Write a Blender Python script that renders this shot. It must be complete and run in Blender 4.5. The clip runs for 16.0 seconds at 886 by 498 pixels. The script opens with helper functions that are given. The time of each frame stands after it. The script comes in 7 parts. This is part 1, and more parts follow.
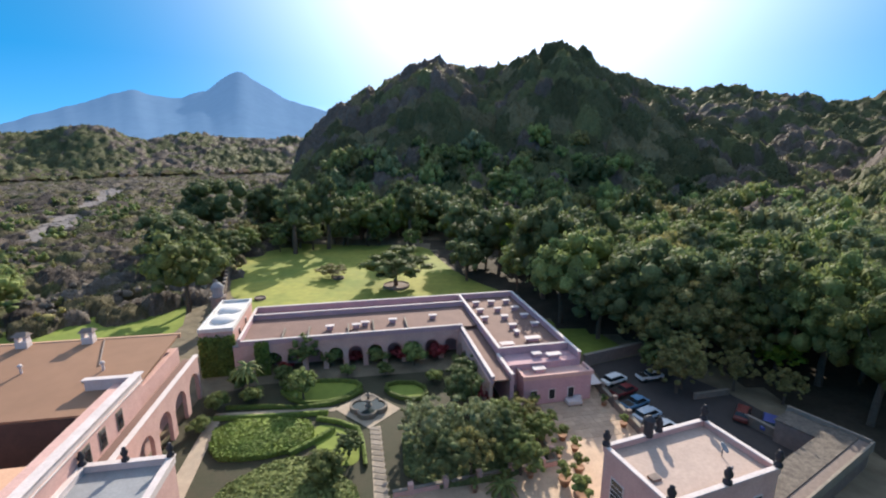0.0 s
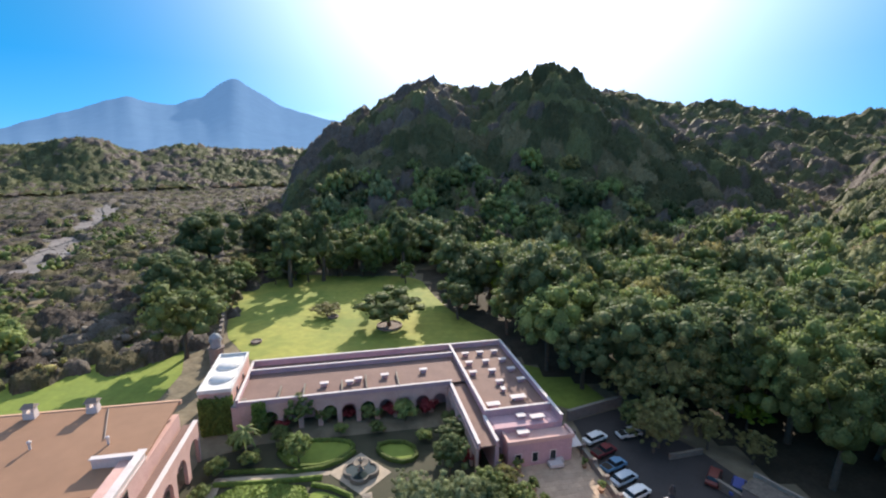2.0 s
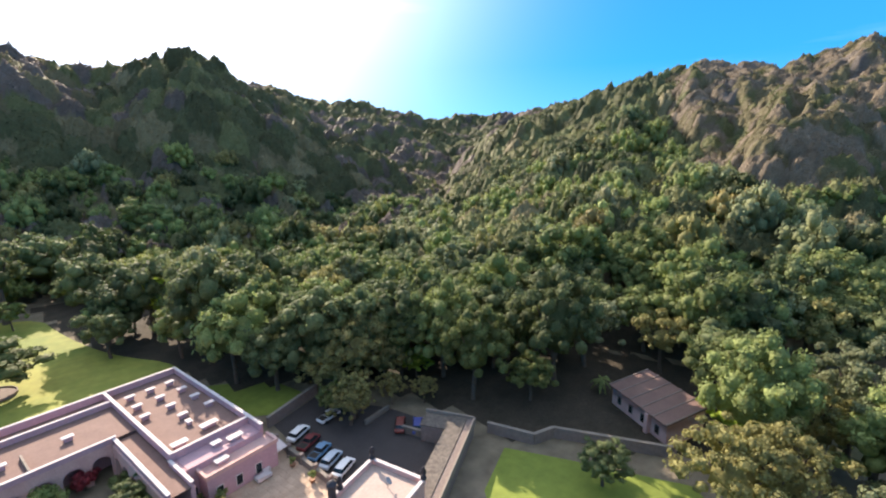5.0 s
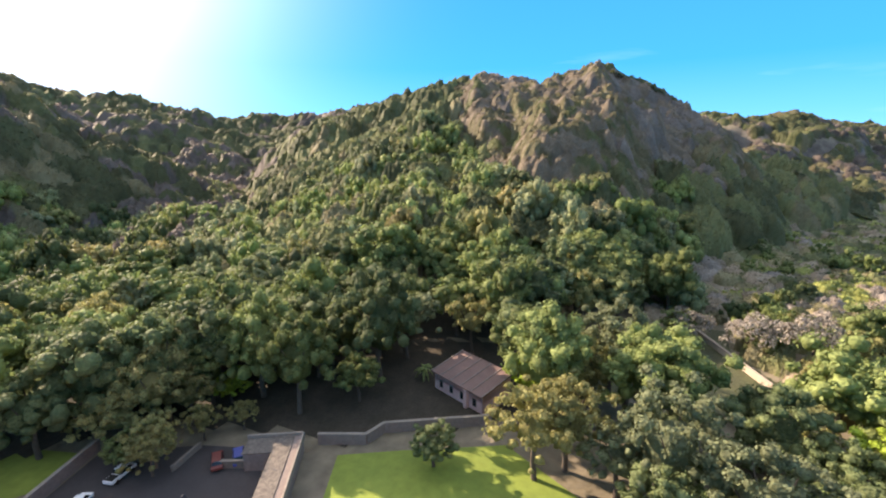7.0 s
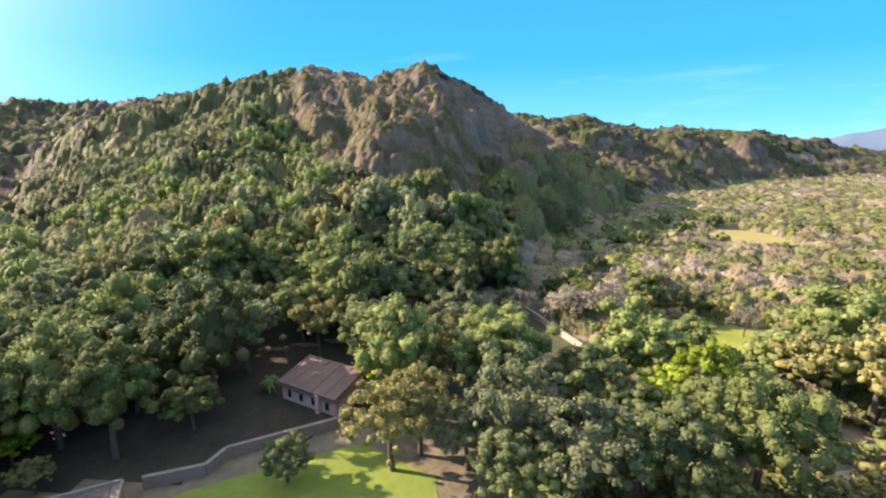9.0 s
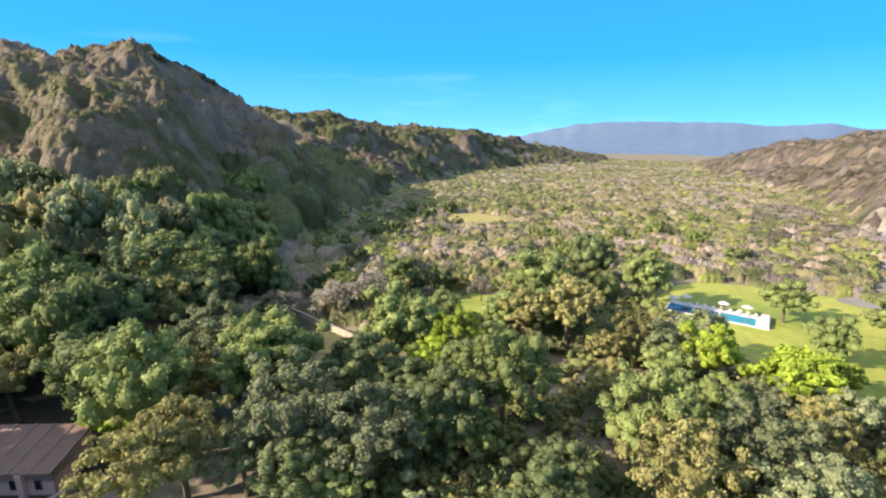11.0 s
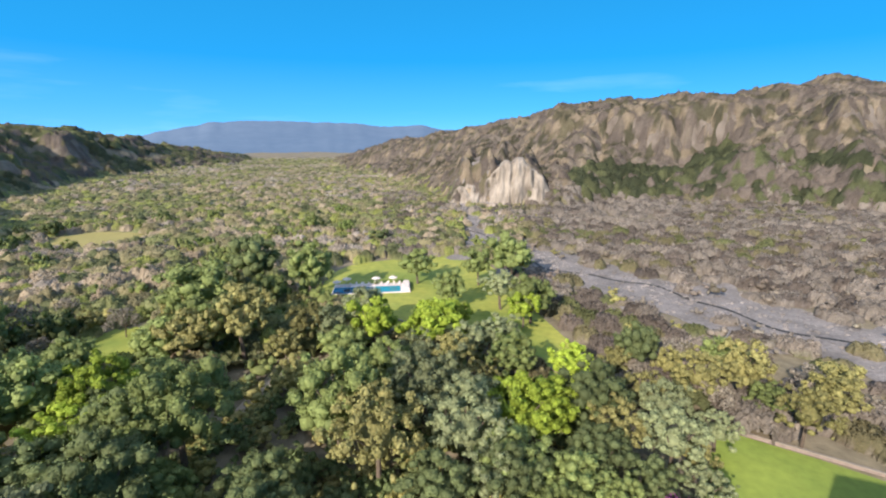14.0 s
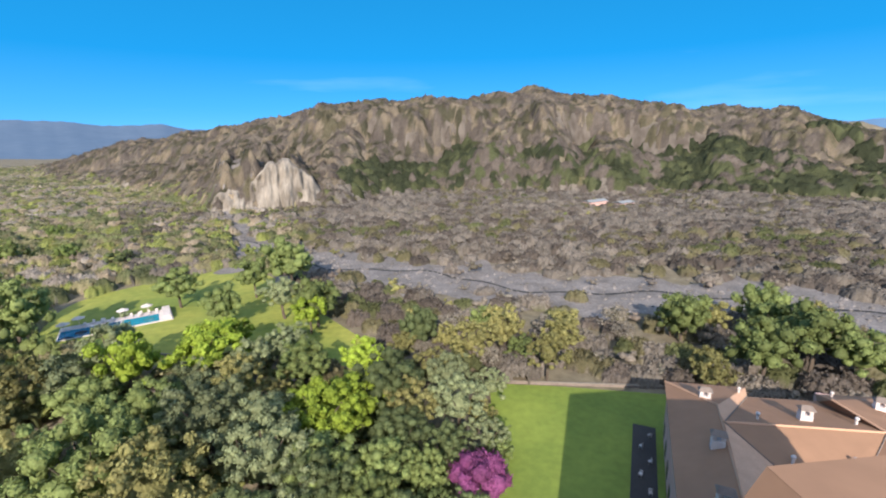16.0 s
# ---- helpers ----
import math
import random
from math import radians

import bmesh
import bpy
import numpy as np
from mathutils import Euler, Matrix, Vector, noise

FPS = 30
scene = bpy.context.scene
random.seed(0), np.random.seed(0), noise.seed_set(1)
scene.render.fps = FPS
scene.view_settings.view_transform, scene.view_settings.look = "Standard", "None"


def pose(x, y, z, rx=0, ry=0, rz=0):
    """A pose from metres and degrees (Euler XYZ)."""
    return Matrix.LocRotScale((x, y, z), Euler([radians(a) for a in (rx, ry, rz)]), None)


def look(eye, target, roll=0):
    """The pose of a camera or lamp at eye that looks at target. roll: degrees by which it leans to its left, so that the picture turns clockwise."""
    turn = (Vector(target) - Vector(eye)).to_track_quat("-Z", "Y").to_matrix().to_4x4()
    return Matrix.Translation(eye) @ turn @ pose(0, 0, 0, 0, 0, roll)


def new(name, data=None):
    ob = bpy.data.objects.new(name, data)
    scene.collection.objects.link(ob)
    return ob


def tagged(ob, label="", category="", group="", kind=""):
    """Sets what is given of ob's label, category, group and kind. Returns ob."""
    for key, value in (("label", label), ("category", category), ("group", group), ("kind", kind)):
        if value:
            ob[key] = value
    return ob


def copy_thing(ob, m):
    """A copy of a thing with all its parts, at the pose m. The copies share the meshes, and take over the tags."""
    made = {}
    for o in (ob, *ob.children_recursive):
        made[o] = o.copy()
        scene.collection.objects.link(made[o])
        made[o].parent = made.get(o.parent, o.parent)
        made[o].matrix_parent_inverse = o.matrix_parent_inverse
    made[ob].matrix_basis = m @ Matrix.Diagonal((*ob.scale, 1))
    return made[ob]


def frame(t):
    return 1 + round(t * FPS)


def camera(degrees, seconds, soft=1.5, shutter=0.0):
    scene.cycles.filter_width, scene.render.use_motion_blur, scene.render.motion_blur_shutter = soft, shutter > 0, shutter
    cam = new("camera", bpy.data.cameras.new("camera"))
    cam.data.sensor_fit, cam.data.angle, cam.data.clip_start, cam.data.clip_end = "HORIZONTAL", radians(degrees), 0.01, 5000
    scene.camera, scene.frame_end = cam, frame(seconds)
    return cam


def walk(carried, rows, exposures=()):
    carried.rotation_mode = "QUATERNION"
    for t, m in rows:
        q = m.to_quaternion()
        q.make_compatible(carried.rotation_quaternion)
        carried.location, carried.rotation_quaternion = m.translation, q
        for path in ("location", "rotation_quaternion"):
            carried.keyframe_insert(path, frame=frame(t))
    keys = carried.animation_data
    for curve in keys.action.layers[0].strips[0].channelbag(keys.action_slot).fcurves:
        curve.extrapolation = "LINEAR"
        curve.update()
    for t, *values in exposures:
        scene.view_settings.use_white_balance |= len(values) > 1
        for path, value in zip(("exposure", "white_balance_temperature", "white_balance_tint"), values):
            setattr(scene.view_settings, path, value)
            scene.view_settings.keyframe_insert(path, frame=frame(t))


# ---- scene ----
FOV = 88.84
cam = camera(FOV, 16.0, soft=2.1)
# seconds, x, y, z, yaw to the right, pitch, roll
PATH = [
    (0.0, -1.0, 1.7, 37.2, 0.0, -12.6, 0.0), (0.5, -0.7, 1.2, 40.0, 0.1, -12.35, 0.0), (1.0, -0.5, 0.9, 42.8, 0.2, -12.15, 0.0),
    (1.5, -0.2, 0.4, 45.5, 0.4, -11.95, 0.0), (2.0, 0.0, 0.1, 47.9, 0.6, -11.9, 0.1), (2.2, 0.0, 0.0, 48.3, 1.5, -11.9, 0.1),
    (2.4, 0.0, 0.0, 48.5, 8.3, -12.2, 0.1), (2.5, 0.0, 0.0, 48.6, 9.2, -12.3, 0.1), (3.0, 0.0, 0.0, 48.6, 16.2, -12.6, 0.0), (3.5, 0.0, 0.0, 48.6, 23.9, -12.7, -0.1),
    (4.0, 0.0, 0.0, 48.6, 30.0, -12.7, -0.2), (6.5, 0.0, 0.0, 48.6, 58.4, -12.5, 0.0), (7.0, 0.0, 0.0, 48.6, 64.8, -12.5, -0.1),
    (7.5, 0.0, 0.0, 48.6, 71.0, -12.5, -0.2), (8.0, 0.0, 0.0, 48.6, 74.3, -12.6, -0.1), (10.5, 0.0, 0.0, 48.6, 108.1, -13.3, 0.5),
    (11.0, 0.0, 0.0, 48.6, 115.3, -13.3, 0.5), (12.0, 0.0, 0.0, 48.6, 129.2, -13.3, 0.4), (13.0, 0.0, 0.0, 48.6, 143.2, -13.3, 0.0),
    (14.0, 0.0, 0.0, 48.6, 157.6, -13.3, -0.2), (15.0, 0.0, 0.0, 48.6, 171.2, -13.4, -0.6), (16.0, 0.0, 0.0, 48.6, 186.0, -13.6, -0.9),
]
walk(cam, [(t, pose(x, y, z, 90 + pitch, -roll, -yaw)) for t, x, y, z, yaw, pitch, roll in PATH],
     exposures=[(0.0, 0.6, 6650, 13), (2.0, 0.7, 6650, 13), (4.0, 1.0, 6900, 16), (7.5, 1.46, 7900, 21), (10.5, 1.3, 7400, 16), (13.0, 0.97, 6800, 13), (16.0, 0.64, 6450, 12)])

# ---- light ----
SUN_AZ, SUN_EL = 9.0, 27.0          # degrees right of +y, degrees up
sun_dir = Vector((math.sin(radians(SUN_AZ)) * math.cos(radians(SUN_EL)), math.cos(radians(SUN_AZ)) * math.cos(radians(SUN_EL)), math.sin(radians(SUN_EL))))
sun = new("sun", bpy.data.lights.new("sun", "SUN"))
sun.data.energy, sun.data.angle, sun.data.color = 5.0, radians(0.55), (1.0, 0.91, 0.76)
sun.matrix_world = look(sun_dir * 100, (0, 0, 0))
world = bpy.data.worlds.new("sky")
scene.world = world
world.use_nodes = True
wn, wl = world.node_tree.nodes, world.node_tree.links
wn.clear()
sky = wn.new("ShaderNodeTexSky")
sky.sky_type, sky.sun_disc = "NISHITA", False
sky.sun_elevation, sky.sun_rotation = radians(SUN_EL), radians(SUN_AZ)
sky.altitude, sky.air_density, sky.dust_density, sky.ozone_density = 3500.0, 0.5, 0.3, 4.0
hue = wn.new("ShaderNodeHueSaturation")
hue.inputs["Saturation"].default_value = 1.35
hue.inputs["Hue"].default_value = 0.485
bg = wn.new("ShaderNodeBackground")
bg.inputs["Strength"].default_value = 0.10
wout = wn.new("ShaderNodeOutputWorld")
wl.new(sky.outputs[0], hue.inputs["Color"])
# the bright aureole of haze round the sun, and thin high cloud near the horizon
coord = wn.new("ShaderNodeTexCoord")
dot = wn.new("ShaderNodeVectorMath")
dot.operation, dot.inputs[1].default_value = "DOT_PRODUCT", tuple(sun_dir)
wl.new(coord.outputs["Generated"], dot.inputs[0])
lift = wn.new("ShaderNodeMath")
lift.operation, lift.inputs[1].default_value = "MAXIMUM", 0.0
wl.new(dot.outputs["Value"], lift.inputs[0])
power = wn.new("ShaderNodeMath")
power.operation, power.inputs[1].default_value = "POWER", 11.0
wl.new(lift.outputs[0], power.inputs[0])
stretch = wn.new("ShaderNodeMapping")
stretch.inputs["Scale"].default_value = (1.2, 1.2, 9.0)
wl.new(coord.outputs["Generated"], stretch.inputs[0])
wisp = wn.new("ShaderNodeTexNoise")
wisp.inputs["Scale"].default_value, wisp.inputs["Detail"].default_value = 1.6, 5.0
wl.new(stretch.outputs[0], wisp.inputs["Vector"])
thin = wn.new("ShaderNodeMapRange")
thin.inputs[1].default_value, thin.inputs[2].default_value, thin.inputs[4].default_value = 0.60, 0.9, 1.4
wl.new(wisp.outputs["Fac"], thin.inputs[0])
split = wn.new("ShaderNodeSeparateXYZ")
wl.new(coord.outputs["Generated"], split.inputs[0])
zenith_fill = wn.new("ShaderNodeMapRange")      # white fill light added overhead, above what the camera sees
zenith_fill.inputs[1].default_value, zenith_fill.inputs[2].default_value, zenith_fill.inputs[4].default_value = 0.36, 0.8, 3.2
wl.new(split.outputs["Z"], zenith_fill.inputs[0])
haze = wn.new("ShaderNodeMapRange")      # pale haze low over the horizon
haze.inputs[1].default_value, haze.inputs[2].default_value, haze.inputs[3].default_value, haze.inputs[4].default_value = 0.0, 0.16, 0.75, 0.0
wl.new(split.outputs["Z"], haze.inputs[0])
low = wn.new("ShaderNodeMath")
wl.new(haze.outputs[0], low.inputs[0])
wl.new(zenith_fill.outputs[0], low.inputs[1])
both = wn.new("ShaderNodeMath")
wl.new(thin.outputs[0], both.inputs[0])
wl.new(low.outputs[0], both.inputs[1])
glow = wn.new("ShaderNodeMath")
glow.operation, glow.inputs[1].default_value = "MULTIPLY_ADD", 14.0
wl.new(power.outputs[0], glow.inputs[0])
wl.new(both.outputs[0], glow.inputs[2])
tint = wn.new("ShaderNodeMix")
tint.data_type, tint.blend_type = "RGBA", "ADD"
tint.inputs[0].default_value = 1.0
white = wn.new("ShaderNodeVectorMath")
white.operation, white.inputs[0].default_value = "SCALE", (1.0, 0.97, 0.93)
wl.new(glow.outputs[0], white.inputs["Scale"])
air = wn.new("ShaderNodeMix")       # clear mountain air: an even azure over the scattered light
air.data_type = "RGBA"
air.inputs[0].default_value, air.inputs[7].default_value = 0.76, (0.15, 2.95, 6.9, 1)
wl.new(hue.outputs[0], air.inputs[6])
deep = wn.new("ShaderNodeMapRange")      # the blue deepens towards the zenith
deep.inputs[1].default_value, deep.inputs[2].default_value, deep.inputs[3].default_value, deep.inputs[4].default_value = 0.08, 0.75, 1.0, 0.5
wl.new(split.outputs["Z"], deep.inputs[0])
dome = wn.new("ShaderNodeVectorMath")
dome.operation = "SCALE"
wl.new(air.outputs[2], dome.inputs[0])
wl.new(deep.outputs[0], dome.inputs["Scale"])
wl.new(dome.outputs[0], tint.inputs[6])
wl.new(white.outputs[0], tint.inputs[7])
wl.new(tint.outputs[2], bg.inputs[0])
wl.new(bg.outputs[0], wout.inputs[0])

# ---- materials ----


def mat(name, base, rough=0.85, alt=None, scale=1.0, fine=None, bump=0.0, metal=0.0, contrast=0.5, island=0.0, objrand=0.0, transl=0.0, spec=0.3, emit=None, grain=0.1):
    """A procedural surface: base colour varied towards alt by noise of that scale (per metre), finer grain, bump and per-piece change."""
    m = bpy.data.materials.new(name)
    m.use_nodes = True
    nt = m.node_tree
    n, l = nt.nodes, nt.links
    p = n["Principled BSDF"]
    p.inputs["Roughness"].default_value, p.inputs["Metallic"].default_value = rough, metal
    p.inputs["Specular IOR Level"].default_value = spec
    geo = n.new("ShaderNodeNewGeometry")
    alt = alt or tuple(c * 0.7 for c in base)
    tex = n.new("ShaderNodeTexNoise")
    tex.inputs["Scale"].default_value, tex.inputs["Detail"].default_value, tex.inputs["Roughness"].default_value = scale, 6.0, 0.6
    l.new(geo.outputs["Position"], tex.inputs["Vector"])
    ramp = n.new("ShaderNodeMapRange")
    ramp.inputs[1].default_value, ramp.inputs[2].default_value = 0.5 - 0.25 / max(contrast, 0.05) * 0.5, 0.5 + 0.25 / max(contrast, 0.05) * 0.5
    l.new(tex.outputs["Fac"], ramp.inputs[0])
    mix = n.new("ShaderNodeMix")
    mix.data_type = "RGBA"
    mix.inputs[6].default_value, mix.inputs[7].default_value = (*base, 1), (*alt, 1)
    l.new(ramp.outputs[0], mix.inputs[0])
    out = mix.outputs[2]
    tex2 = n.new("ShaderNodeTexNoise")
    tex2.inputs["Scale"].default_value, tex2.inputs["Detail"].default_value = fine or scale * 9, 4.0
    l.new(geo.outputs["Position"], tex2.inputs["Vector"])
    val = n.new("ShaderNodeHueSaturation")
    r2 = n.new("ShaderNodeMapRange")
    r2.inputs[1].default_value, r2.inputs[2].default_value, r2.inputs[3].default_value, r2.inputs[4].default_value = 0.25, 0.75, 1 - grain, 1 + grain
    l.new(tex2.outputs["Fac"], r2.inputs[0])
    fac = r2.outputs[0]
    for amount, source in ((island, geo.outputs["Random Per Island"]), (objrand, None)):
        if amount:
            if source is None:
                source = n.new("ShaderNodeObjectInfo").outputs["Random"]
            r3 = n.new("ShaderNodeMapRange")
            r3.inputs[3].default_value, r3.inputs[4].default_value = 1 - amount, 1 + amount
            l.new(source, r3.inputs[0])
            mul = n.new("ShaderNodeMath")
            mul.operation = "MULTIPLY"
            l.new(fac, mul.inputs[0])
            l.new(r3.outputs[0], mul.inputs[1])
            fac = mul.outputs[0]
    l.new(fac, val.inputs["Value"])
    l.new(out, val.inputs["Color"])
    l.new(val.outputs[0], p.inputs["Base Color"])
    if bump:
        b = n.new("ShaderNodeBump")
        b.inputs["Strength"].default_value, b.inputs["Distance"].default_value = 0.8, bump
        l.new(tex2.outputs["Fac"], b.inputs["Height"])
        l.new(b.outputs[0], p.inputs["Normal"])
    if transl:
        tr = n.new("ShaderNodeBsdfTranslucent")
        l.new(val.outputs[0], tr.inputs[0])
        ms = n.new("ShaderNodeMixShader")
        ms.inputs[0].default_value = transl
        l.new(p.outputs[0], ms.inputs[1])
        l.new(tr.outputs[0], ms.inputs[2])
        l.new(ms.outputs[0], n["Material Output"].inputs[0])
    if emit:
        p.inputs["Emission Color"].default_value, p.inputs["Emission Strength"].default_value = (*emit[:3], 1), emit[3]
    return m


def leaf_mat(name, base, alt, transl=0.36, rnd=0.3, bump=0.35, spec=0.2):
    """Leaves: each clump and each tree a little different (tone attribute where there is one), some light coming through."""
    m = mat(name, base, rough=0.66, alt=alt, scale=0.35, fine=2.2, contrast=0.6, bump=bump, island=rnd, objrand=0.3, transl=transl, spec=spec, grain=0.3)
    n, l = m.node_tree.nodes, m.node_tree.links
    a = n.new("ShaderNodeAttribute")
    a.attribute_name = "tone"
    mix = n.new("ShaderNodeMix")
    mix.data_type, mix.blend_type = "RGBA", "MULTIPLY"
    mix.inputs[0].default_value = 1.0
    h = [x for x in n if x.bl_idname == "ShaderNodeHueSaturation"][0]
    src = h.inputs["Color"].links[0].from_socket
    l.new(src, mix.inputs[6])
    l.new(a.outputs["Color"], mix.inputs[7])
    l.new(mix.outputs[2], h.inputs["Color"])
    return m


M = {}
M["pink"] = mat("pink_plaster", (0.62, 0.40, 0.36), alt=(0.52, 0.32, 0.29), scale=0.5, bump=0.01)
M["white"] = mat("white_paint", (0.66, 0.585, 0.575), alt=(0.52, 0.455, 0.45), scale=0.6, bump=0.01)
M["mauve"] = mat("mauve_plaster", (0.54, 0.34, 0.36), alt=(0.42, 0.27, 0.31), scale=0.5, bump=0.01)
M["roofdeck"] = mat("roof_deck", (0.215, 0.135, 0.115), alt=(0.165, 0.102, 0.09), scale=0.4, bump=0.01)
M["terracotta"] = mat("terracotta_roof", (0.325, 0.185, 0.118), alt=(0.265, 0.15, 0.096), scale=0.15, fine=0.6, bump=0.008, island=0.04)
# Peach of ridge tiles and eaves; on whole slopes it paints in sunlight.
M["ridge"] = mat("ridge_and_sunlit_slope", (0.58, 0.35, 0.24), alt=(0.5, 0.30, 0.2), scale=0.6, bump=0.01)
M["dark"] = mat("dark_opening", (0.02, 0.018, 0.016), rough=0.6)
M["glass"] = mat("window_glass", (0.02, 0.025, 0.03), rough=0.08, spec=0.5)
M["iron"] = mat("dark_iron", (0.05, 0.05, 0.06), rough=0.5, metal=0.4)
M["stone"] = mat("grey_stone", (0.23, 0.195, 0.165), alt=(0.15, 0.13, 0.11), scale=1.2, bump=0.03, island=0.25, objrand=0.2)
M["gravel"] = mat("roof_gravel", (0.165, 0.14, 0.12), alt=(0.095, 0.08, 0.07), scale=1.4, fine=6, bump=0.04, contrast=0.9, grain=0.3)
M["terrace"] = mat("terrace_paving", (0.50, 0.37, 0.27), alt=(0.38, 0.28, 0.21), scale=0.5, bump=0.01, objrand=0.12)
M["asphalt"] = mat("asphalt_and_patio_shade", (0.06, 0.053, 0.053), alt=(0.045, 0.04, 0.04), scale=0.3, bump=0.01)
M["wallstone"] = mat("rubble_wall", (0.25, 0.195, 0.17), alt=(0.16, 0.13, 0.12), scale=1.5, bump=0.05)
M["tank"] = mat("white_tank_roof", (0.70, 0.68, 0.67), alt=(0.54, 0.52, 0.51), scale=0.7, bump=0.01)
M["greyroof"] = mat("grey_roof", (0.30, 0.31, 0.33), alt=(0.22, 0.23, 0.25), scale=0.5, bump=0.01)
M["water"] = mat("pool_water", (0.03, 0.23, 0.27), alt=(0.025, 0.19, 0.24), rough=0.05, scale=0.4, spec=0.5)
M["darkwater"] = mat("deep_pool_water", (0.02, 0.035, 0.07), alt=(0.015, 0.03, 0.06), rough=0.05, scale=0.4, spec=0.5)
M["path"] = mat("beige_path", (0.42, 0.34, 0.26), alt=(0.3, 0.25, 0.2), scale=0.7, bump=0.02)
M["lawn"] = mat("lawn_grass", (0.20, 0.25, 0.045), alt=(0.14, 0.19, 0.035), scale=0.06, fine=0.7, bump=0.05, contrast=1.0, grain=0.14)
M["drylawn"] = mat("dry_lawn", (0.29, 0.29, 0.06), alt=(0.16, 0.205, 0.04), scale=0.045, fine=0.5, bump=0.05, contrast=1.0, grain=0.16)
M["hedge"] = leaf_mat("clipped_hedge", (0.15, 0.20, 0.045), (0.10, 0.15, 0.035), 0.3)
M["trunk"] = mat("bark", (0.13, 0.10, 0.075), alt=(0.08, 0.06, 0.05), scale=2.0, bump=0.03)
M["leaf"] = leaf_mat("green_leaves", (0.215, 0.262, 0.092), (0.16, 0.196, 0.07))
M["leaf_dark"] = leaf_mat("dark_green_leaves", (0.15, 0.185, 0.08), (0.112, 0.14, 0.06))
M["leaf_bright"] = leaf_mat("bright_green_leaves", (0.32, 0.41, 0.055), (0.25, 0.33, 0.045))
M["leaf_olive"] = leaf_mat("olive_leaves", (0.285, 0.265, 0.105), (0.215, 0.202, 0.08))
M["leaf_grey"] = leaf_mat("grey_green_leaves", (0.25, 0.28, 0.15), (0.19, 0.215, 0.115))
M["scrub"] = leaf_mat("dry_scrub_twigs", (0.27, 0.235, 0.195), (0.205, 0.18, 0.15), 0.25)
M["bloom"] = leaf_mat("magenta_blossom", (0.25, 0.065, 0.19), (0.17, 0.05, 0.13), 0.3)
M["redbloom"] = leaf_mat("red_blossom", (0.35, 0.05, 0.06), (0.22, 0.04, 0.05), 0.3)
# Very dark brown: the shade inside the court is put into this colour.
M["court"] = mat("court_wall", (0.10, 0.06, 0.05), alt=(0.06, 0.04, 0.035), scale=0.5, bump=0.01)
# Near-black brown that paints in the shade under the trees.
M["tree_shade"] = mat("tree_shade_floor", (0.06, 0.048, 0.036), rough=0.95, alt=(0.035, 0.032, 0.022), scale=0.25, fine=2.0, bump=0.1, contrast=0.8, grain=0.3)
M["rock"] = mat("river_stones", (0.215, 0.19, 0.184), alt=(0.13, 0.116, 0.112), scale=0.12, fine=1.2, bump=0.3, contrast=0.9, island=0.3, grain=0.3)


def ground_mat():
    """Dry earth and thin grass on the flat, tan grass on slopes, bare rock where it is steep."""
    m = mat("ground_earth", (0.20, 0.165, 0.12), rough=0.95, alt=(0.145, 0.122, 0.08), scale=0.03, fine=0.35, bump=0.6, contrast=0.7, grain=0.3)
    n, l = m.node_tree.nodes, m.node_tree.links
    p = n["Principled BSDF"]
    src = p.inputs["Base Color"].links[0].from_socket
    g = n.new("ShaderNodeNewGeometry")
    sep = n.new("ShaderNodeSeparateXYZ")
    l.new(g.outputs["Normal"], sep.inputs[0])
    tex = n.new("ShaderNodeTexNoise")
    mp = n.new("ShaderNodeMapping")
    mp.inputs["Scale"].default_value = (1.0, 1.0, 0.5)
    l.new(g.outputs["Position"], mp.inputs[0])
    l.new(mp.outputs[0], tex.inputs["Vector"])
    tex.inputs["Scale"].default_value, tex.inputs["Detail"].default_value = 0.10, 8.0
    rock = n.new("ShaderNodeValToRGB")
    rock.color_ramp.elements[0].position, rock.color_ramp.elements[0].color = 0.36, (0.075, 0.06, 0.05, 1)
    rock.color_ramp.elements[1].position, rock.color_ramp.elements[1].color = 0.68, (0.15, 0.127, 0.11, 1)
    l.new(tex.outputs["Fac"], rock.inputs[0])
    add = n.new("ShaderNodeMath")
    add.operation = "MULTIPLY_ADD"
    add.inputs[1].default_value, add.inputs[2].default_value = 0.35, -0.175
    l.new(tex.outputs["Fac"], add.inputs[0])
    sub = n.new("ShaderNodeMath")
    sub.operation = "ADD"
    l.new(sep.outputs["Z"], sub.inputs[0])
    l.new(add.outputs[0], sub.inputs[1])
    r = n.new("ShaderNodeMapRange")
    r.inputs[1].default_value, r.inputs[2].default_value, r.inputs[3].default_value, r.inputs[4].default_value = 0.66, 0.90, 1.0, 0.0
    l.new(sub.outputs[0], r.inputs[0])
    mix = n.new("ShaderNodeMix")
    mix.data_type = "RGBA"
    l.new(r.outputs[0], mix.inputs[0])
    l.new(src, mix.inputs[6])
    l.new(rock.outputs[0], mix.inputs[7])
    l.new(mix.outputs[2], p.inputs["Base Color"])
    return m


M["ground"] = ground_mat()
# Air haze is painted in as a blue base colour and a faint glow.
M["far"] = mat("haze_painted_slopes", (0.08, 0.13, 0.20), rough=1.0, alt=(0.07, 0.11, 0.18), scale=0.004, fine=0.02, spec=0.0, emit=(0.12, 0.25, 0.44, 0.5))
M["far_warm"] = mat("haze_painted_plateau", (0.09, 0.11, 0.14), rough=1.0, alt=(0.07, 0.09, 0.12), scale=0.004, fine=0.02, spec=0.0, emit=(0.07, 0.15, 0.30, 0.45))

# ---- mesh helpers ----
rng = np.random.default_rng(7)


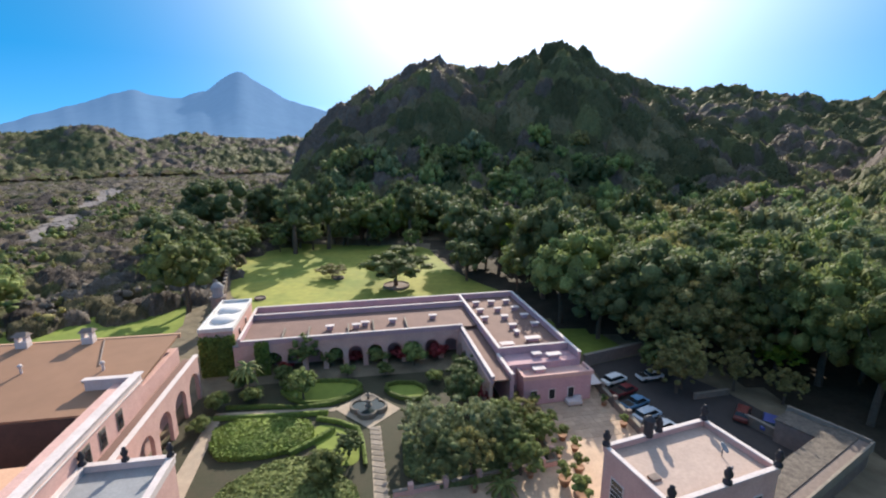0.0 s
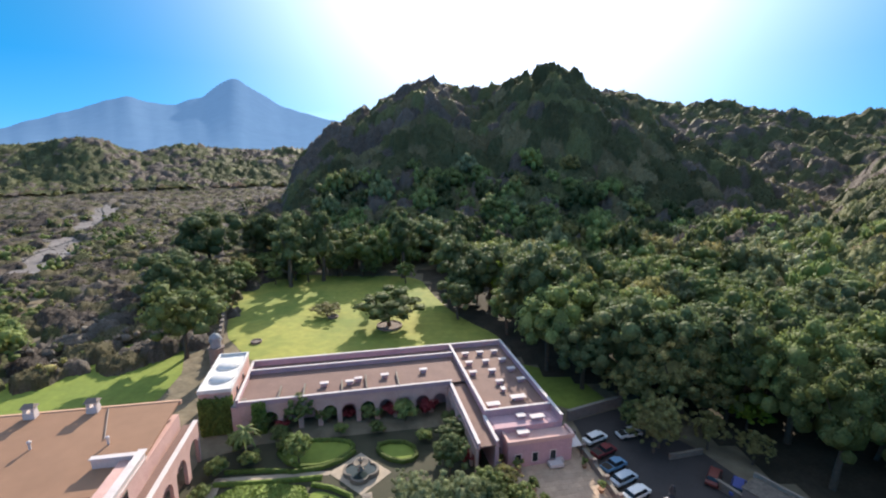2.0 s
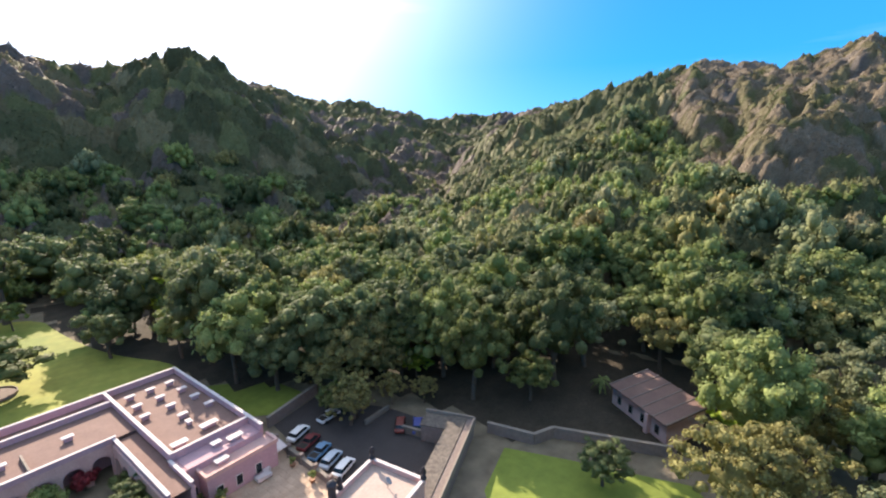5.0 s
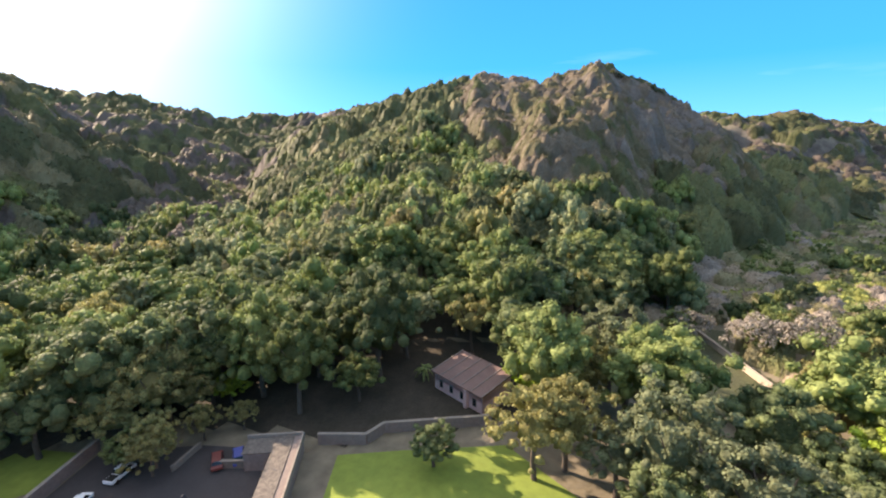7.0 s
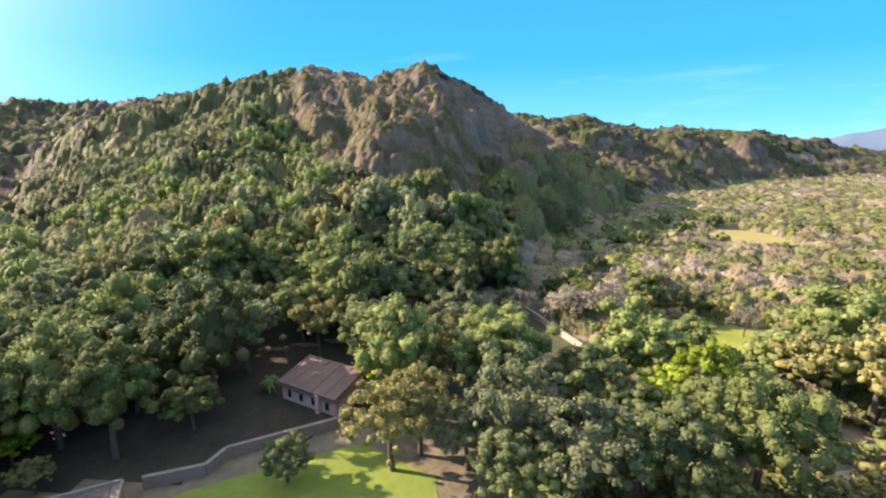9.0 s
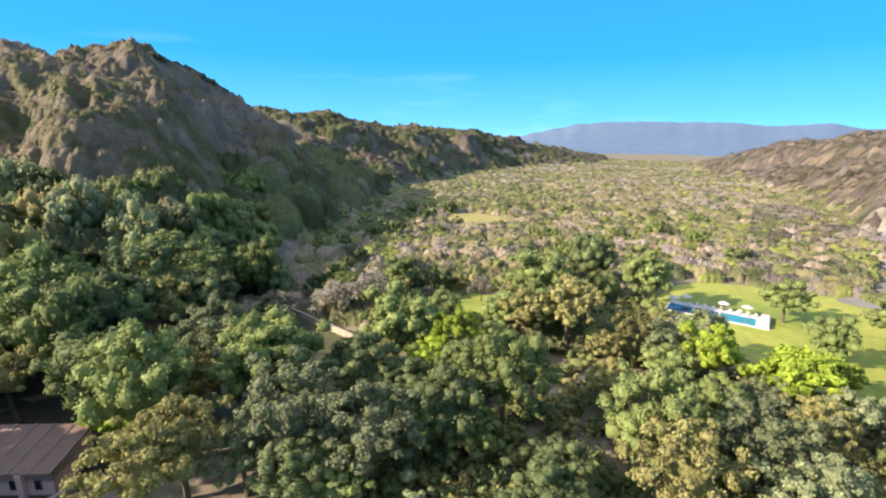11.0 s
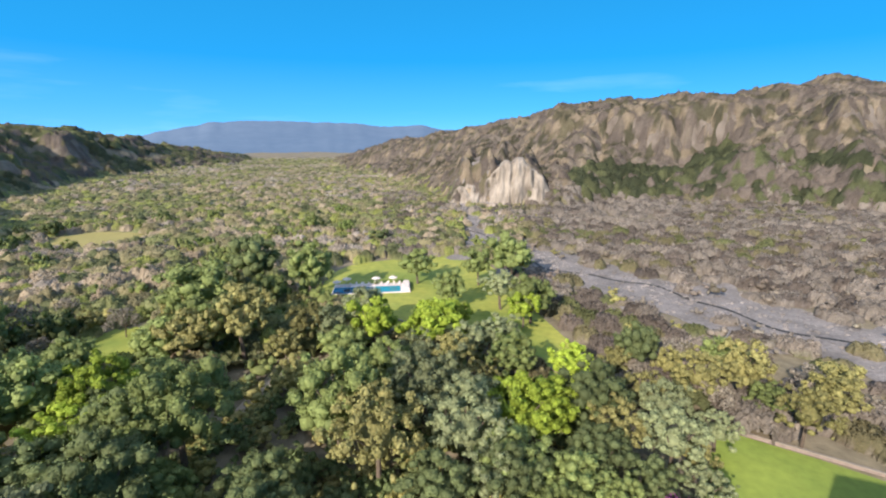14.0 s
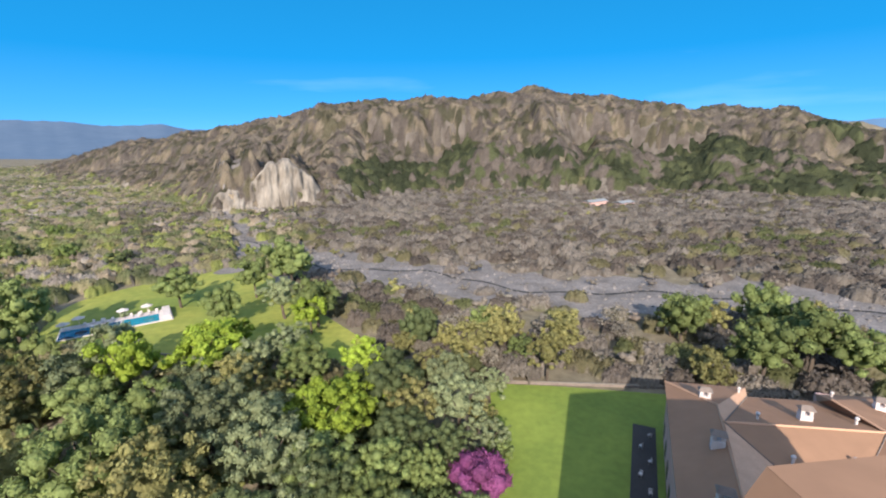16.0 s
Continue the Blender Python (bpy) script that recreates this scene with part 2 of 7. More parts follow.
def link_mesh(name, verts, faces, material, parent=None, label="", smooth=False, tone=None):
    me = bpy.data.meshes.new(name)
    verts = np.asarray(verts, dtype=np.float32)
    faces = np.asarray(faces, dtype=np.int32) if not isinstance(faces, list) else faces
    if isinstance(faces, list):
        me.from_pydata(verts.tolist(), [], faces)
    else:
        k = faces.shape[1]
        me.vertices.add(len(verts))
        me.vertices.foreach_set("co", verts.ravel())
        me.loops.add(faces.size)
        me.loops.foreach_set("vertex_index", faces.ravel())
        me.polygons.add(len(faces))
        me.polygons.foreach_set("loop_start", np.arange(0, faces.size, k, dtype=np.int32))
        me.update(calc_edges=True)
    if tone is not None:
        at = me.color_attributes.new("tone", "FLOAT_COLOR", "POINT")
        at.data.foreach_set("color", np.concatenate([tone, np.ones((len(tone), 1))], 1).astype(np.float32).ravel())
    me.materials.append(material)
    if smooth:
        me.polygons.foreach_set("use_smooth", np.ones(len(me.polygons), dtype=bool))
    ob = new(name, me)
    if parent is not None:
        ob.parent = parent
    if label:
        tagged(ob, label)
    return ob


def part(name, bm, material, parent=None, label="", smooth=False):
    me = bpy.data.meshes.new(name)
    bm.normal_update()
    bm.to_mesh(me)
    bm.free()
    me.materials.append(material)
    if smooth:
        me.polygons.foreach_set("use_smooth", np.ones(len(me.polygons), dtype=bool))
    ob = new(name, me)
    if parent is not None:
        ob.parent = parent
    if label:
        tagged(ob, label)
    return ob


def empty(name, m, label, category, group="", kind=""):
    e = new(name)
    e.empty_display_size = 0.3
    e.matrix_world = m
    return tagged(e, label, category, group, kind)


def box(bm, x0, x1, y0, y1, z0, z1, bevel=0.0):
    vs = [bm.verts.new((x, y, z)) for z in (z0, z1) for x, y in ((x0, y0), (x1, y0), (x1, y1), (x0, y1))]
    fs = [(3, 2, 1, 0), (4, 5, 6, 7), (0, 1, 5, 4), (1, 2, 6, 5), (2, 3, 7, 6), (3, 0, 4, 7)]
    faces = [bm.faces.new([vs[i] for i in f]) for f in fs]
    if bevel:
        edges = list({e for f in faces for e in f.edges})
        bmesh.ops.bevel(bm, geom=edges, offset=bevel, segments=1, affect="EDGES")
    return bm


def boxes(*dims, bevel=0.0):
    bm = bmesh.new()
    for d in dims:
        box(bm, *d, bevel=bevel)
    return bm


def lathe(profile, seg=16):
    """A turned body from (radius, height) pairs."""
    bm = bmesh.new()
    rings = [[bm.verts.new((r * math.cos(2 * math.pi * i / seg), r * math.sin(2 * math.pi * i / seg), z)) for i in range(seg)] for r, z in profile]
    for a, b in zip(rings, rings[1:]):
        for i in range(seg):
            bm.faces.new((a[i], a[(i + 1) % seg], b[(i + 1) % seg], b[i]))
    bm.faces.new(rings[0][::-1])
    bm.faces.new(rings[-1])
    return bm


def moved(bm, x=0, y=0, z=0, turn=0):
    bmesh.ops.transform(bm, matrix=pose(x, y, z, 0, 0, turn), verts=bm.verts)
    return bm


# ---- terrain ----


def lattice(ix, iy, seed):
    h = (ix.astype(np.int64) * 374761393 + iy.astype(np.int64) * 668265263 + seed * 69069) & 0x7FFFFFFF
    h = ((h ^ (h >> 13)) * 1274126177) & 0x7FFFFFFF
    return ((h ^ (h >> 16)) & 0xFFFF) / 65535.0


def vnoise(x, y, seed=0):
    ix, iy = np.floor(x), np.floor(y)
    fx, fy = x - ix, y - iy
    fx, fy = fx * fx * (3 - 2 * fx), fy * fy * (3 - 2 * fy)
    a, b = lattice(ix, iy, seed), lattice(ix + 1, iy, seed)
    c, d = lattice(ix, iy + 1, seed), lattice(ix + 1, iy + 1, seed)
    return a + (b - a) * fx + (c - a) * fy + (a - b - c + d) * fx * fy


def fbm(x, y, seed=0, octaves=4):
    return sum((vnoise(x * 2 ** o, y * 2 ** o, seed + o) - 0.5) * 0.5 ** o for o in range(octaves))


def ramp01(v, a, b):
    return np.clip((v - a) / (b - a), 0, 1)


EYE = 48.6
# ridges: azimuth, skyline elevation in degrees, ridge distance, foot distance
RIDGES = {
    "north": ([(-21, -14.3, 330, 260), (-18, -4.4, 360, 240), (-14, 1.2, 390, 235), (-9, 4, 400, 230), (-4, 7, 400, 225), (-1, 7.5, 400, 225), (3, 6.2, 410, 225), (6, 5.9, 410, 225), (10, 8.2, 400, 230), (13.5, 8.7, 400, 230), (18, 7.2, 400, 240), (23, 4.1, 400, 250), (28, 0.6, 390, 260), (34, -3, 380, 270), (40, -7, 370, 280)], 1.25),
    "gap": ([(12, 3.9, 760, 480), (20, 7, 760, 480), (25, 5.3, 760, 480), (28, 4.7, 760, 470), (30.5, 5.5, 760, 470), (33, 4.7, 760, 460), (36.5, 3.7, 750, 450), (40, 2.4, 750, 450), (45, 2.8, 740, 440), (50, 3.6, 700, 420), (56, 4.5, 650, 380), (62, 0.9, 600, 380)], 1.3),
    "east": ([(38, -9, 500, 170), (43, -3.5, 500, 150), (47, 0.5, 480, 130), (52, 2.6, 470, 120), (57, 4, 450, 115), (62, 5.8, 440, 110), (66, 5.9, 430, 110), (69.5, 8.9, 420, 110), (73, 7.6, 420, 110), (77, 7.5, 410, 115), (81, 8.2, 400, 120), (83, 8.2, 400, 120), (86.5, 6.6, 400, 135), (89, 5.5, 400, 150), (92, 3.7, 390, 175), (95, 1, 370, 200), (99, -4, 350, 220), (103, -9, 340, 230)], 1.15),
    "cliffs": ([(84, 0, 620, 320), (90, 2.6, 640, 290), (96, 3, 660, 280), (103, 2.4, 720, 320), (108, 1.6, 780, 400), (114, 1.5, 870, 560), (120, 1, 960, 760), (127, -0.5, 1100, 900), (134, -1.8, 1300, 1080), (139, -2.6, 1450, 1250), (143, -3.4, 1600, 1450), (147, -3.1, 1700, 1550)], 0.85),
    "south": ([(137, -1.9, 1400, 1000), (144, -2.7, 1100, 800), (150, -0.4, 900, 620), (157, 0.6, 760, 420), (163, 2, 690, 370), (168, 2.8, 640, 350), (172, 3.9, 620, 345), (178, 4.9, 620, 400), (185, 4.3, 620, 410), (190, 5.3, 620, 415), (195, 5.2, 620, 420), (198, 5.5, 620, 420), (203, 4.5, 620, 420), (208, 3.8, 620, 420), (213, 2.9, 620, 425), (221, 2.3, 630, 430), (227, 0.8, 660, 440), (232, -0.3, 700, 470), (250, -0.6, 800, 600), (290, -0.4, 900, 700)], 0.8),
    "west": ([(290, -0.4, 900, 700), (312, 0.5, 950, 740), (318, -0.1, 950, 740), (321, 0.7, 900, 740), (323, 1.3, 900, 740), (325, 0.7, 900, 740), (327, -0.6, 900, 740), (329.5, 0.3, 950, 760), (332, 0.4, 950, 760), (336, 0, 980, 780), (341, 0, 1000, 800), (350, 0, 1000, 800)], 1.0),
}


def height(x, y):
    """The lie of the land: a flat valley floor with ridges round it, cut by gullies."""
    x, y = np.asarray(x, dtype=float), np.asarray(y, dtype=float)
    r = np.hypot(x, y) + 1e-6
    az0 = np.degrees(np.arctan2(x, y))
    total = np.zeros_like(r)
    for name, (rows, power) in RIDGES.items():
        t = np.array(rows, dtype=float)
        az = np.where(az0 < t[0, 0] - 1e-6, az0 + 360, az0)
        inside = (az >= t[0, 0]) & (az <= t[-1, 0])
        el = sum(np.interp(az + o, t[:, 0], t[:, 1]) for o in (-1.1, -0.4, 0.4, 1.1)) / 4
        top, foot = (np.interp(az, t[:, 0], t[:, i]) for i in (2, 3))
        crest = np.maximum(EYE + top * np.tan(np.radians(el)), 0)
        gully = 1 + 0.30 * fbm(x / 105, y / 105, 3, 3)
        spur = 0.07 if name in ("south", "cliffs") else 0.03       # spurs and gullies that run down the slope
        s = np.clip((r - foot) / (top - foot), 0, 1)
        s = np.clip(s + spur * (0.6 - 5 * np.abs(fbm(x / 120, y / 120, 7, 3))) * 4 * s * (1 - s), 0, 1)
        s = np.clip(s * (1 + (gully - 1) * 4 * s * (1 - s)), 0, 1)
        rise = s ** power * (1 - 0.12 * s) / 0.88
        if name in ("south", "cliffs"):
            # a talus below, a broken cliff band, and a rounded top; buttresses and gullies along it
            w = np.clip(s + 0.22 * fbm(az * 0.22, r / 120, 71, 3) + 0.10 * fbm(x / 34, y / 34, 73, 3), 0, 1)
            w = np.where(s <= 0, 0, w)
            step = np.clip((w - 0.50) / 0.17, 0, 1)
            cliff = np.minimum(0.62 * w, 0.34) * np.clip(s * 6, 0, 1) + 0.46 * step * step * (3 - 2 * step) + 0.20 * np.clip((w - 0.62) / 0.38, 0, 1)
            part_of = np.clip(0.5 + 1.5 * fbm(az * 0.17, r / 300, 83, 3), 0.1, 0.68)
            rise = rise + (cliff - rise) * part_of
        back = np.exp(-(np.clip(r - top, 0, None) / (0.45 * top)) ** 2)
        total = np.maximum(total, np.where(inside, crest * rise * back, 0))
    shoulder = np.clip((r - 352) / 26, 0, 1) * np.clip((az0 - 157.5) / 4, 0, 1) * np.clip((171 - az0) / 2.5, 0, 1) * np.clip((700 - r) / 200, 0, 1)
    total = np.maximum(total, 44 * shoulder * (0.8 + 0.6 * fbm(az0 * 0.6, r / 90, 91, 3)))
    rib = 1 - 2 * np.abs(2 * fbm(az0 / 5.5 + 0.6 * fbm(x / 70, y / 70, 37, 2), r / 260, 43, 3))
    total = total + 8.5 * rib * ramp01(total, 14, 50) * ramp01(az0, 56, 70) * ramp01(-az0, -112, -100) * np.clip((400 - r) / 70, 0, 1)
    rough = np.clip(total / 25, 0, 1)
    total = total + rough * (fbm(x / 45, y / 45, 11, 4) * np.where((y > 150) & (x < 170), 8, 13) + fbm(x / 14, y / 14, 17, 3) * np.where((y < -150) & (az0 > -125) & ((az0 > 137) | (az0 < 0)), 5.0, 1.6))
    swell = np.clip((r - 235) / 200, 0, 1) * fbm(x / 90, y / 90, 23, 3) * 5
    return total + swell * (1 - rough)


def build_ground():
    na = 760
    radii = np.concatenate([np.linspace(0.5, 120, 30), np.geomspace(124, 900, 150), np.geomspace(915, 4950, 36)])
    az = np.linspace(0, 2 * math.pi, na, endpoint=False)
    A, R = np.meshgrid(az, radii, indexing="ij")
    X, Y = R * np.sin(A), R * np.cos(A)
    Z = height(X, Y)
    v = np.stack([X, Y, Z], -1).reshape(-1, 3)
    i, j = np.meshgrid(np.arange(na), np.arange(len(radii) - 1), indexing="ij")
    k = len(radii)
    i2 = (i + 1) % na
    f = np.stack([i * k + j, i * k + j + 1, i2 * k + j + 1, i2 * k + j], -1).reshape(-1, 4)
    f = f[:, ::-1]
    mid = np.arange(0, na, 2)
    f = np.concatenate([f, np.stack([np.full(len(mid), len(v)), ((mid + 2) % na) * k, ((mid + 1) % na) * k, mid * k], 1)])
    v = np.concatenate([v, [[0, 0, 0]]])
    ob = link_mesh("ground", v, f, M["ground"], smooth=True)
    return tagged(ob, "dry valley floor rising to rocky wooded ridges", "ground", kind="structure")


build_ground()


def far_mountain(name, rows, dist, depth, material, label, seed):
    """A distant range: a crest line with slopes in front and behind."""
    t = np.array(rows, dtype=float)
    az = np.linspace(t[0, 0], t[-1, 0], 160)
    crest = EYE + dist * np.tan(np.radians(np.interp(az, t[:, 0], t[:, 1])))
    crest = crest + fbm(az * 0.8, az * 0, seed, 4) * 14
    v, nz = [], 14
    for a, c in zip(az, crest):
        for k in range(nz):
            s = k / (nz - 1)
            rr = dist - depth * (1 - s)
            z = c * s ** 1.6 + (fbm(np.array(a * 1.3), np.array(s * 5.0), seed + 5, 4)) * 13 * s * (1 - s) * 2
            v.append((rr * math.sin(radians(a)), rr * math.cos(radians(a)), max(float(z), 0) - 2))
    f = [(i * nz + k, (i + 1) * nz + k, (i + 1) * nz + k + 1, i * nz + k + 1) for i in range(len(az) - 1) for k in range(nz - 1)]
    return tagged(link_mesh(name, v, f, material, smooth=True), label, "mountain", kind="structure")


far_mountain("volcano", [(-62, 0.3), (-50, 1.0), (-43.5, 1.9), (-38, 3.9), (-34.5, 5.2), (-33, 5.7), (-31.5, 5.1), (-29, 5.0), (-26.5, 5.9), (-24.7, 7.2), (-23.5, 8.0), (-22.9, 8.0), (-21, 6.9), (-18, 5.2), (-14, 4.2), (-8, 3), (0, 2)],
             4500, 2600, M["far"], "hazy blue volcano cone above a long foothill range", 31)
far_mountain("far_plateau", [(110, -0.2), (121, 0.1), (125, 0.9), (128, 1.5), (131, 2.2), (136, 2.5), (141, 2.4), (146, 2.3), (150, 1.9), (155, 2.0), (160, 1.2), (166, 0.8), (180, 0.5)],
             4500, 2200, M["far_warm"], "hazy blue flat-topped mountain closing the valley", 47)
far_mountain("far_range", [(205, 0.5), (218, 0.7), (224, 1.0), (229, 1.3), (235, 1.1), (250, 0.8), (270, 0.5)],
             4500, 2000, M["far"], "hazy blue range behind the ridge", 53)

# ---- trees ----


def ico(sub):
    bm = bmesh.new()
    bmesh.ops.create_icosphere(bm, subdivisions=sub, radius=1.0)
    v = np.array([p.co for p in bm.verts])
    f = np.array([[p.index for p in q.verts] for q in bm.faces])
    bm.free()
    return v, f


ICO1, ICO2 = ico(1), ico(2)


def leaf_quads(centres, normals, size, gen):
    """Small bent leaf clumps, one quad each, as arrays of points."""
    n = len(centres)
    d = normals + gen.normal(0, 0.42, (n, 3))
    d /= np.linalg.norm(d, axis=1)[:, None] + 1e-9
    a = np.cross(d, gen.normal(0, 1, (n, 3)))
    a /= np.linalg.norm(a, axis=1)[:, None] + 1e-9
    b = np.cross(d, a)
    s = size * gen.uniform(0.6, 1.35, (n, 1))
    k = gen.uniform(0.55, 1.0, (n, 4, 1))
    corners = np.stack([a, b * 0.8, -a, -b * 0.8], 1) * s[:, None] * k
    corners[:, 0] += d * s * 0.25
    corners[:, 2] -= d * s * 0.25
    return (centres[:, None] + corners).reshape(-1, 3)


def crown_arrays(gen, radius, tall, lobes, leaves, size, core, lobe=(0.26, 0.40), reach=0.68, base=0.12, solid=0.8, point=0.0):
    """Points and faces of a crown: lobes set round a dome, each a lumpy body under a skin of small leaf clumps; point draws the top in. Triangles and quads are kept apart."""
    cv, cf = core
    middle, half_tall = tall * (base + 1) / 2, tall * (1 - base) / 2
    k = np.arange(lobes) + 0.5
    dz = 1 - 1.42 * k / lobes
    turn = k * 2.39996 + gen.uniform(0, 6.283)
    flat = np.sqrt(np.clip(1 - dz * dz, 0, 1))
    d = np.stack([flat * np.cos(turn), flat * np.sin(turn), dz], 1) + gen.normal(0, 0.15, (lobes, 3))
    far = reach * gen.uniform(0.68, 1.1, (lobes, 1))
    slim = 1 - point * np.clip(dz, -0.3, 1)[:, None]
    c = d * far * np.concatenate([radius * slim, radius * slim, np.full((lobes, 1), half_tall)], 1) + np.array([0, 0, middle])
    lr = radius * gen.uniform(*lobe, (lobes, 1)) * slim ** 0.5 * gen.uniform(0.85, 1.12, (lobes, 3)) * np.array([1, 1, 0.8])
    c = np.concatenate([c, [[0, 0, middle - 0.08 * half_tall]]])
    lr = np.concatenate([lr, [[radius * 0.6 * (1 - 0.4 * point), radius * 0.6 * (1 - 0.4 * point), half_tall * 0.62]]])
    v_t, f_t, n = [], [], 0
    for i in range(lobes + 1):
        if solid:
            v_t.append(cv * (1 + gen.normal(0, 0.12, (len(cv), 1))) * lr[i] * solid + c[i])
            f_t.append(cf + n)
            n += len(cv)
    m = max(4, int(leaves / lobes * 1.5))
    q = gen.normal(0, 1, (lobes, m, 3))
    q /= np.linalg.norm(q, axis=2)[..., None]
    q[..., 2] = np.where(q[..., 2] < -0.45, -q[..., 2], q[..., 2])
    pts = (q * lr[:lobes, None] * gen.uniform(0.78, 1.15, (lobes, m, 1)) + c[:lobes, None]).reshape(-1, 3)
    q = q.reshape(-1, 3)
    own = np.repeat(np.arange(lobes), m)
    hidden = np.zeros(len(pts), bool)
    for i in range(lobes + 1):
        hidden |= (own != i) & ((((pts - c[i]) / lr[i]) ** 2).sum(1) < 0.64)
    pts, q = pts[~hidden][:leaves], q[~hidden][:leaves]
    v_q = leaf_quads(pts, q + np.array([0, 0, 0.2]), size, gen)
    if not solid:
        return np.zeros((0, 3)), np.zeros((0, 3), int), v_q
    return np.concatenate(v_t), np.concatenate(f_t), v_q


def quads_to_tris(n0, count):
    i = np.arange(count)[:, None] * 4 + n0
    return np.concatenate([np.concatenate([i, i + 1, i + 2], 1), np.concatenate([i, i + 2, i + 3], 1)])


def crown_mesh(name, gen, material, **kw):
    vt, ft, vq = crown_arrays(gen, **kw)
    f = np.concatenate([ft, quads_to_tris(len(vt), len(vq) // 4)])
    me_ob = link_mesh(name, np.concatenate([vt, vq]), f, material, tone=np.ones((len(vt) + len(vq), 3)), smooth=True)
    return me_ob


def trunk_mesh(gen, tall, thick, spread):
    """A tapered trunk that forks into limbs."""
    bm = bmesh.new()

    def limb(p, q, r0, r1, seg=7):
        d = (q - p).normalized()
        a = d.orthogonal().normalized()
        b = d.cross(a)
        rings = [[bm.verts.new(c + (a * math.cos(6.283 * i / seg) + b * math.sin(6.283 * i / seg)) * r) for i in range(seg)] for c, r in ((p, r0), (p.lerp(q, 0.5) + a * r0 * 0.4, (r0 + r1) / 2), (q, r1))]
        for u, w in zip(rings, rings[1:]):
            for i in range(seg):
                bm.faces.new((u[i], u[(i + 1) % seg], w[(i + 1) % seg], w[i]))

    fork = Vector((gen.normal(0, 0.2), gen.normal(0, 0.2), tall * 0.36))
    limb(Vector((0, 0, -0.3)), fork, thick, thick * 0.7)
    for i in range(5):
        a = i * 1.257 + gen.uniform(0, 0.8)
        limb(fork, Vector((math.cos(a) * spread * 0.5, math.sin(a) * spread * 0.5, tall * gen.uniform(0.62, 0.82))), thick * 0.5, thick * 0.12, 5)
    return bm


TREES = {}


def tree_kind(kind, material, seed, radius, tall, lobes, leaves, size, core=ICO1, **shape):
    """Builds one tree of a kind, to be placed by plant()."""
    gen = np.random.default_rng(seed)
    e = empty("tree", pose(0, 0, 0), "", "tree", "", "")
    part("trunk", trunk_mesh(gen, tall, 0.035 * tall, radius), M["trunk"], e)
    c = crown_mesh("crown", gen, material, radius=radius, tall=tall, lobes=lobes, leaves=leaves, size=size, core=core, **shape)
    c.parent = e
    TREES.setdefault(kind, []).append([e, False])
    return e


SPREAD = {"broad": 5.2, "dark": 5.6, "bright": 4.6, "olive": 4.8, "grey": 5.0, "bare": 4.4, "conifer": 3.6}
for s in range(3):
    for kind, name, high, lobe, solid in (("broad", "leaf", 10.5, (0.15, 0.31), 0.82), ("dark", "leaf_dark", 11.5, (0.16, 0.32), 0.82), ("bright", "leaf_bright", 8.5, (0.12, 0.25), 0.8),
                                          ("olive", "leaf_olive", 9.5, (0.11, 0.25), 0.7), ("grey", "leaf_grey", 10.5, (0.11, 0.25), 0.74)):
        tree_kind(kind, M[name], 100 + s + 10 * len(TREES), SPREAD[kind], high, 36, 1050, 0.3, lobe=lobe, solid=solid, reach=0.78)
        tree_kind(kind + "_near", M[name], 300 + s + 10 * len(TREES), SPREAD[kind], high, 72, 3100, 0.17, lobe=(lobe[0] * 0.72, lobe[1] * 0.72), solid=solid, reach=0.84)
for s in range(2):
    tree_kind("conifer", M["leaf_dark"], 130 + s, SPREAD["conifer"], 13.0, 24, 1100, 0.26, lobe=(0.24, 0.36), base=0.08, point=0.72)
    tree_kind("bare", M["scrub"], 140 + s, SPREAD["bare"], 6.2, 22, 1500, 0.2, lobe=(0.2, 0.3), reach=0.78, solid=0)
    tree_kind("shrub", M["leaf"], 150 + s, 2.0, 2.6, 12, 800, 0.14, base=0.1)
tree_kind("bloom", M["bloom"], 160, 4.5, 5.5, 22, 1800, 0.2, base=0.1, core=ICO2)
tree_kind("redshrub", M["redbloom"], 161, 2.2, 2.6, 12, 700, 0.15, base=0.1)
LABELS = {"broad": ("broad-crowned green leafy tree", "tree"), "dark": ("tall dark green dense-crowned tree", "tree"), "bright": ("bright yellow-green leafy tree", "tree"), "grey": ("grey-green fine-leaved spreading tree", "tree"),
          "olive": ("olive-brown thinly leaved spreading tree", "tree"), "bare": ("grey-brown leafless spreading tree", "tree"), "conifer": ("tall dark pointed tree at the lawn edge", "tree"),
          "shrub": ("rounded green clipped garden shrub", "shrub"), "bloom": ("magenta blossoming bougainvillea bush", "bush"), "redshrub": ("red flowering garden bush in shade", "bush")}
tree_rng = random.Random(5)


def plant(kind, x, y, size=1.0, z=None, turn=None, group=""):
    """One tree of that kind at x, y, scaled by size."""
    src = tree_rng.choice(TREES[kind + "_near" if kind + "_near" in TREES and math.hypot(x, y) < 92 else kind])
    zz = float(height(x, y)) if z is None else z
    m = pose(x, y, zz, 0, 0, tree_rng.uniform(0, 360) if turn is None else turn)
    sc = (size * tree_rng.uniform(0.92, 1.08), size * tree_rng.uniform(0.92, 1.08), size * tree_rng.uniform(0.88, 1.25))
    if src[1]:
        ob = copy_thing(src[0], m)
    else:
        src[1] = True
        ob = src[0]
        ob.matrix_basis = m
    ob.scale = sc
    ob.name = "tree" if LABELS[kind][1] == "tree" else LABELS[kind][1]
    tagged(ob, LABELS[kind][0], LABELS[kind][1], group or LABELS[kind][0].split()[-1] + "s of the grounds")
    return ob


# ---- woods and scrub, too many to count ----


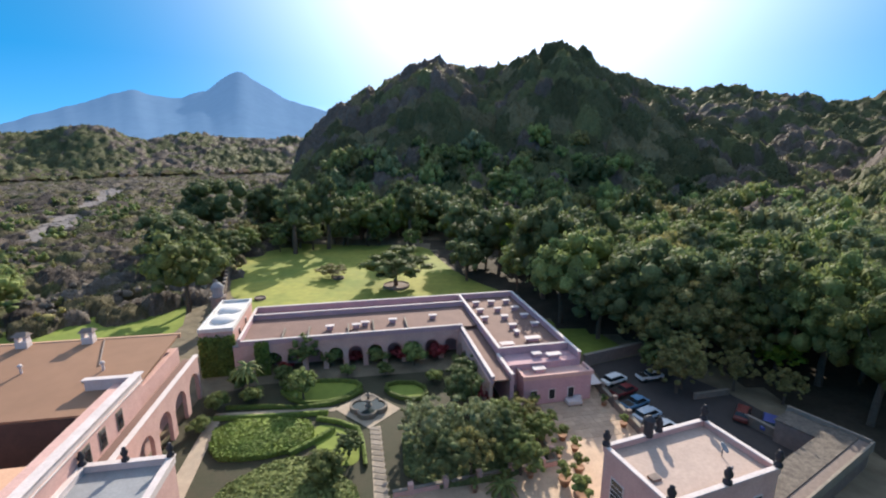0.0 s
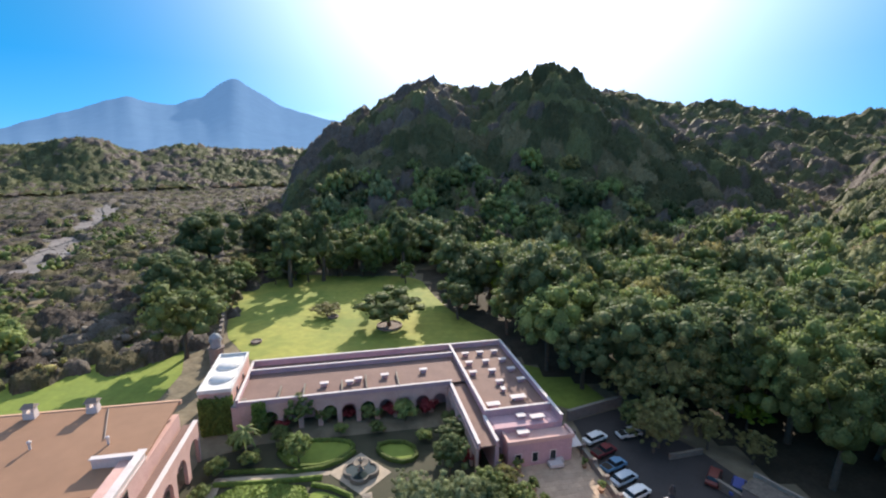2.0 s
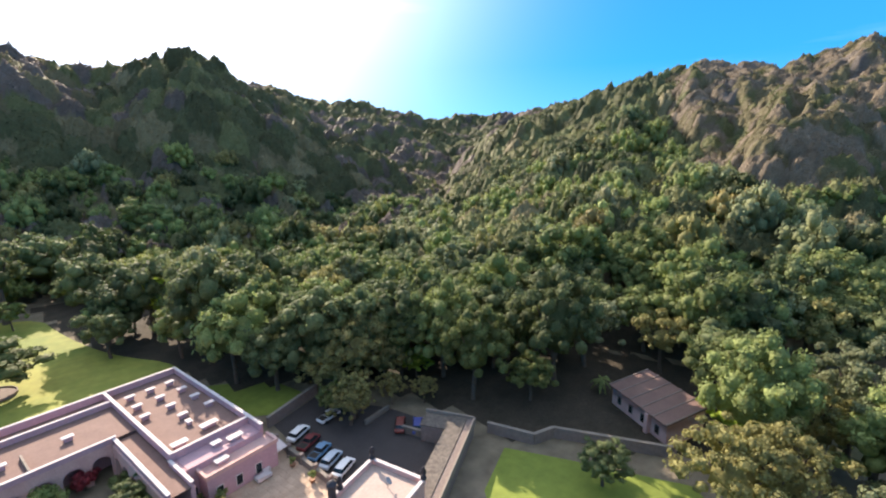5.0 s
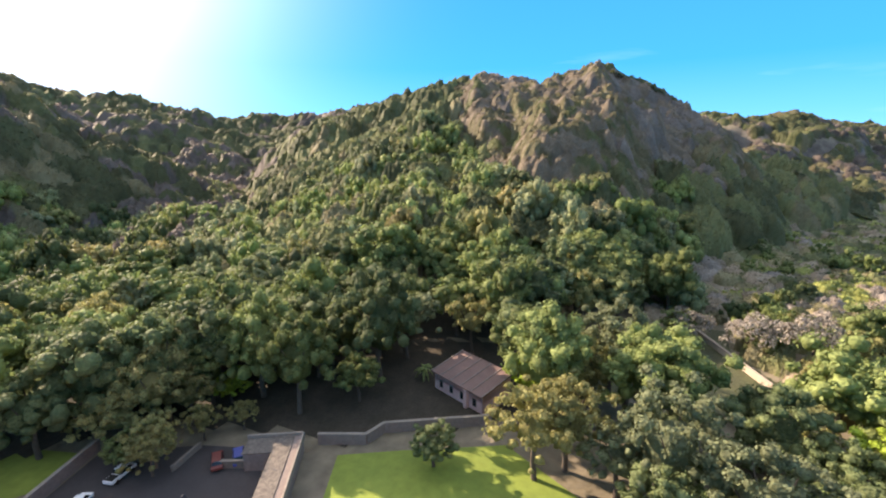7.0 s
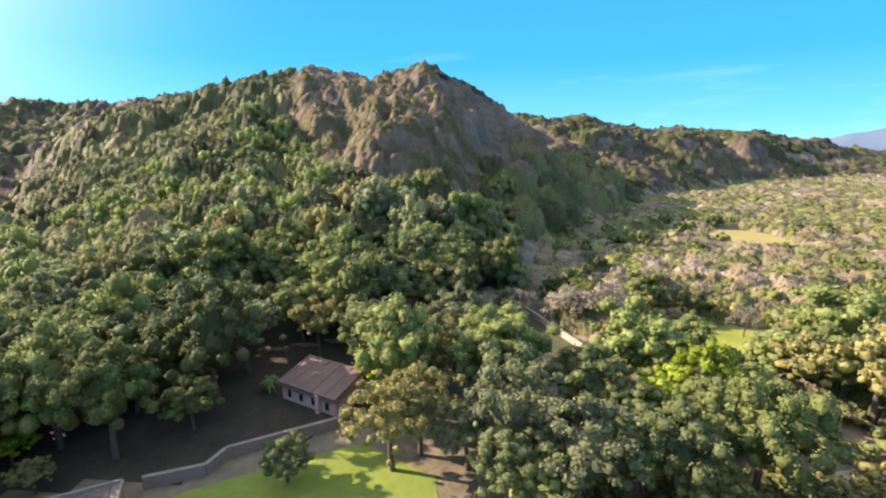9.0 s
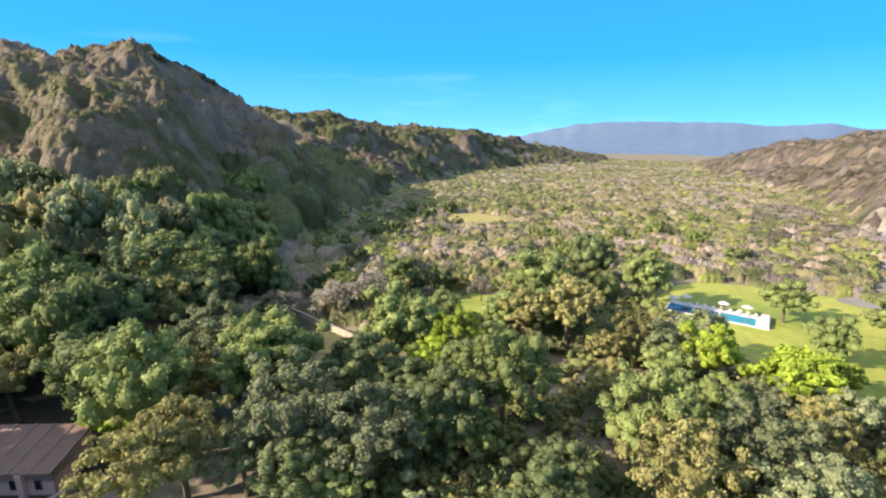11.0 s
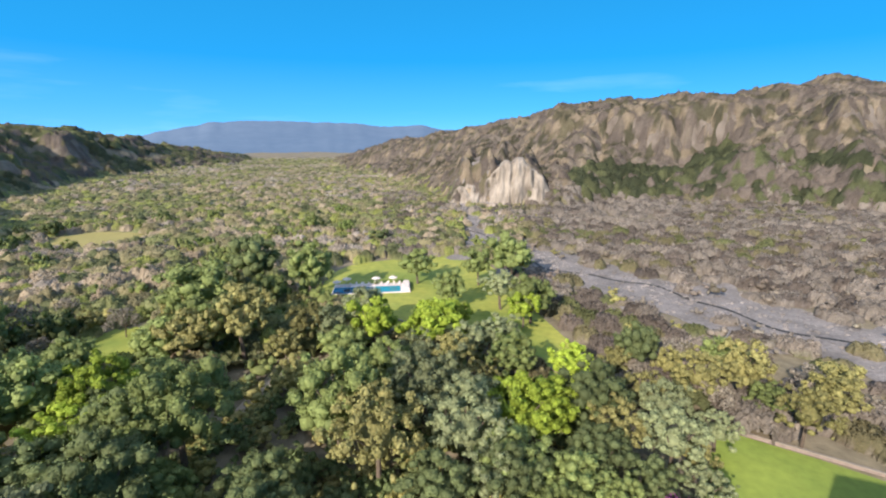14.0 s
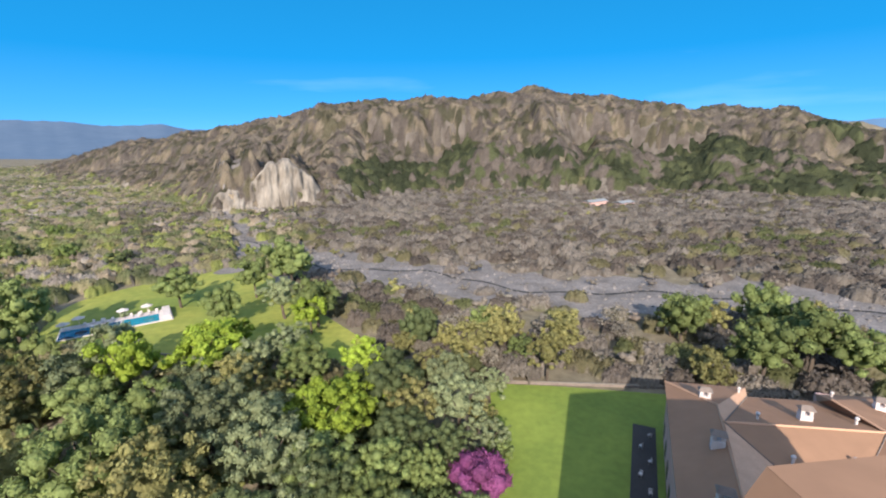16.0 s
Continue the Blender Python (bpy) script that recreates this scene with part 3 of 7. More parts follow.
def woods(name, material, xy, radius, tall, label, category, leaves=36, lobes=3, variants=24, seed=1, tone=((0.75, 0.8, 0.7), (1.3, 1.25, 1.25)), leaf=0.1, core=ICO1, lean=0.2):
    """Many crowns joined in one mesh, drawn from a few variants, each with its own size, turn and tone."""
    gen = np.random.default_rng(seed)
    if not len(xy):
        return None
    pool = []
    for _ in range(variants):
        vt, ft, vq = crown_arrays(gen, 1.0, 1.25, lobes, leaves, leaf * 1.6, core, lobe=(0.15, 0.32), reach=0.76)
        pool.append((np.concatenate([vt, vq]), np.concatenate([ft, quads_to_tris(len(vt), len(vq) // 4)])))
    z = height(xy[:, 0], xy[:, 1])
    V, Fc, T, n = [], [], [], 0
    pick = gen.integers(0, variants, len(xy))
    sz = gen.uniform(0.7, 1.3, len(xy)) * radius
    ht = gen.uniform(0.7, 1.25, len(xy)) * tall / radius / 1.25
    rot = gen.uniform(0, 6.283, len(xy))
    t = gen.uniform(0, 1, (len(xy), 1)) * 0.8 + gen.uniform(0, 1, (len(xy), 3)) * 0.2
    tones = np.array(tone[0]) + (np.array(tone[1]) - np.array(tone[0])) * t
    for i in range(len(xy)):
        v, f = pool[pick[i]]
        c, s = math.cos(rot[i]), math.sin(rot[i])
        w = np.empty_like(v)
        w[:, 0] = (v[:, 0] * c - v[:, 1] * s) * sz[i] + xy[i, 0]
        w[:, 1] = (v[:, 0] * s + v[:, 1] * c) * sz[i] + xy[i, 1]
        w[:, 2] = v[:, 2] * sz[i] * ht[i] + z[i] - lean * sz[i]
        V.append(w)
        Fc.append(f + n)
        T.append(np.repeat(tones[i][None], len(v), 0))
        n += len(v)
    ob = link_mesh(name, np.concatenate(V), np.concatenate(Fc), material, tone=np.concatenate(T), smooth=True)
    return tagged(ob, label, category, kind="stuff")


def scatter(n, az0, az1, r0, r1, keep, seed, even=1.0):
    """Random places between two azimuths and two distances that pass keep(x, y)."""
    gen = np.random.default_rng(seed)
    a = np.radians(gen.uniform(az0, az1, n))
    r = (gen.uniform(0, 1, n) * (r1 ** even - r0 ** even) + r0 ** even) ** (1 / even)
    x, y = r * np.sin(a), r * np.cos(a)
    ok = keep(x, y)
    return np.stack([x[ok], y[ok]], 1)


def inside(x, y, poly):
    c = np.zeros(np.shape(x), bool)
    for (x0, y0), (x1, y1) in zip(poly, poly[1:] + poly[:1]):
        cross = ((y0 > y) != (y1 > y)) & (x < (x1 - x0) * (y - y0) / (y1 - y0 + 1e-12) + x0)
        c ^= cross
    return c


def slope(x, y):
    return np.hypot(height(x + 3, y) - height(x - 3, y), height(x, y + 3) - height(x, y - 3)) / 6


ESTATE = [(-112, -38), (-62, -66), (-48, -79), (-14, -84), (-2, -48), (30, -6), (58, 12), (72, 18), (88, 24), (88, 41), (72, 46), (58, 50), (50, 64), (43, 82), (22, 90), (17, 104), (10, 128), (0, 150), (-30, 165), (-66, 170), (-62, 100), (-100, 80)]
POOL = [(108, -144), (93, -166), (64, -186), (44, -166), (34, -150), (22, -128), (7, -106), (1, -93), (7, -82), (26, -96), (54, -96), (72, -106), (94, -110)]
GLADE = [(94, 20), (104, 21), (118, 11), (135, -8), (136, -20), (118, -20), (104, -32), (94, -32), (90, -14), (90, 6)]
RIVER = [(150, -400), (112, -310), (84, -246), (58, -203), (32, -182), (4, -166), (-26, -151), (-56, -133), (-90, -121), (-130, -112), (-168, -60), (-165, 60), (-150, 140), (-200, 230), (-250, 330), (-330, 470)]


def river_distance(x, y):
    d = np.full(np.shape(x), 1e9)
    for (x0, y0), (x1, y1) in zip(RIVER, RIVER[1:]):
        t = np.clip(((x - x0) * (x1 - x0) + (y - y0) * (y1 - y0)) / ((x1 - x0) ** 2 + (y1 - y0) ** 2), 0, 1)
        d = np.minimum(d, np.hypot(x - x0 - t * (x1 - x0), y - y0 - t * (y1 - y0)))
    return d


def open_ground(x, y):
    return ~inside(x, y, ESTATE) & ~inside(x, y, POOL) & ~inside(x, y, GLADE) & (river_distance(x, y) + 16 * fbm(x / 18, y / 18, 59, 2) > 8) & (np.hypot(x, y) > 25)


# lush forest to the north-east and on the lower slopes
def flat_enough(x, y):
    return slope(x, y) < 1.6


def spaced(step, x0, x1, y0, y1, keep, seed):
    """Uneven places about step apart that pass keep(x, y)."""
    gen = np.random.default_rng(seed)
    i, j = np.meshgrid(np.arange(x0, x1, step), np.arange(y0, y1, step * 0.87), indexing="ij")
    i = i + 0.5 * step * (np.arange(i.shape[1]) % 2)
    x, y = (i + gen.uniform(-0.36, 0.36, i.shape) * step).ravel(), (j + gen.uniform(-0.36, 0.36, j.shape) * step).ravel()
    ok = keep(x, y)
    return np.stack([x[ok], y[ok]], 1)


def forested(x, y):
    a, r = np.degrees(np.arctan2(x, y)), np.hypot(x, y)
    return (a > -20) & (a < 98) & (r > 72) & (r < 300) & open_ground(x, y) & (y > -12) & ((x > 14) | (y > 176)) & (x > -64) & flat_enough(x, y) & ((a < 66) | (height(x, y) + 26 * fbm(x / 50, y / 50, 61, 3) < 30))


FOREST = spaced(11.4, -70, 300, -12, 300, forested, 3)
reach_of = np.hypot(FOREST[:, 0], FOREST[:, 1])
order = np.argsort(reach_of)
FOREST_NEAR, FOREST = FOREST[order[:80]], FOREST[order[80:]]
for (x, y), pick, size in zip(FOREST_NEAR, np.random.default_rng(8).uniform(0, 1, 80), np.random.default_rng(9).uniform(1.05, 1.7, 80)):
    ob = plant("broad" if pick < 0.42 else "dark" if pick < 0.68 else "grey" if pick < 0.88 else "olive", float(x), float(y), float(size), group="trees of the valley forest")
    ob.scale.z *= 1.12
half = np.random.default_rng(1).uniform(0, 1, len(FOREST))
FOREST_TONE = ((0.62, 0.66, 0.6), (1.15, 1.1, 1.1))
for material, a, b, seed, label in (("leaf", 0.0, 0.42, 11, "dense green broadleaf forest on the valley edge"), ("leaf_dark", 0.42, 0.7, 12, "darker trees mixed through the forest"),
                                    ("leaf_grey", 0.7, 0.9, 13, "grey-green trees mixed through the forest"), ("leaf_olive", 0.9, 1.1, 14, "olive trees mixed through the forest")):
    woods("forest", M[material], FOREST[(half >= a) & (half < b)], 7.2, 14.5, label, "forest", leaves=400, lobes=26, seed=seed, leaf=0.038, tone=FOREST_TONE)

# ---- closed canopies of the hills and the thickets of the flats ----
GREEN, DARK, OLIVE, TWIG, TAN, UMBER, LIME = (0.15, 0.16, 0.074), (0.10, 0.109, 0.056), (0.205, 0.182, 0.105), (0.265, 0.228, 0.20), (0.275, 0.222, 0.165), (0.165, 0.136, 0.12), (0.20, 0.215, 0.068)
M["canopy"] = leaf_mat("mixed_foliage", (1.0, 1.0, 1.0), (0.74, 0.74, 0.72), 0.36, 0.0, 0.6, 0.1)


def canopy(name, az0, az1, r0, r1, step, grow, spacing, tall, cover, palette, label, category, seed, patch=1.0, wide=60.0, sprays=0.9, pale=1.0, twig=0.04):
    """A closed roof of crowns: domes of uneven size and height over the land, each crown with a colour of the palette (share, colour); cover(x, y) is the share of ground that they hide, and scales their height."""
    az = np.radians(np.arange(az0, az1, step))
    radii = r0 * np.exp(np.arange(0, math.log(r1 / r0), grow))
    gen = np.random.default_rng(seed)
    A, R = np.meshgrid(az, radii, indexing="ij")
    A = A + gen.uniform(-0.4, 0.4, A.shape) * radians(step)
    R = R * (1 + gen.uniform(-0.4, 0.4, R.shape) * grow)
    X, Y = R * np.sin(A), R * np.cos(A)
    wx = X + 0.35 * spacing * fbm(X / spacing * 1.3, Y / spacing * 1.3, seed + 5, 2)
    wy = Y + 0.35 * spacing * fbm(X / spacing * 1.3, Y / spacing * 1.3, seed + 6, 2)
    ix, iy = np.floor(wx / spacing), np.floor(wy / spacing)
    best = np.full(X.shape, -1.0)
    bi, bj = ix.copy(), iy.copy()
    keys, where = np.unique((ix.astype(np.int64) + 4096) * 8192 + iy.astype(np.int64) + 4096, return_inverse=True)
    where = where.reshape(X.shape)
    ki, kj = keys // 8192 - 4096.0, keys % 8192 - 4096.0
    for dx in (-1, 0, 1):
        for dy in (-1, 0, 1):
            i, j = ki + dx, kj + dy
            cx, cy = (i + 0.15 + 0.7 * lattice(i, j, seed)) * spacing, (j + 0.15 + 0.7 * lattice(i, j, seed + 1)) * spacing
            c = cover(cx, cy)
            rad = spacing * (0.5 + 0.42 * lattice(i, j, seed + 2))
            high = np.where(lattice(i, j, seed + 4) < c, tall * (0.55 + 0.75 * lattice(i, j, seed + 3)) * (0.55 + 0.45 * np.clip(c, 0, 1)), -1.0)
            i, j, cx, cy, rad, high = (q[where] for q in (i, j, cx, cy, rad, high))
            d = np.hypot(wx - cx, wy - cy) / rad
            h = np.where((d < 1) & (high > 0), high * (0.3 + 0.7 * np.sqrt(np.clip(1 - d * d, 0, 1))), -1.0)
            win = h > best
            best = np.where(win, h, best)
            bi, bj = np.where(win, i, bi), np.where(win, j, bj)
    has = best > 0
    Z = height(X, Y) + np.where(has, best * (1 + 0.4 * fbm(X / spacing * 3.1, Y / spacing * 3.1, seed + 7, 2)) + (0.34 * fbm(X / spacing * 7.3, Y / spacing * 7.3, seed + 13, 2) + gen.uniform(-0.04, 0.04, X.shape)) * tall, -0.7)
    u = lattice(bi, bj, seed + 8) * 0.72 + 0.14 + patch * 0.8 * fbm(bi * spacing / wide, bj * spacing / wide, seed + 9, 3)
    tone = np.zeros(X.shape + (3,))
    edge = 0.0
    for share, colour in palette:
        tone = np.where(((u >= edge) | (edge == 0.0))[..., None], np.array(colour), tone)
        edge += share
    tone = tone * pale * (0.78 + 0.44 * lattice(bi, bj, seed + 10))[..., None]
    n, k = X.shape
    i, j = np.meshgrid(np.arange(n - 1), np.arange(k - 1), indexing="ij")
    keep = (has[:-1, :-1] | has[1:, :-1] | has[:-1, 1:] | has[1:, 1:])
    f = np.stack([i * k + j, (i + 1) * k + j, (i + 1) * k + j + 1, i * k + j + 1], -1)[keep]
    used, back = np.unique(f, return_inverse=True)
    v = np.stack([X, Y, Z], -1).reshape(-1, 3)[used]
    q = back.reshape(-1, 4)
    faces = np.concatenate([q[:, [0, 1, 2]], q[:, [0, 2, 3]]])
    # loose sprays of leaves that break the smooth domes
    top = np.flatnonzero((best > 0.45 * tall).ravel()[used])
    pick = gen.choice(top, min(len(top), int(sprays * len(top))), replace=False)
    size = 0.24 * np.hypot(X, Y).ravel()[used][pick] * radians(step) + twig * spacing
    leaf = leaf_quads(v[pick] + gen.uniform(-0.3, 0.3, (len(pick), 3)) * size[:, None] + np.array([0, 0, 0.35]) * size[:, None], gen.normal(0, 0.6, (len(pick), 3)) + np.array([0, 0, 0.6]), size[:, None], gen)
    tn = tone.reshape(-1, 3)[used]
    shade = gen.uniform(0.8, 1.25, (len(pick), 1))
    ob = link_mesh(name, np.concatenate([v, leaf]), np.concatenate([faces, quads_to_tris(len(v), len(pick))]), M["canopy"], tone=np.concatenate([tn, np.repeat(tn[pick] * shade, 4, 0)]), smooth=True)
    return tagged(ob, label, category, kind="stuff")


def azimuth(x, y):
    return np.degrees(np.arctan2(x, y)) % 360


canopy("hill_wood", -23, 44, 205, 440, 0.2, 0.0048, 11.0, 9.5, lambda x, y: np.where(open_ground(x, y) & (y > 176) & (slope(x, y) < 2.2), 0.97, 0), ((0.36, DARK), (0.14, GREEN), (0.12, OLIVE), (0.38, UMBER)), "dark and brown woods covering the steep hill", "forest", 501, pale=1.4)
canopy("gap_wood", 8, 66, 430, 830, 0.24, 0.006, 10.0, 9.0, lambda x, y: np.where(height(x, y) > 3, 0.97, 0.8), ((0.45, DARK), (0.2, GREEN), (0.35, UMBER)), "dark woods between the hills", "forest", 521, pale=1.45)


def sunny(x, y):
    """1 on the dry upper face of the eastern hill."""
    return ramp01(height(x, y) + 34 * fbm(x / 50, y / 50, 61, 3), 26, 40) * ramp01(azimuth(x, y), 62, 72)


canopy("slope_wood", 38, 107, 150, 450, 0.2, 0.0055, 10.5, 11.0, lambda x, y: np.where(open_ground(x, y) & (sunny(x, y) < 0.5) & ((height(x, y) > 3) | (azimuth(x, y) < 92)), 0.97, 0), ((0.34, DARK), (0.46, GREEN), (0.2, OLIVE)), "green woods on the hill slopes", "forest", 541, pale=1.15)
canopy("slope_scrub", 60, 107, 165, 450, 0.2, 0.0052, 6.2, 5.0, lambda x, y: np.where(open_ground(x, y) & (sunny(x, y) >= 0.4) & (slope(x, y) < 3.4), 0.93, 0), ((0.14, GREEN), (0.3, OLIVE), (0.34, TAN), (0.22, TWIG)), "tan and olive scrub on the sunny hill face", "scrub", 561, pale=1.20)
canopy("cliff_wood", 83, 153, 395, 1750, 0.2, 0.0062, 9.0, 6.5, lambda x, y: np.where((slope(x, y) < np.where(height(x, y) > 12, 0.85, 1.35)) & (azimuth(x, y) < 138) & ((height(x, y) > 5) | (azimuth(x, y) < 108)), 0.94 - 0.25 * ramp01(height(x, y), 4, 14) * (fbm(x / 60, y / 60, 77, 3) > 0), 0), ((0.34, DARK), (0.22, GREEN), (0.16, OLIVE), (0.28, UMBER)), "dark woods above and below the far cliffs", "forest", 581, pale=1.15, sprays=0.4)


def meadow(x, y):
    """1 in the open grassy clearings of the flats."""
    return ((np.hypot(x - 252, (y + 143) * 1.3) < 28) | (np.hypot(x - 112, y + 66) < 14) | (np.hypot(x - 218, y + 240) < 14)).astype(float)


canopy("thicket", 90, 168, 100, 1500, 0.2, 0.0066, 5.4, 3.8, lambda x, y: np.where(open_ground(x, y) & (height(x, y) < 8), (0.80 + 0.5 * fbm(x / 45, y / 45, 52, 3)) * (1 - meadow(x, y)), 0), ((0.2, GREEN), (0.24, OLIVE), (0.1, LIME), (0.12, DARK), (0.2, TAN), (0.14, TWIG)), "mixed green and grey-brown thicket on the valley floor", "scrub", 601, pale=1.36, sprays=0.8, patch=0.8, twig=0.07)
canopy("dry_thicket", 150, 238, 84, 440, 0.2, 0.0060, 5.2, 3.6, lambda x, y: np.where(open_ground(x, y) & (height(x, y) < 12), (0.76 + 0.7 * fbm(x / 40, y / 40, 53, 3)) * ramp01(river_distance(x, y) + 34 * fbm(x / 24, y / 24, 57, 3), 3, 34), 0), ((0.5, TWIG), (0.22, UMBER), (0.18, OLIVE), (0.1, GREEN)), "grey leafless thicket beyond the river bed", "scrub", 621, pale=1.06, patch=0.7, twig=0.075)


def foot_wood(x, y):
    """1 in the green woods at the foot of the southern ridge and up its gullies."""
    a = azimuth(x, y)
    return ramp01(22 + 0.5 * (a - 190) + 75 * fbm(x / 75, y / 75, 97, 3) - height(x, y), -4, 6) * ramp01(a, 168, 173) * ramp01(height(x, y), 1, 5)


canopy("ridge_scrub", 137, 240, 335, 1350, 0.2, 0.0056, 5.8, 4.0, lambda x, y: np.where((slope(x, y) < 2.6) & (height(x, y) > 3) & (foot_wood(x, y) < 0.5), np.where(slope(x, y) < 1.3, 0.85, 0.6), 0), ((0.24, (0.215, 0.18, 0.15)), (0.14, (0.095, 0.088, 0.06)), (0.28, UMBER), (0.16, TAN), (0.18, (0.155, 0.135, 0.09))), "grey-brown scrub on the rocky ridge", "scrub", 641, patch=0.6, sprays=0.6, pale=0.8, twig=0.06)
canopy("ridge_wood", 166, 240, 360, 640, 0.2, 0.0052, 7.0, 6.5, lambda x, y: np.where((slope(x, y) < 1.5) & (foot_wood(x, y) >= 0.5), 0.96, 0), ((0.55, (0.055, 0.063, 0.036)), (0.25, DARK), (0.2, UMBER)), "dark green woods along the foot of the ridge", "forest", 661, pale=0.85)
canopy("west_scrub", -67, -16, 95, 720, 0.24, 0.0068, 5.5, 3.4, lambda x, y: np.where(open_ground(x, y) & (x < -62), 0.76 + 0.7 * fbm(x / 45, y / 45, 54, 3), 0), ((0.42, TWIG), (0.2, OLIVE), (0.16, GREEN), (0.22, UMBER)), "grey-brown scrub on the western flats", "scrub", 681, pale=1.05, sprays=0.6)
canopy("west_wood", -67, -16, 660, 1080, 0.2, 0.006, 9.5, 8.0, lambda x, y: np.where(river_distance(x, y) > 16, 0.95, 0), ((0.5, DARK), (0.2, GREEN), (0.3, UMBER)), "dark woods on the western foothills", "forest", 701)
# single bushes and small trees that stand out of the thickets
SCRUB = scatter(800, 92, 232, 84, 300, lambda x, y: open_ground(x, y) & (azimuth(x, y) > 100) & (meadow(x, y) < 0.5), 5, 1.3)
SCRUB_W = scatter(600, -62, -17, 95, 420, lambda x, y: open_ground(x, y) & (x < -62), 6, 1.3)
sc = np.concatenate([SCRUB, SCRUB_W])
u = np.random.default_rng(3).uniform(0, 1, len(sc)) * 0.8 - np.where((azimuth(sc[:, 0], sc[:, 1]) > 172) & (sc[:, 1] < 0), 0.45, 0.0) + 1.0 * fbm(sc[:, 0] / 70, sc[:, 1] / 70, 41, 3) + np.where((sc[:, 0] > 40) | (sc[:, 1] > 0), 0.3, 0.0)
woods("bushes", M["scrub"], sc[u < 0.5], 3.0, 3.6, "grey leafless bushes standing out of the thicket", "scrub", leaves=40, lobes=4, seed=15, leaf=0.05, tone=((0.6, 0.6, 0.6), (0.9, 0.88, 0.86)))
woods("bushes", M["leaf_olive"], sc[(u >= 0.5) & (u < 0.8)], 3.2, 4.4, "olive bushes standing out of the thicket", "scrub", leaves=40, lobes=4, seed=16, leaf=0.05, tone=((0.85, 0.85, 0.85), (1.25, 1.22, 1.2)))
woods("bushes", M["leaf"], sc[u >= 0.8], 3.8, 6.0, "green small trees standing out of the thicket", "forest", leaves=60, lobes=5, seed=17, leaf=0.05, tone=((0.75, 0.75, 0.75), (1.2, 1.15, 1.1)))
VALLEY_TREES = scatter(260, 98, 158, 120, 330, lambda x, y: open_ground(x, y) & (height(x, y) < 6) & (meadow(x, y) < 0.5) & (fbm(x / 38, y / 38, 88, 3) > 0.03), 89, 1.3)
vt = np.random.default_rng(90).uniform(0, 1, len(VALLEY_TREES))
woods("valley_trees", M["leaf"], VALLEY_TREES[vt < 0.6], 4.6, 7.5, "green trees in clusters on the valley floor", "forest", leaves=200, lobes=12, seed=91, leaf=0.05)
woods("valley_trees", M["leaf_dark"], VALLEY_TREES[vt >= 0.6], 4.8, 8.0, "dark trees in clusters on the valley floor", "forest", leaves=200, lobes=12, seed=92, leaf=0.05)

# ---- lawns, paths and paving ----


def sheet(name, poly, z, material, label, category, kind="structure", thick=0.0):
    """A flat piece of ground of that outline, with an edge if it has a thickness."""
    bm = bmesh.new()
    top = [bm.verts.new((x, y, z)) for x, y in poly]
    face = bm.faces.new(top)
    bm.normal_update()
    if face.normal.z < 0:
        face.normal_flip()
    if thick:
        low = [bm.verts.new((x, y, z - thick)) for x, y in poly]
        for i in range(len(poly)):
            j = (i + 1) % len(poly)
            bm.faces.new((top[i], low[i], low[j], top[j]))
    bmesh.ops.triangulate(bm, faces=[f for f in bm.faces if len(f.verts) > 4])
    return tagged(part(name, bm, material), label, category, kind=kind)


def rounded(poly, steps=3):
    """The outline with its corners cut softer."""
    for _ in range(steps):
        out = []
        for (x0, y0), (x1, y1) in zip(poly, poly[1:] + poly[:1]):
            out += [(0.75 * x0 + 0.25 * x1, 0.75 * y0 + 0.25 * y1), (0.25 * x0 + 0.75 * x1, 0.25 * y0 + 0.75 * y1)]
        poly = out
    return poly


LAWN_N = rounded([(-44, 98), (15, 100), (18, 112), (6, 128), (-2, 150), (-8, 176), (-40, 174), (-78, 182), (-60, 118), (-48, 104)], 2)
sheet("lawn", LAWN_N, 0.06, M["drylawn"], "sunlit yellow-green lawn with tree shadows", "lawn")
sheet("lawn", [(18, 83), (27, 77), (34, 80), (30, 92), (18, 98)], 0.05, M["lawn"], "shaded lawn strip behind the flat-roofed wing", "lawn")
sheet("lawn", rounded([(-98, 78), (-60, 70), (-54, 87), (-66, 112), (-74, 116), (-90, 92)], 1), 0.06, M["lawn"], "sunlit green lawn beside the river bank trees", "lawn")
sheet("lawn", [(41.5, 38.5), (51.0, 43.0), (56.5, 34.0), (65, 19), (58, 6), (46, 4), (30, 8), (32, 24)], 0.06, M["lawn"], "bright mown lawn behind the stone wall", "lawn")
sheet("lawn", [(-17.5, -82), (-31, -79), (-52, -73), (-43, -62), (-24, -30), (-6, -30), (-10, -52)], 0.06, M["lawn"], "mown lawn half in the shade of the added block", "lawn")
sheet("lawn", rounded([(106, -146), (92, -164), (64, -184), (46, -166), (36, -150), (24, -128), (9, -106), (3, -93), (7, -84), (15, -92), (26, -98), (40, -96), (54, -98), (72, -108), (92, -112)], 2), 0.06, M["drylawn"], "yellow-green lawn round the pool", "lawn")
sheet("lawn", rounded([(98, -52), (112, -44), (124, -46), (118, -72), (106, -76)], 2), 0.06, M["drylawn"], "small grassy clearing among dry trees", "lawn")


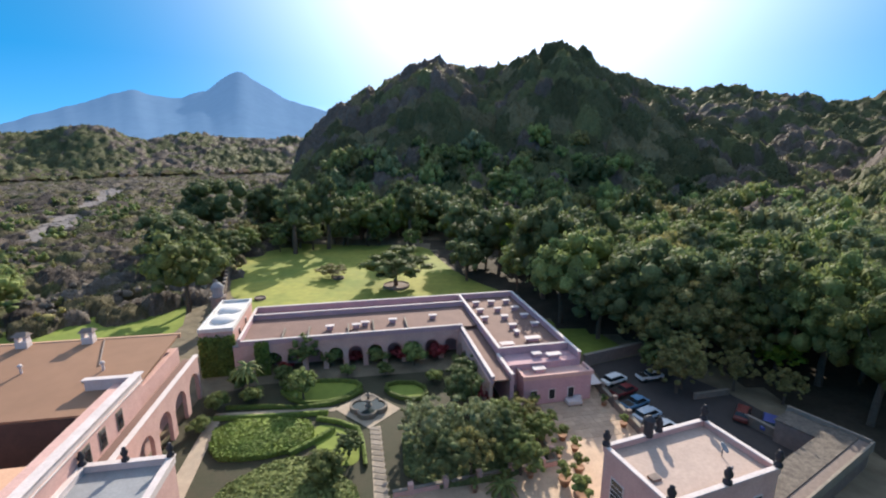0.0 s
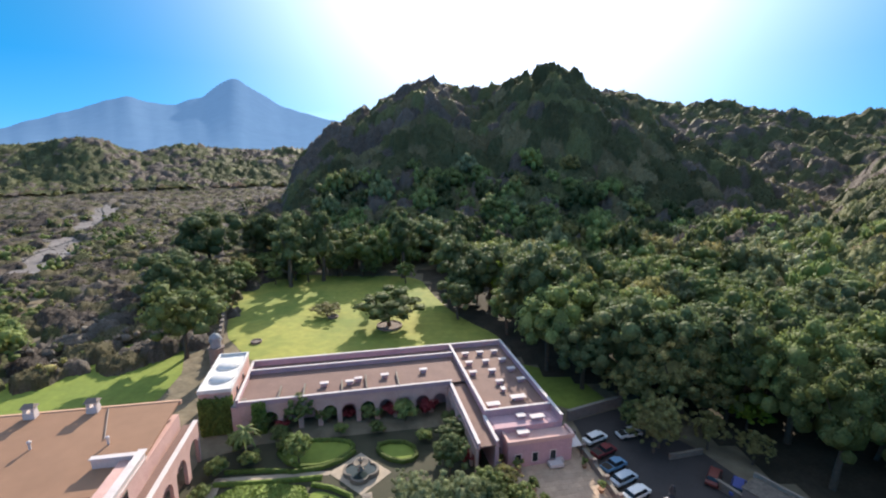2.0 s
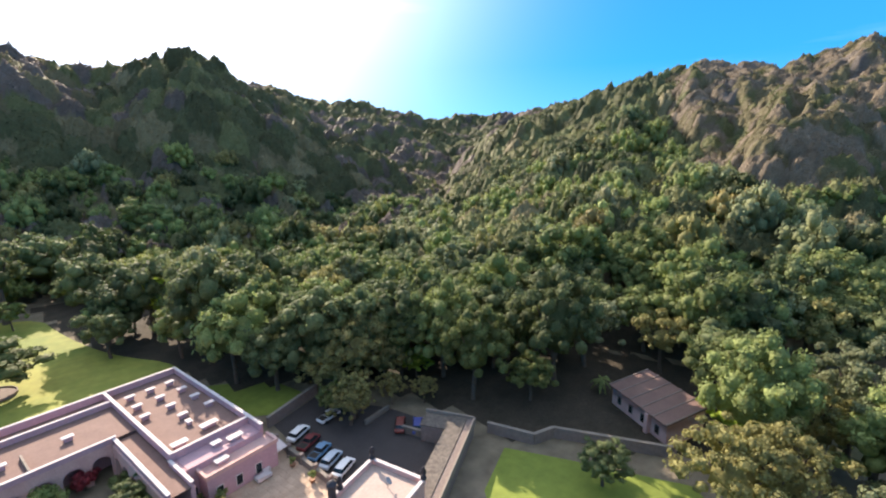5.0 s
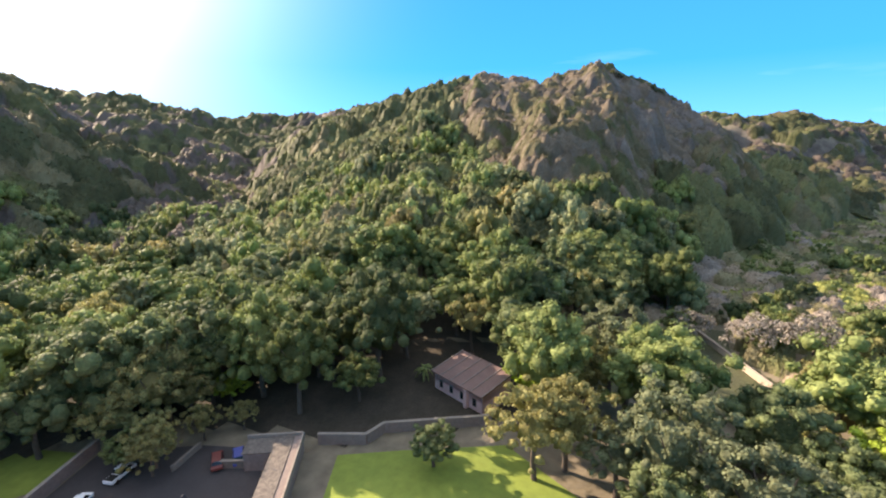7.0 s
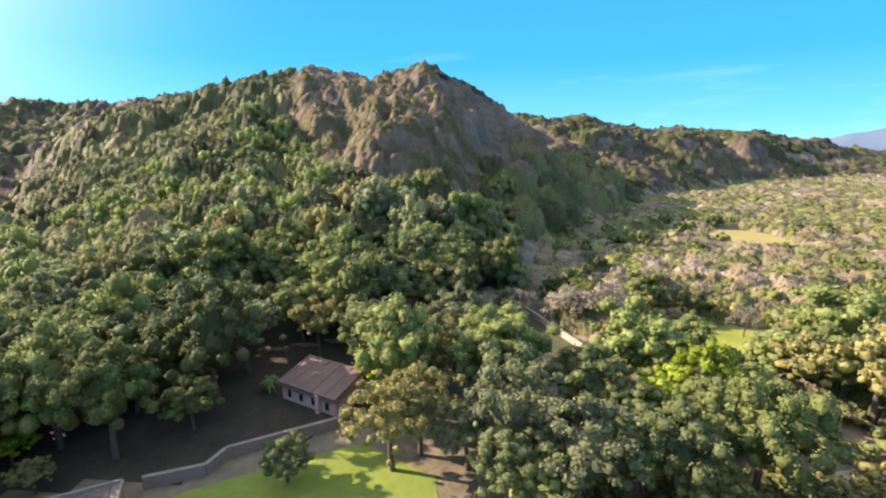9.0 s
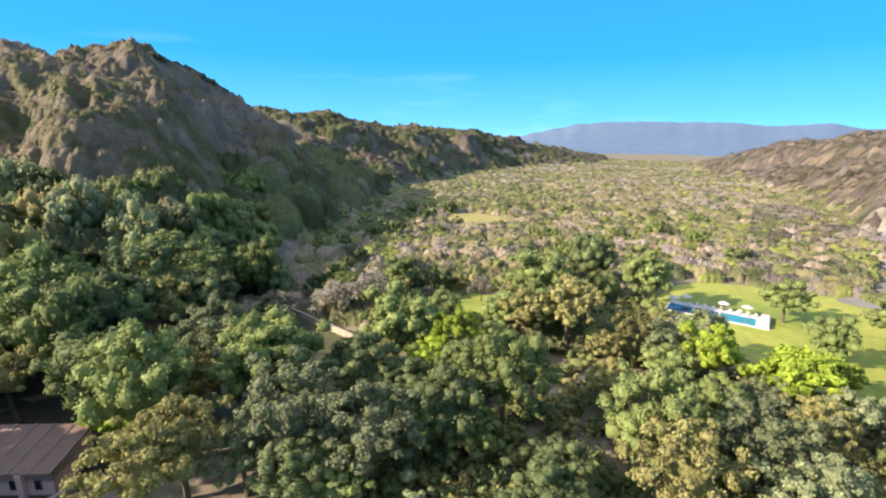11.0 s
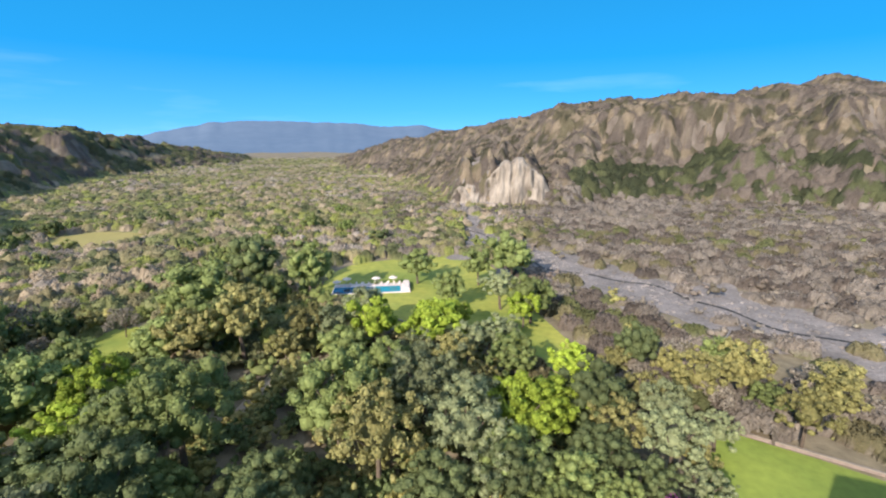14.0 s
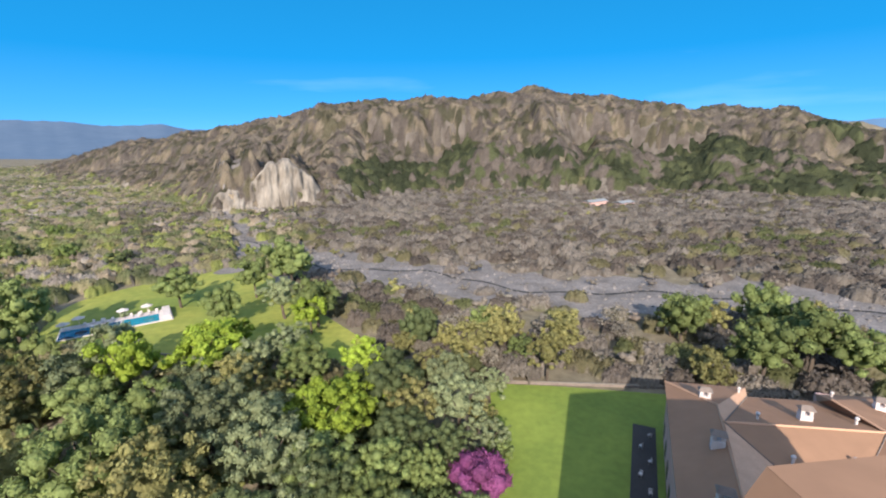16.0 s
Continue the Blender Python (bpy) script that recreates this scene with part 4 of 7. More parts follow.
def draped(name, poly, cell, lift, material, label, category):
    """A patch of ground cover that follows the lie of the land."""
    xs, ys = [p[0] for p in poly], [p[1] for p in poly]
    gx, gy = np.arange(min(xs), max(xs) + cell, cell), np.arange(min(ys), max(ys) + cell, cell)
    X, Y = np.meshgrid(gx, gy, indexing="ij")
    Z = height(X, Y) + lift
    v = np.stack([X, Y, Z], -1).reshape(-1, 3)
    i, j = np.meshgrid(np.arange(len(gx) - 1), np.arange(len(gy) - 1), indexing="ij")
    k = len(gy)
    f = np.stack([i * k + j, (i + 1) * k + j, (i + 1) * k + j + 1, i * k + j + 1], -1).reshape(-1, 4)
    c = v[f].mean(1)
    f = f[inside(c[:, 0] + 3 * (vnoise(c[:, 0] / 5, c[:, 1] / 5, 3) - 0.5), c[:, 1], poly)]
    return tagged(link_mesh(name, v, f, material, smooth=True), label, category, kind="structure")


# Dark green: the glade's shade is put into the grass colour.
M["glade"] = mat("shade_painted_grass", (0.075, 0.08, 0.036), alt=(0.05, 0.05, 0.026), scale=0.15, fine=1.2, bump=0.08, contrast=0.8, grain=0.3)
draped("meadow", GLADE, 1.5, 0.1, M["glade"], "glade grass below the woods with shade painted in", "meadow")
M["field"] = mat("dry_field_grass", (0.30, 0.25, 0.09), alt=(0.22, 0.20, 0.07), scale=0.05, fine=0.5, bump=0.1)
draped("field", rounded([(232, -128), (268, -118), (282, -150), (250, -166), (222, -152)], 2), 2.0, 0.25, M["field"], "dry yellow field at the foot of the hills", "field")
draped("meadow", rounded([(98, -58), (108, -52), (122, -56), (126, -70), (114, -80), (100, -76)], 2), 1.5, 0.12, M["drylawn"], "sunny grass clearing among the thicket", "meadow")
draped("field", rounded([(206, -232), (222, -226), (232, -246), (212, -254)], 2), 2.0, 0.25, M["field"], "bare tan clearing on the valley floor", "field")

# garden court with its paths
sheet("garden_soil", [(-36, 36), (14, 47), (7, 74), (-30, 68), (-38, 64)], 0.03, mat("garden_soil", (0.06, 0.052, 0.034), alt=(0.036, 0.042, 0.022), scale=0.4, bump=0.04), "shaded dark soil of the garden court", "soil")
sheet("garden_path", [(-16.8 + 0, 60.9), (-12.6, 65.6), (-7.2, 61.0), (-11.0, 56.2)], 0.09, M["path"], "beige paved diamond round the fountain", "path")
sheet("garden_path", [(-33.5, 58.8), (-16.6, 60.4), (-16.6, 61.4), (-33.5, 59.8)], 0.085, M["path"], "narrow beige garden path between hedges", "path")
sheet("garden_path", [(-10.9, 56.4), (-9.6, 56.9), (-6.2, 40), (-7.8, 40)], 0.085, M["path"], "beige stepped path leading to the fountain", "path")
sheet("garden_path", [(-33.8, 58.5), (-32.2, 58.5), (-27.5, 36), (-30.2, 36)], 0.087, M["path"], "beige path along the house", "path")
for n in range(16):
    t = n / 15
    s = part("paving_slab", moved(boxes((-0.75, 0.75, -0.36, 0.36, 0, 0.06), bevel=0.02), -10.2 + 3.3 * t, 56.2 - 15.5 * t, 0.085, -12), M["stone"])
    tagged(s, "grey stone stepping slab of the garden path", "slab", "slabs of the garden path")
LAWN_A = rounded([(-27, 65.8), (-24, 68.4), (-16, 69), (-13.4, 67), (-16.5, 62.6), (-22, 61.6)], 2)
LAWN_B = rounded([(-10.4, 68), (-4.6, 68.4), (-3.0, 64), (-6, 62.8), (-9.6, 64.8)], 2)
LAWN_C = rounded([(-19, 57.8), (-12.4, 55.4), (-10.8, 49.6), (-13, 48.4), (-17.5, 52)], 2)
for p, l in ((LAWN_A, "bean-shaped clipped lawn edged with a low hedge"), (LAWN_B, "rounded clipped lawn edged with a low hedge"), (LAWN_C, "clipped lawn beside the hedge maze")):
    sheet("lawn", p, 0.10, M["lawn"], l, "lawn")


def leafy_bed(name, poly, tall, density, size, material, label, category, seed, holes=0.0):
    """A clipped bed: a solid low block under a skin of small leaves."""
    gen = np.random.default_rng(seed)
    xs, ys = [p[0] for p in poly], [p[1] for p in poly]
    n = int(density * (max(xs) - min(xs)) * (max(ys) - min(ys)))
    x, y = gen.uniform(min(xs), max(xs), n), gen.uniform(min(ys), max(ys), n)
    ok = inside(x, y, poly) & (vnoise(x / 0.9, y / 0.9, seed) > holes)
    x, y = x[ok], y[ok]
    c = np.stack([x, y, tall + 0.16 * fbm(x / 1.2, y / 1.2, seed + 9, 3) + gen.uniform(-0.06, 0.08, len(x))], 1)
    edge = []
    for (x0, y0), (x1, y1) in zip(poly, poly[1:] + poly[:1]):
        m = max(2, int(density * 0.8 * math.hypot(x1 - x0, y1 - y0)))
        t = gen.uniform(0, 1, m)
        edge.append(np.stack([x0 + (x1 - x0) * t, y0 + (y1 - y0) * t, gen.uniform(0.1, tall, m)], 1))
    e = np.concatenate(edge)
    cen = np.concatenate([c, e])
    nor = np.concatenate([np.tile([0, 0, 1.0], (len(c), 1)), gen.normal(0, 1, (len(e), 3)) * [1, 1, 0.2]])
    v = leaf_quads(cen, nor, size, gen)
    f = quads_to_tris(0, len(cen))
    k = len(poly)
    base = np.array([(px, py, z) for z in (0.0, tall - 0.06) for px, py in poly])
    tri = [(k + 0, k + i, k + i + 1) for i in range(1, k - 1)] + [q for i in range(k) for q in ((i, (i + 1) % k, k + (i + 1) % k), (i, k + (i + 1) % k, k + i))]
    allv = np.concatenate([base, v])
    ob = link_mesh(name, allv, np.concatenate([np.array(tri), f + len(base)]), material, tone=np.ones((len(allv), 3)))
    return tagged(ob, label, category)


def hedge_line(pts, width, tall, label, seed):
    """A low clipped hedge along a line."""
    left, right = [], []
    for i, (x, y) in enumerate(pts):
        a, b = pts[max(i - 1, 0)], pts[min(i + 1, len(pts) - 1)]
        d = Vector((b[0] - a[0], b[1] - a[1])).normalized()
        left.append((x - d.y * width / 2, y + d.x * width / 2))
        right.append((x + d.y * width / 2, y - d.x * width / 2))
    gen = np.random.default_rng(seed)
    a, b = np.array(left), np.array(right)
    k = len(pts)
    base = np.concatenate([np.concatenate([side, np.full((k, 1), z)], 1) for z in (0.05, tall) for side in (a, b)])
    tri = []
    for i in range(k - 1):
        for p, q in ((0, 2), (3, 1), (2, 3)):
            tri += [(p * k + i, p * k + i + 1, q * k + i + 1), (p * k + i, q * k + i + 1, q * k + i)]
    n = 34 * k
    i, t, s = gen.integers(0, k - 1, n), gen.uniform(0, 1, (n, 1)), gen.uniform(0, 1, (n, 1))
    along_a, along_b = a[i] * (1 - t) + a[i + 1] * t, b[i] * (1 - t) + b[i + 1] * t
    c = np.concatenate([along_a * (1 - s) + along_b * s, tall + gen.uniform(-0.1, 0.08, (n, 1))], 1)
    v = leaf_quads(c, np.tile([0, 0, 1.0], (n, 1)), 0.15, gen)
    allv = np.concatenate([base, v])
    ob = link_mesh("hedge", allv, np.concatenate([np.array(tri), quads_to_tris(len(base), n)]), M["hedge"], tone=np.ones((len(allv), 3)))
    return tagged(ob, label, "hedge", "hedges of the garden court")


leafy_bed("hedge_parterre", rounded([(-32, 57.2), (-20, 58.2), (-17.6, 54.4), (-19.4, 51.4), (-24, 49.6), (-29.8, 49.6)], 1), 0.75, 22, 0.22, M["hedge"], "dense clipped hedge parterre with uneven top", "hedge", 201, 0.12)
leafy_bed("groundcover_bed", rounded([(-22, 48.6), (-18, 50.2), (-13.4, 47.4), (-9.8, 44), (-9, 36), (-26, 36), (-26, 44)], 1), 0.7, 22, 0.24, M["leaf"], "dark green shrub bed in the garden court", "shrub bed", 202, 0.15)
leafy_bed("groundcover_bed", rounded([(-6.6, 57), (2, 58), (9, 52), (10, 47), (-5, 44)], 1), 0.9, 18, 0.26, M["leaf_dark"], "shaded leafy bed under the garden trees", "shrub bed", 203, 0.15)
hedge_line(LAWN_A[::2] + LAWN_A[:1], 0.55, 0.6, "low clipped hedge round a bean-shaped lawn", 211)
hedge_line(LAWN_B[::2] + LAWN_B[:1], 0.55, 0.6, "low clipped hedge round a small lawn", 212)
hedge_line([(-33.0, 58.1), (-26, 58.6), (-19, 59.4), (-17.4, 59.6)], 0.5, 0.65, "low clipped hedge along the garden path", 213)
hedge_line([(-18.6, 58.2), (-15.4, 57.4), (-12.4, 55.8), (-11.3, 53), (-10.2, 48.6)], 0.5, 0.6, "low clipped hedge beside the stepped path", 214)
hedge_line([(-20, 50.6), (-17.4, 53.4), (-15.6, 55.6)], 0.6, 0.7, "low clipped hedge dividing the parterre", 215)
hedge_line([(-32.5, 60.8), (-27, 61.2), (-22, 60.9), (-17.8, 61.9), (-15.2, 63.6), (-13.6, 65.8)], 0.5, 0.6, "low clipped hedge on the shaded path side", 216)


def fountain():
    e = empty("fountain", pose(-11.8, 60.8, 0.09), "grey stone quatrefoil fountain with a tiered bowl", "fountain")
    bm = bmesh.new()
    n = 64
    rad = [2.0 + 0.75 * abs(math.cos(2 * (6.283 * i / n))) ** 0.8 for i in range(n)]
    rings = []
    for scale, z in ((1.0, 0), (1.0, 0.75), (0.9, 0.8), (0.86, 0.75), (0.86, 0.45)):
        rings.append([bm.verts.new((rad[i] * scale * math.cos(6.283 * i / n), rad[i] * scale * math.sin(6.283 * i / n), z)) for i in range(n)])
    for a, b in zip(rings, rings[1:]):
        for i in range(n):
            bm.faces.new((a[i], a[(i + 1) % n], b[(i + 1) % n], b[i]))
    part("basin", bm, M["stone"], e)
    bm = bmesh.new()
    bm.faces.new([bm.verts.new((rad[i] * 0.87 * math.cos(6.283 * i / n), rad[i] * 0.87 * math.sin(6.283 * i / n), 0.6)) for i in range(n)])
    part("water", bm, mat("fountain_water", (0.03, 0.045, 0.045), rough=0.15, spec=0.4), e, "still bluish water")
    part("pedestal", lathe([(0.55, 0.4), (0.5, 0.7), (0.26, 0.9), (0.22, 1.3), (0.34, 1.45)], 14), M["stone"], e, smooth=True)
    part("bowl", lathe([(0.2, 1.4), (0.8, 1.6), (1.15, 1.85), (1.15, 1.95), (1.0, 1.88), (0.2, 1.7)], 20), M["stone"], e, "pale stone bowl", smooth=True)
    part("finial", lathe([(0.16, 1.7), (0.12, 2.1), (0.42, 2.3), (0.4, 2.4), (0.08, 2.45), (0.12, 2.7), (0.02, 2.85)], 12), M["stone"], e, smooth=True)


fountain()

# ---- the flat-roofed hotel wing ----
WING = pose(2, 78, 0, 0, 0, 11.5)


def arcade(length, tall, bays, thick, wide, spring, seg=10):
    """A wall along +x with arched openings, standing on the ground, its front at y = 0."""
    bm = bmesh.new()
    step = length / bays
    r = wide / 2
    for b in range(bays):
        c = (b + 0.5) * step
        box(bm, b * step, c - r, 0, thick, 0, tall)
        box(bm, c + r, (b + 1) * step, 0, thick, 0, tall)
        for i in range(seg):
            a0, a1 = math.pi * (1 - i / seg), math.pi * (1 - (i + 1) / seg)
            x0, x1 = c + r * math.cos(a0), c + r * math.cos(a1)
            z0, z1 = spring + r * math.sin(a0), spring + r * math.sin(a1)
            q = [bm.verts.new(p) for p in ((x0, 0, z0), (x1, 0, z1), (x1, 0, tall), (x0, 0, tall), (x0, thick, z0), (x1, thick, z1), (x1, thick, tall), (x0, thick, tall))]
            for f in ((0, 1, 2, 3), (7, 6, 5, 4), (4, 5, 1, 0), (3, 2, 6, 7)):
                bm.faces.new([q[k] for k in f])
    return bm


def hotel_wing():
    e = empty("hotel_wing", WING, "mauve flat-roofed hotel wing with white-edged parapets and arcades", "building")
    part("wall", boxes((-37, 3.5, 3.2, 15, 0, 5.5)), M["mauve"], e, "mauve plastered long range")
    part("wall", boxes((3.5, 15.3, -15.5, 15.2, 0, 5.52)), M["mauve"], e, "mauve plastered end block")
    part("wall", boxes((2.9, 3.5, -18.7, 0, 0, 5.0)), M["mauve"], e)
    part("arcade", moved(arcade(37, 5.5, 11, 0.5, 2.5, 2.6), -37, 0), M["pink"], e, "pink arcade of round arches")
    part("arcade", moved(arcade(18.7, 5.0, 6, 0.45, 2.2, 2.3), 0.3, -18.7, 0, 90), M["pink"], e, "pink arcade beside the court")
    part("roof_deck", boxes((-37, 3.4, 0.3, 11.2, 5.504, 5.72)), M["roofdeck"], e, "brown flat roof deck")
    part("roof_deck", boxes((-37, 3.4, 11.2, 14.9, 5.3, 5.6)), M["roofdeck"], e, "brown sunken roof strip")
    part("roof_deck", boxes((3.6, 15.2, -11.6, 15.1, 5.53, 5.72)), M["roofdeck"], e, "brown roof deck of the end block")
    part("roof_deck", boxes((0.2, 3.4, -18.7, 0.3, 5.02, 5.2)), M["roofdeck"], e, "brown corridor roof")
    walls = [(-37, 15.3, 14.8, 15.2, 5.0, 6.75), (-37, 3.5, 10.9, 11.25, 5.5, 6.6), (-37, 0.5, -0.1, 0.25, 5.4, 6.15), (3.3, 3.7, -12, 14.8, 5.5, 6.75), (14.9, 15.3, -15.6, 14.8, 5.5, 6.75),
             (3.7, 14.9, -12.0, -11.65, 5.5, 6.7), (-37.3, -36.95, -0.1, 15.2, 5.4, 6.6), (0.1, 0.5, -18.8, -0.1, 4.8, 5.85), (3.0, 3.35, -18.8, -12, 5.0, 5.9)]
    for w in walls:
        p = part("parapet", boxes(w), M["mauve"], e)
        x0, x1, y0, y1, _, z1 = w
        part("coping", boxes((x0 - 0.08, x1 + 0.08, y0 - 0.08, y1 + 0.08, z1 + 0.002, z1 + 0.12), bevel=0.03), M["white"], p, "white painted coping")
    for u in (-30.5, -26.3, -19.6, -15.2, -9.3):
        part("divider", boxes((u - 0.14, u + 0.14, 0.3, 5.6 if u > -16 else 4.4, 5.72, 6.35), bevel=0.03), M["stone"], e, "low dark roof divider")
    part("porch", boxes((5.2, 15.8, -18.2, -15.52, 0, 4.4)), M["mauve"], e, "low mauve porch block")
    part("roof_deck", boxes((4.0, 15.3, -15.5, -12.02, 5.524, 5.6)), M["mauve"], e, "mauve front roof")
    part("porch_roof", boxes((5.0, 16.0, -18.4, -15.5, 4.402, 4.62), (5.0, 16.0, -18.4, -18.05, 4.62, 5.05), (15.6, 16.0, -18.05, -15.5, 4.62, 5.05), (5.0, 5.4, -18.05, -15.5, 4.62, 5.05)), M["pink"], e, "pink edged porch roof")
    for u in (6.8, 9.6, 12.6):
        w = part("window", boxes((u - 0.55, u + 0.55, -18.26, -18.15, 1.0, 2.7)), M["white"], e)
        part("pane", boxes((u - 0.42, u + 0.42, -18.30, -18.24, 1.12, 2.58)), M["glass"], w)
    d = part("door", boxes((3.9, 4.9, -15.58, -15.46, 0, 2.3)), M["dark"], e, "dark open doorway")
    for v in (-10, -4, 2, 8):
        w = part("window", boxes((15.28, 15.36, v - 0.6, v + 0.6, 1.2, 3.0)), M["white"], e)
        part("pane", boxes((15.34, 15.4, v - 0.45, v + 0.45, 1.32, 2.88)), M["glass"], w)


hotel_wing()


def roof_vent(u, v, z, sx=1.25, sy=0.9, tall=0.62):
    if "vent" not in KIT:
        e = empty("roof_vent", pose(0, 0, 0), "white box roof vent with an overhanging slab cap", "roof vent", "vents on the flat roofs")
        part("body", boxes((-0.42, 0.42, -0.36, 0.36, 0, 0.7), bevel=0.03), M["mauve"], e)
        part("cap", boxes((-0.62, 0.62, -0.5, 0.5, 0.702, 0.9), bevel=0.04), M["white"], e, "white slab cap")
        KIT["vent"] = e
        ob = e
        ob.matrix_basis = WING @ pose(u, v, z)
    else:
        ob = copy_thing(KIT["vent"], WING @ pose(u, v, z))
    ob.scale = (sx, sy, tall / 0.7)
    return ob


KIT = {}
for u, v in ((-22.8, 3.6), (-18.2, 3.4), (-16.6, 4.2), (-11.6, 4.6), (-4.0, 5.2)):
    roof_vent(u, v, 5.72)
for i, u in enumerate((6.0, 9.2, 12.4)):
    for j, v in enumerate((10.6, 6.4, 2.2, -2.2)):
        if not (i == 0 and j == 3):
            roof_vent(u + 0.35 * j * (i - 1), v, 5.72)
for u, v, sx in ((5.6, -9.4, 1.9), (10.6, -8.0, 2.2), (9.0, -4.8, 0.7)):
    roof_vent(u, v, 5.72, sx, 1.3, 0.5)
for u, v, sx in ((9.0, -13.4, 1.2), (11.5, -14.2, 1.9), (8.2, -16.4, 1.6)):
    roof_vent(u, v, 5.6 if v > -15 else 4.62, sx, 1.2, 0.5)


def tank_house():
    e = empty("tank_house", WING @ pose(-43.6, 1.5, 0), "white-roofed tank house with two shallow domes and ivy", "building")
    part("wall", boxes((0, 5.3, 0, 15, 0, 7.6)), M["pink"], e)
    part("roof_deck", boxes((-0.1, 5.4, -0.1, 15.1, 7.602, 7.8), bevel=0.03), M["tank"], e, "white flat roof")
    for w in ((-0.1, 0.2, -0.1, 15.1), (5.1, 5.4, -0.1, 15.1), (0.2, 5.1, 14.8, 15.1), (0.2, 5.1, -0.1, 0.2)):
        part("parapet", boxes((*w, 7.802, 8.25), bevel=0.03), M["tank"], e)
    for v in (5.0, 10.0):
        dome = part("dome", lathe([(2.1, 0), (2.05, 0.15), (1.8, 0.4), (1.3, 0.62), (0.7, 0.74), (0.1, 0.78)], 24), M["tank"], e, "white shallow dome", smooth=True)
        dome.matrix_basis = pose(2.65, v, 7.8)
    for v in (4, 9):
        w = part("window", boxes((5.3, 5.38, v - 0.4, v + 0.4, 5.2, 6.6)), M["white"], e)
        part("pane", boxes((5.36, 5.42, v - 0.3, v + 0.3, 5.3, 6.5)), M["glass"], w)
    e2 = empty("annex", WING @ pose(-38.2, 0.2, 0), "low annex with a grey flat roof between tank house and wing", "building")
    part("wall", boxes((0, 4.8, 0, 8.5, 0, 5.2)), M["pink"], e2)
    part("roof_deck", boxes((-0.05, 4.9, -0.1, 8.6, 5.202, 5.4), bevel=0.03), M["greyroof"], e2, "blue-grey flat roof")
    part("hatch", boxes((1.2, 2.2, 1.2, 2.0, 5.402, 5.8), bevel=0.05), M["stone"], e2)
    gen = np.random.default_rng(77)
    for name, dims, at in (("ivy", (5.6, 0.9, 7.2, 900), (-43.6, 1.2, 0)), ("ivy", (2.2, 0.7, 6.0, 420), (-34.8, -0.1, 0))):
        n = dims[3]
        c = np.stack([gen.uniform(0, dims[0], n), gen.uniform(-dims[1], 0.1, n), dims[2] * gen.uniform(0, 1, n) ** 0.8], 1)
        core = np.array([(x, y, z) for z in (0, dims[2] * 0.92) for x, y in ((0, -dims[1] * 0.5), (dims[0], -dims[1] * 0.5), (dims[0], 0.05), (0, 0.05))])
        tri = np.array([(0, 1, 5), (0, 5, 4), (1, 2, 6), (1, 6, 5), (3, 0, 4), (3, 4, 7), (4, 5, 6), (4, 6, 7)])
        v = np.concatenate([core, leaf_quads(c, np.tile([0, -1.0, 0.3], (n, 1)), 0.3, gen)])
        ob = link_mesh(name, v, np.concatenate([tri, quads_to_tris(8, n)]), M["hedge"], tone=np.ones((len(v), 3)))
        ob.matrix_basis = WING @ pose(*at)
        tagged(ob, "thick green ivy climbing the shaded wall", "ivy", "ivy on the walls")
    t = empty("turret", pose(-48.4, 92.5, 0), "small grey domed stone turret at the garden wall", "turret")
    part("shaft", lathe([(1.5, 0), (1.5, 6.3), (1.7, 6.4), (1.7, 6.7)], 14), M["wallstone"], t)
    part("lantern", lathe([(1.1, 6.7), (1.1, 8.2), (1.4, 8.3), (1.4, 8.5)], 12), M["greyroof"], t)
    part("dome", lathe([(1.25, 8.5), (1.15, 9.0), (0.8, 9.5), (0.3, 9.8), (0.06, 9.85), (0.05, 10.5)], 14), M["greyroof"], t, "grey rounded dome", smooth=True)


tank_house()


def wall_run(name, a, b, tall, thick, material, label, category="wall", posts=0, coping=True, z=0.0):
    """A straight freestanding wall with a coping, and posts if wanted."""
    d = Vector((b[0] - a[0], b[1] - a[1]))
    e = empty(name, pose(a[0], a[1], z, 0, 0, math.degrees(math.atan2(d.y, d.x))), label, category, "garden walls")
    part("wall", boxes((0, d.length, -thick / 2, thick / 2, -0.2, tall)), material, e)
    if coping:
        part("coping", boxes((-0.05, d.length + 0.05, -thick / 2 - 0.07, thick / 2 + 0.07, tall + 0.002, tall + 0.14), bevel=0.03), M["stone"], e, "pale stone coping")
    for i in range(posts):
        x = d.length * (i + 0.5) / posts
        part("post", boxes((x - 0.3, x + 0.3, -thick / 2 - 0.14, thick / 2 + 0.14, 0, tall + 0.7), bevel=0.04), material, e)
    return e


wall_run("garden_wall", (-50.5, 96), (-83, 178), 3.0, 0.6, M["wallstone"], "long tall rubble wall with posts beside the lawn", posts=22)
wall_run("garden_wall", (23.6, 74.4), (35.4, 79.6), 2.0, 0.5, M["wallstone"], "rubble wall closing the car park")
wall_run("garden_wall", (22.6, 70.4), (25.4, 52.0), 1.4, 0.45, M["wallstone"], "low wall between terrace and car park", posts=5)
wall_run("garden_wall", (37, 63.6), (43, 65.0), 0.9, 0.35, M["stone"], "pale low wall at the car park edge")
wall_run("garden_wall", (40.5, 58.2), (43.2, 52.6), 1.3, 0.4, M["stone"], "low stone wall inside the yard")
wall_run("garden_wall", (52.0, 47.8), (55.4, 40.4), 1.9, 0.5, M["wallstone"], "rubble boundary wall beside the lawn")
wall_run("garden_wall", (55.4, 40.4), (59.4, 39.4), 1.9, 0.5, M["wallstone"], "stepped piece of the boundary wall")
wall_run("garden_wall", (59.4, 39.4), (69.5, 23.2), 1.9, 0.5, M["wallstone"], "rubble boundary wall below the pink house")
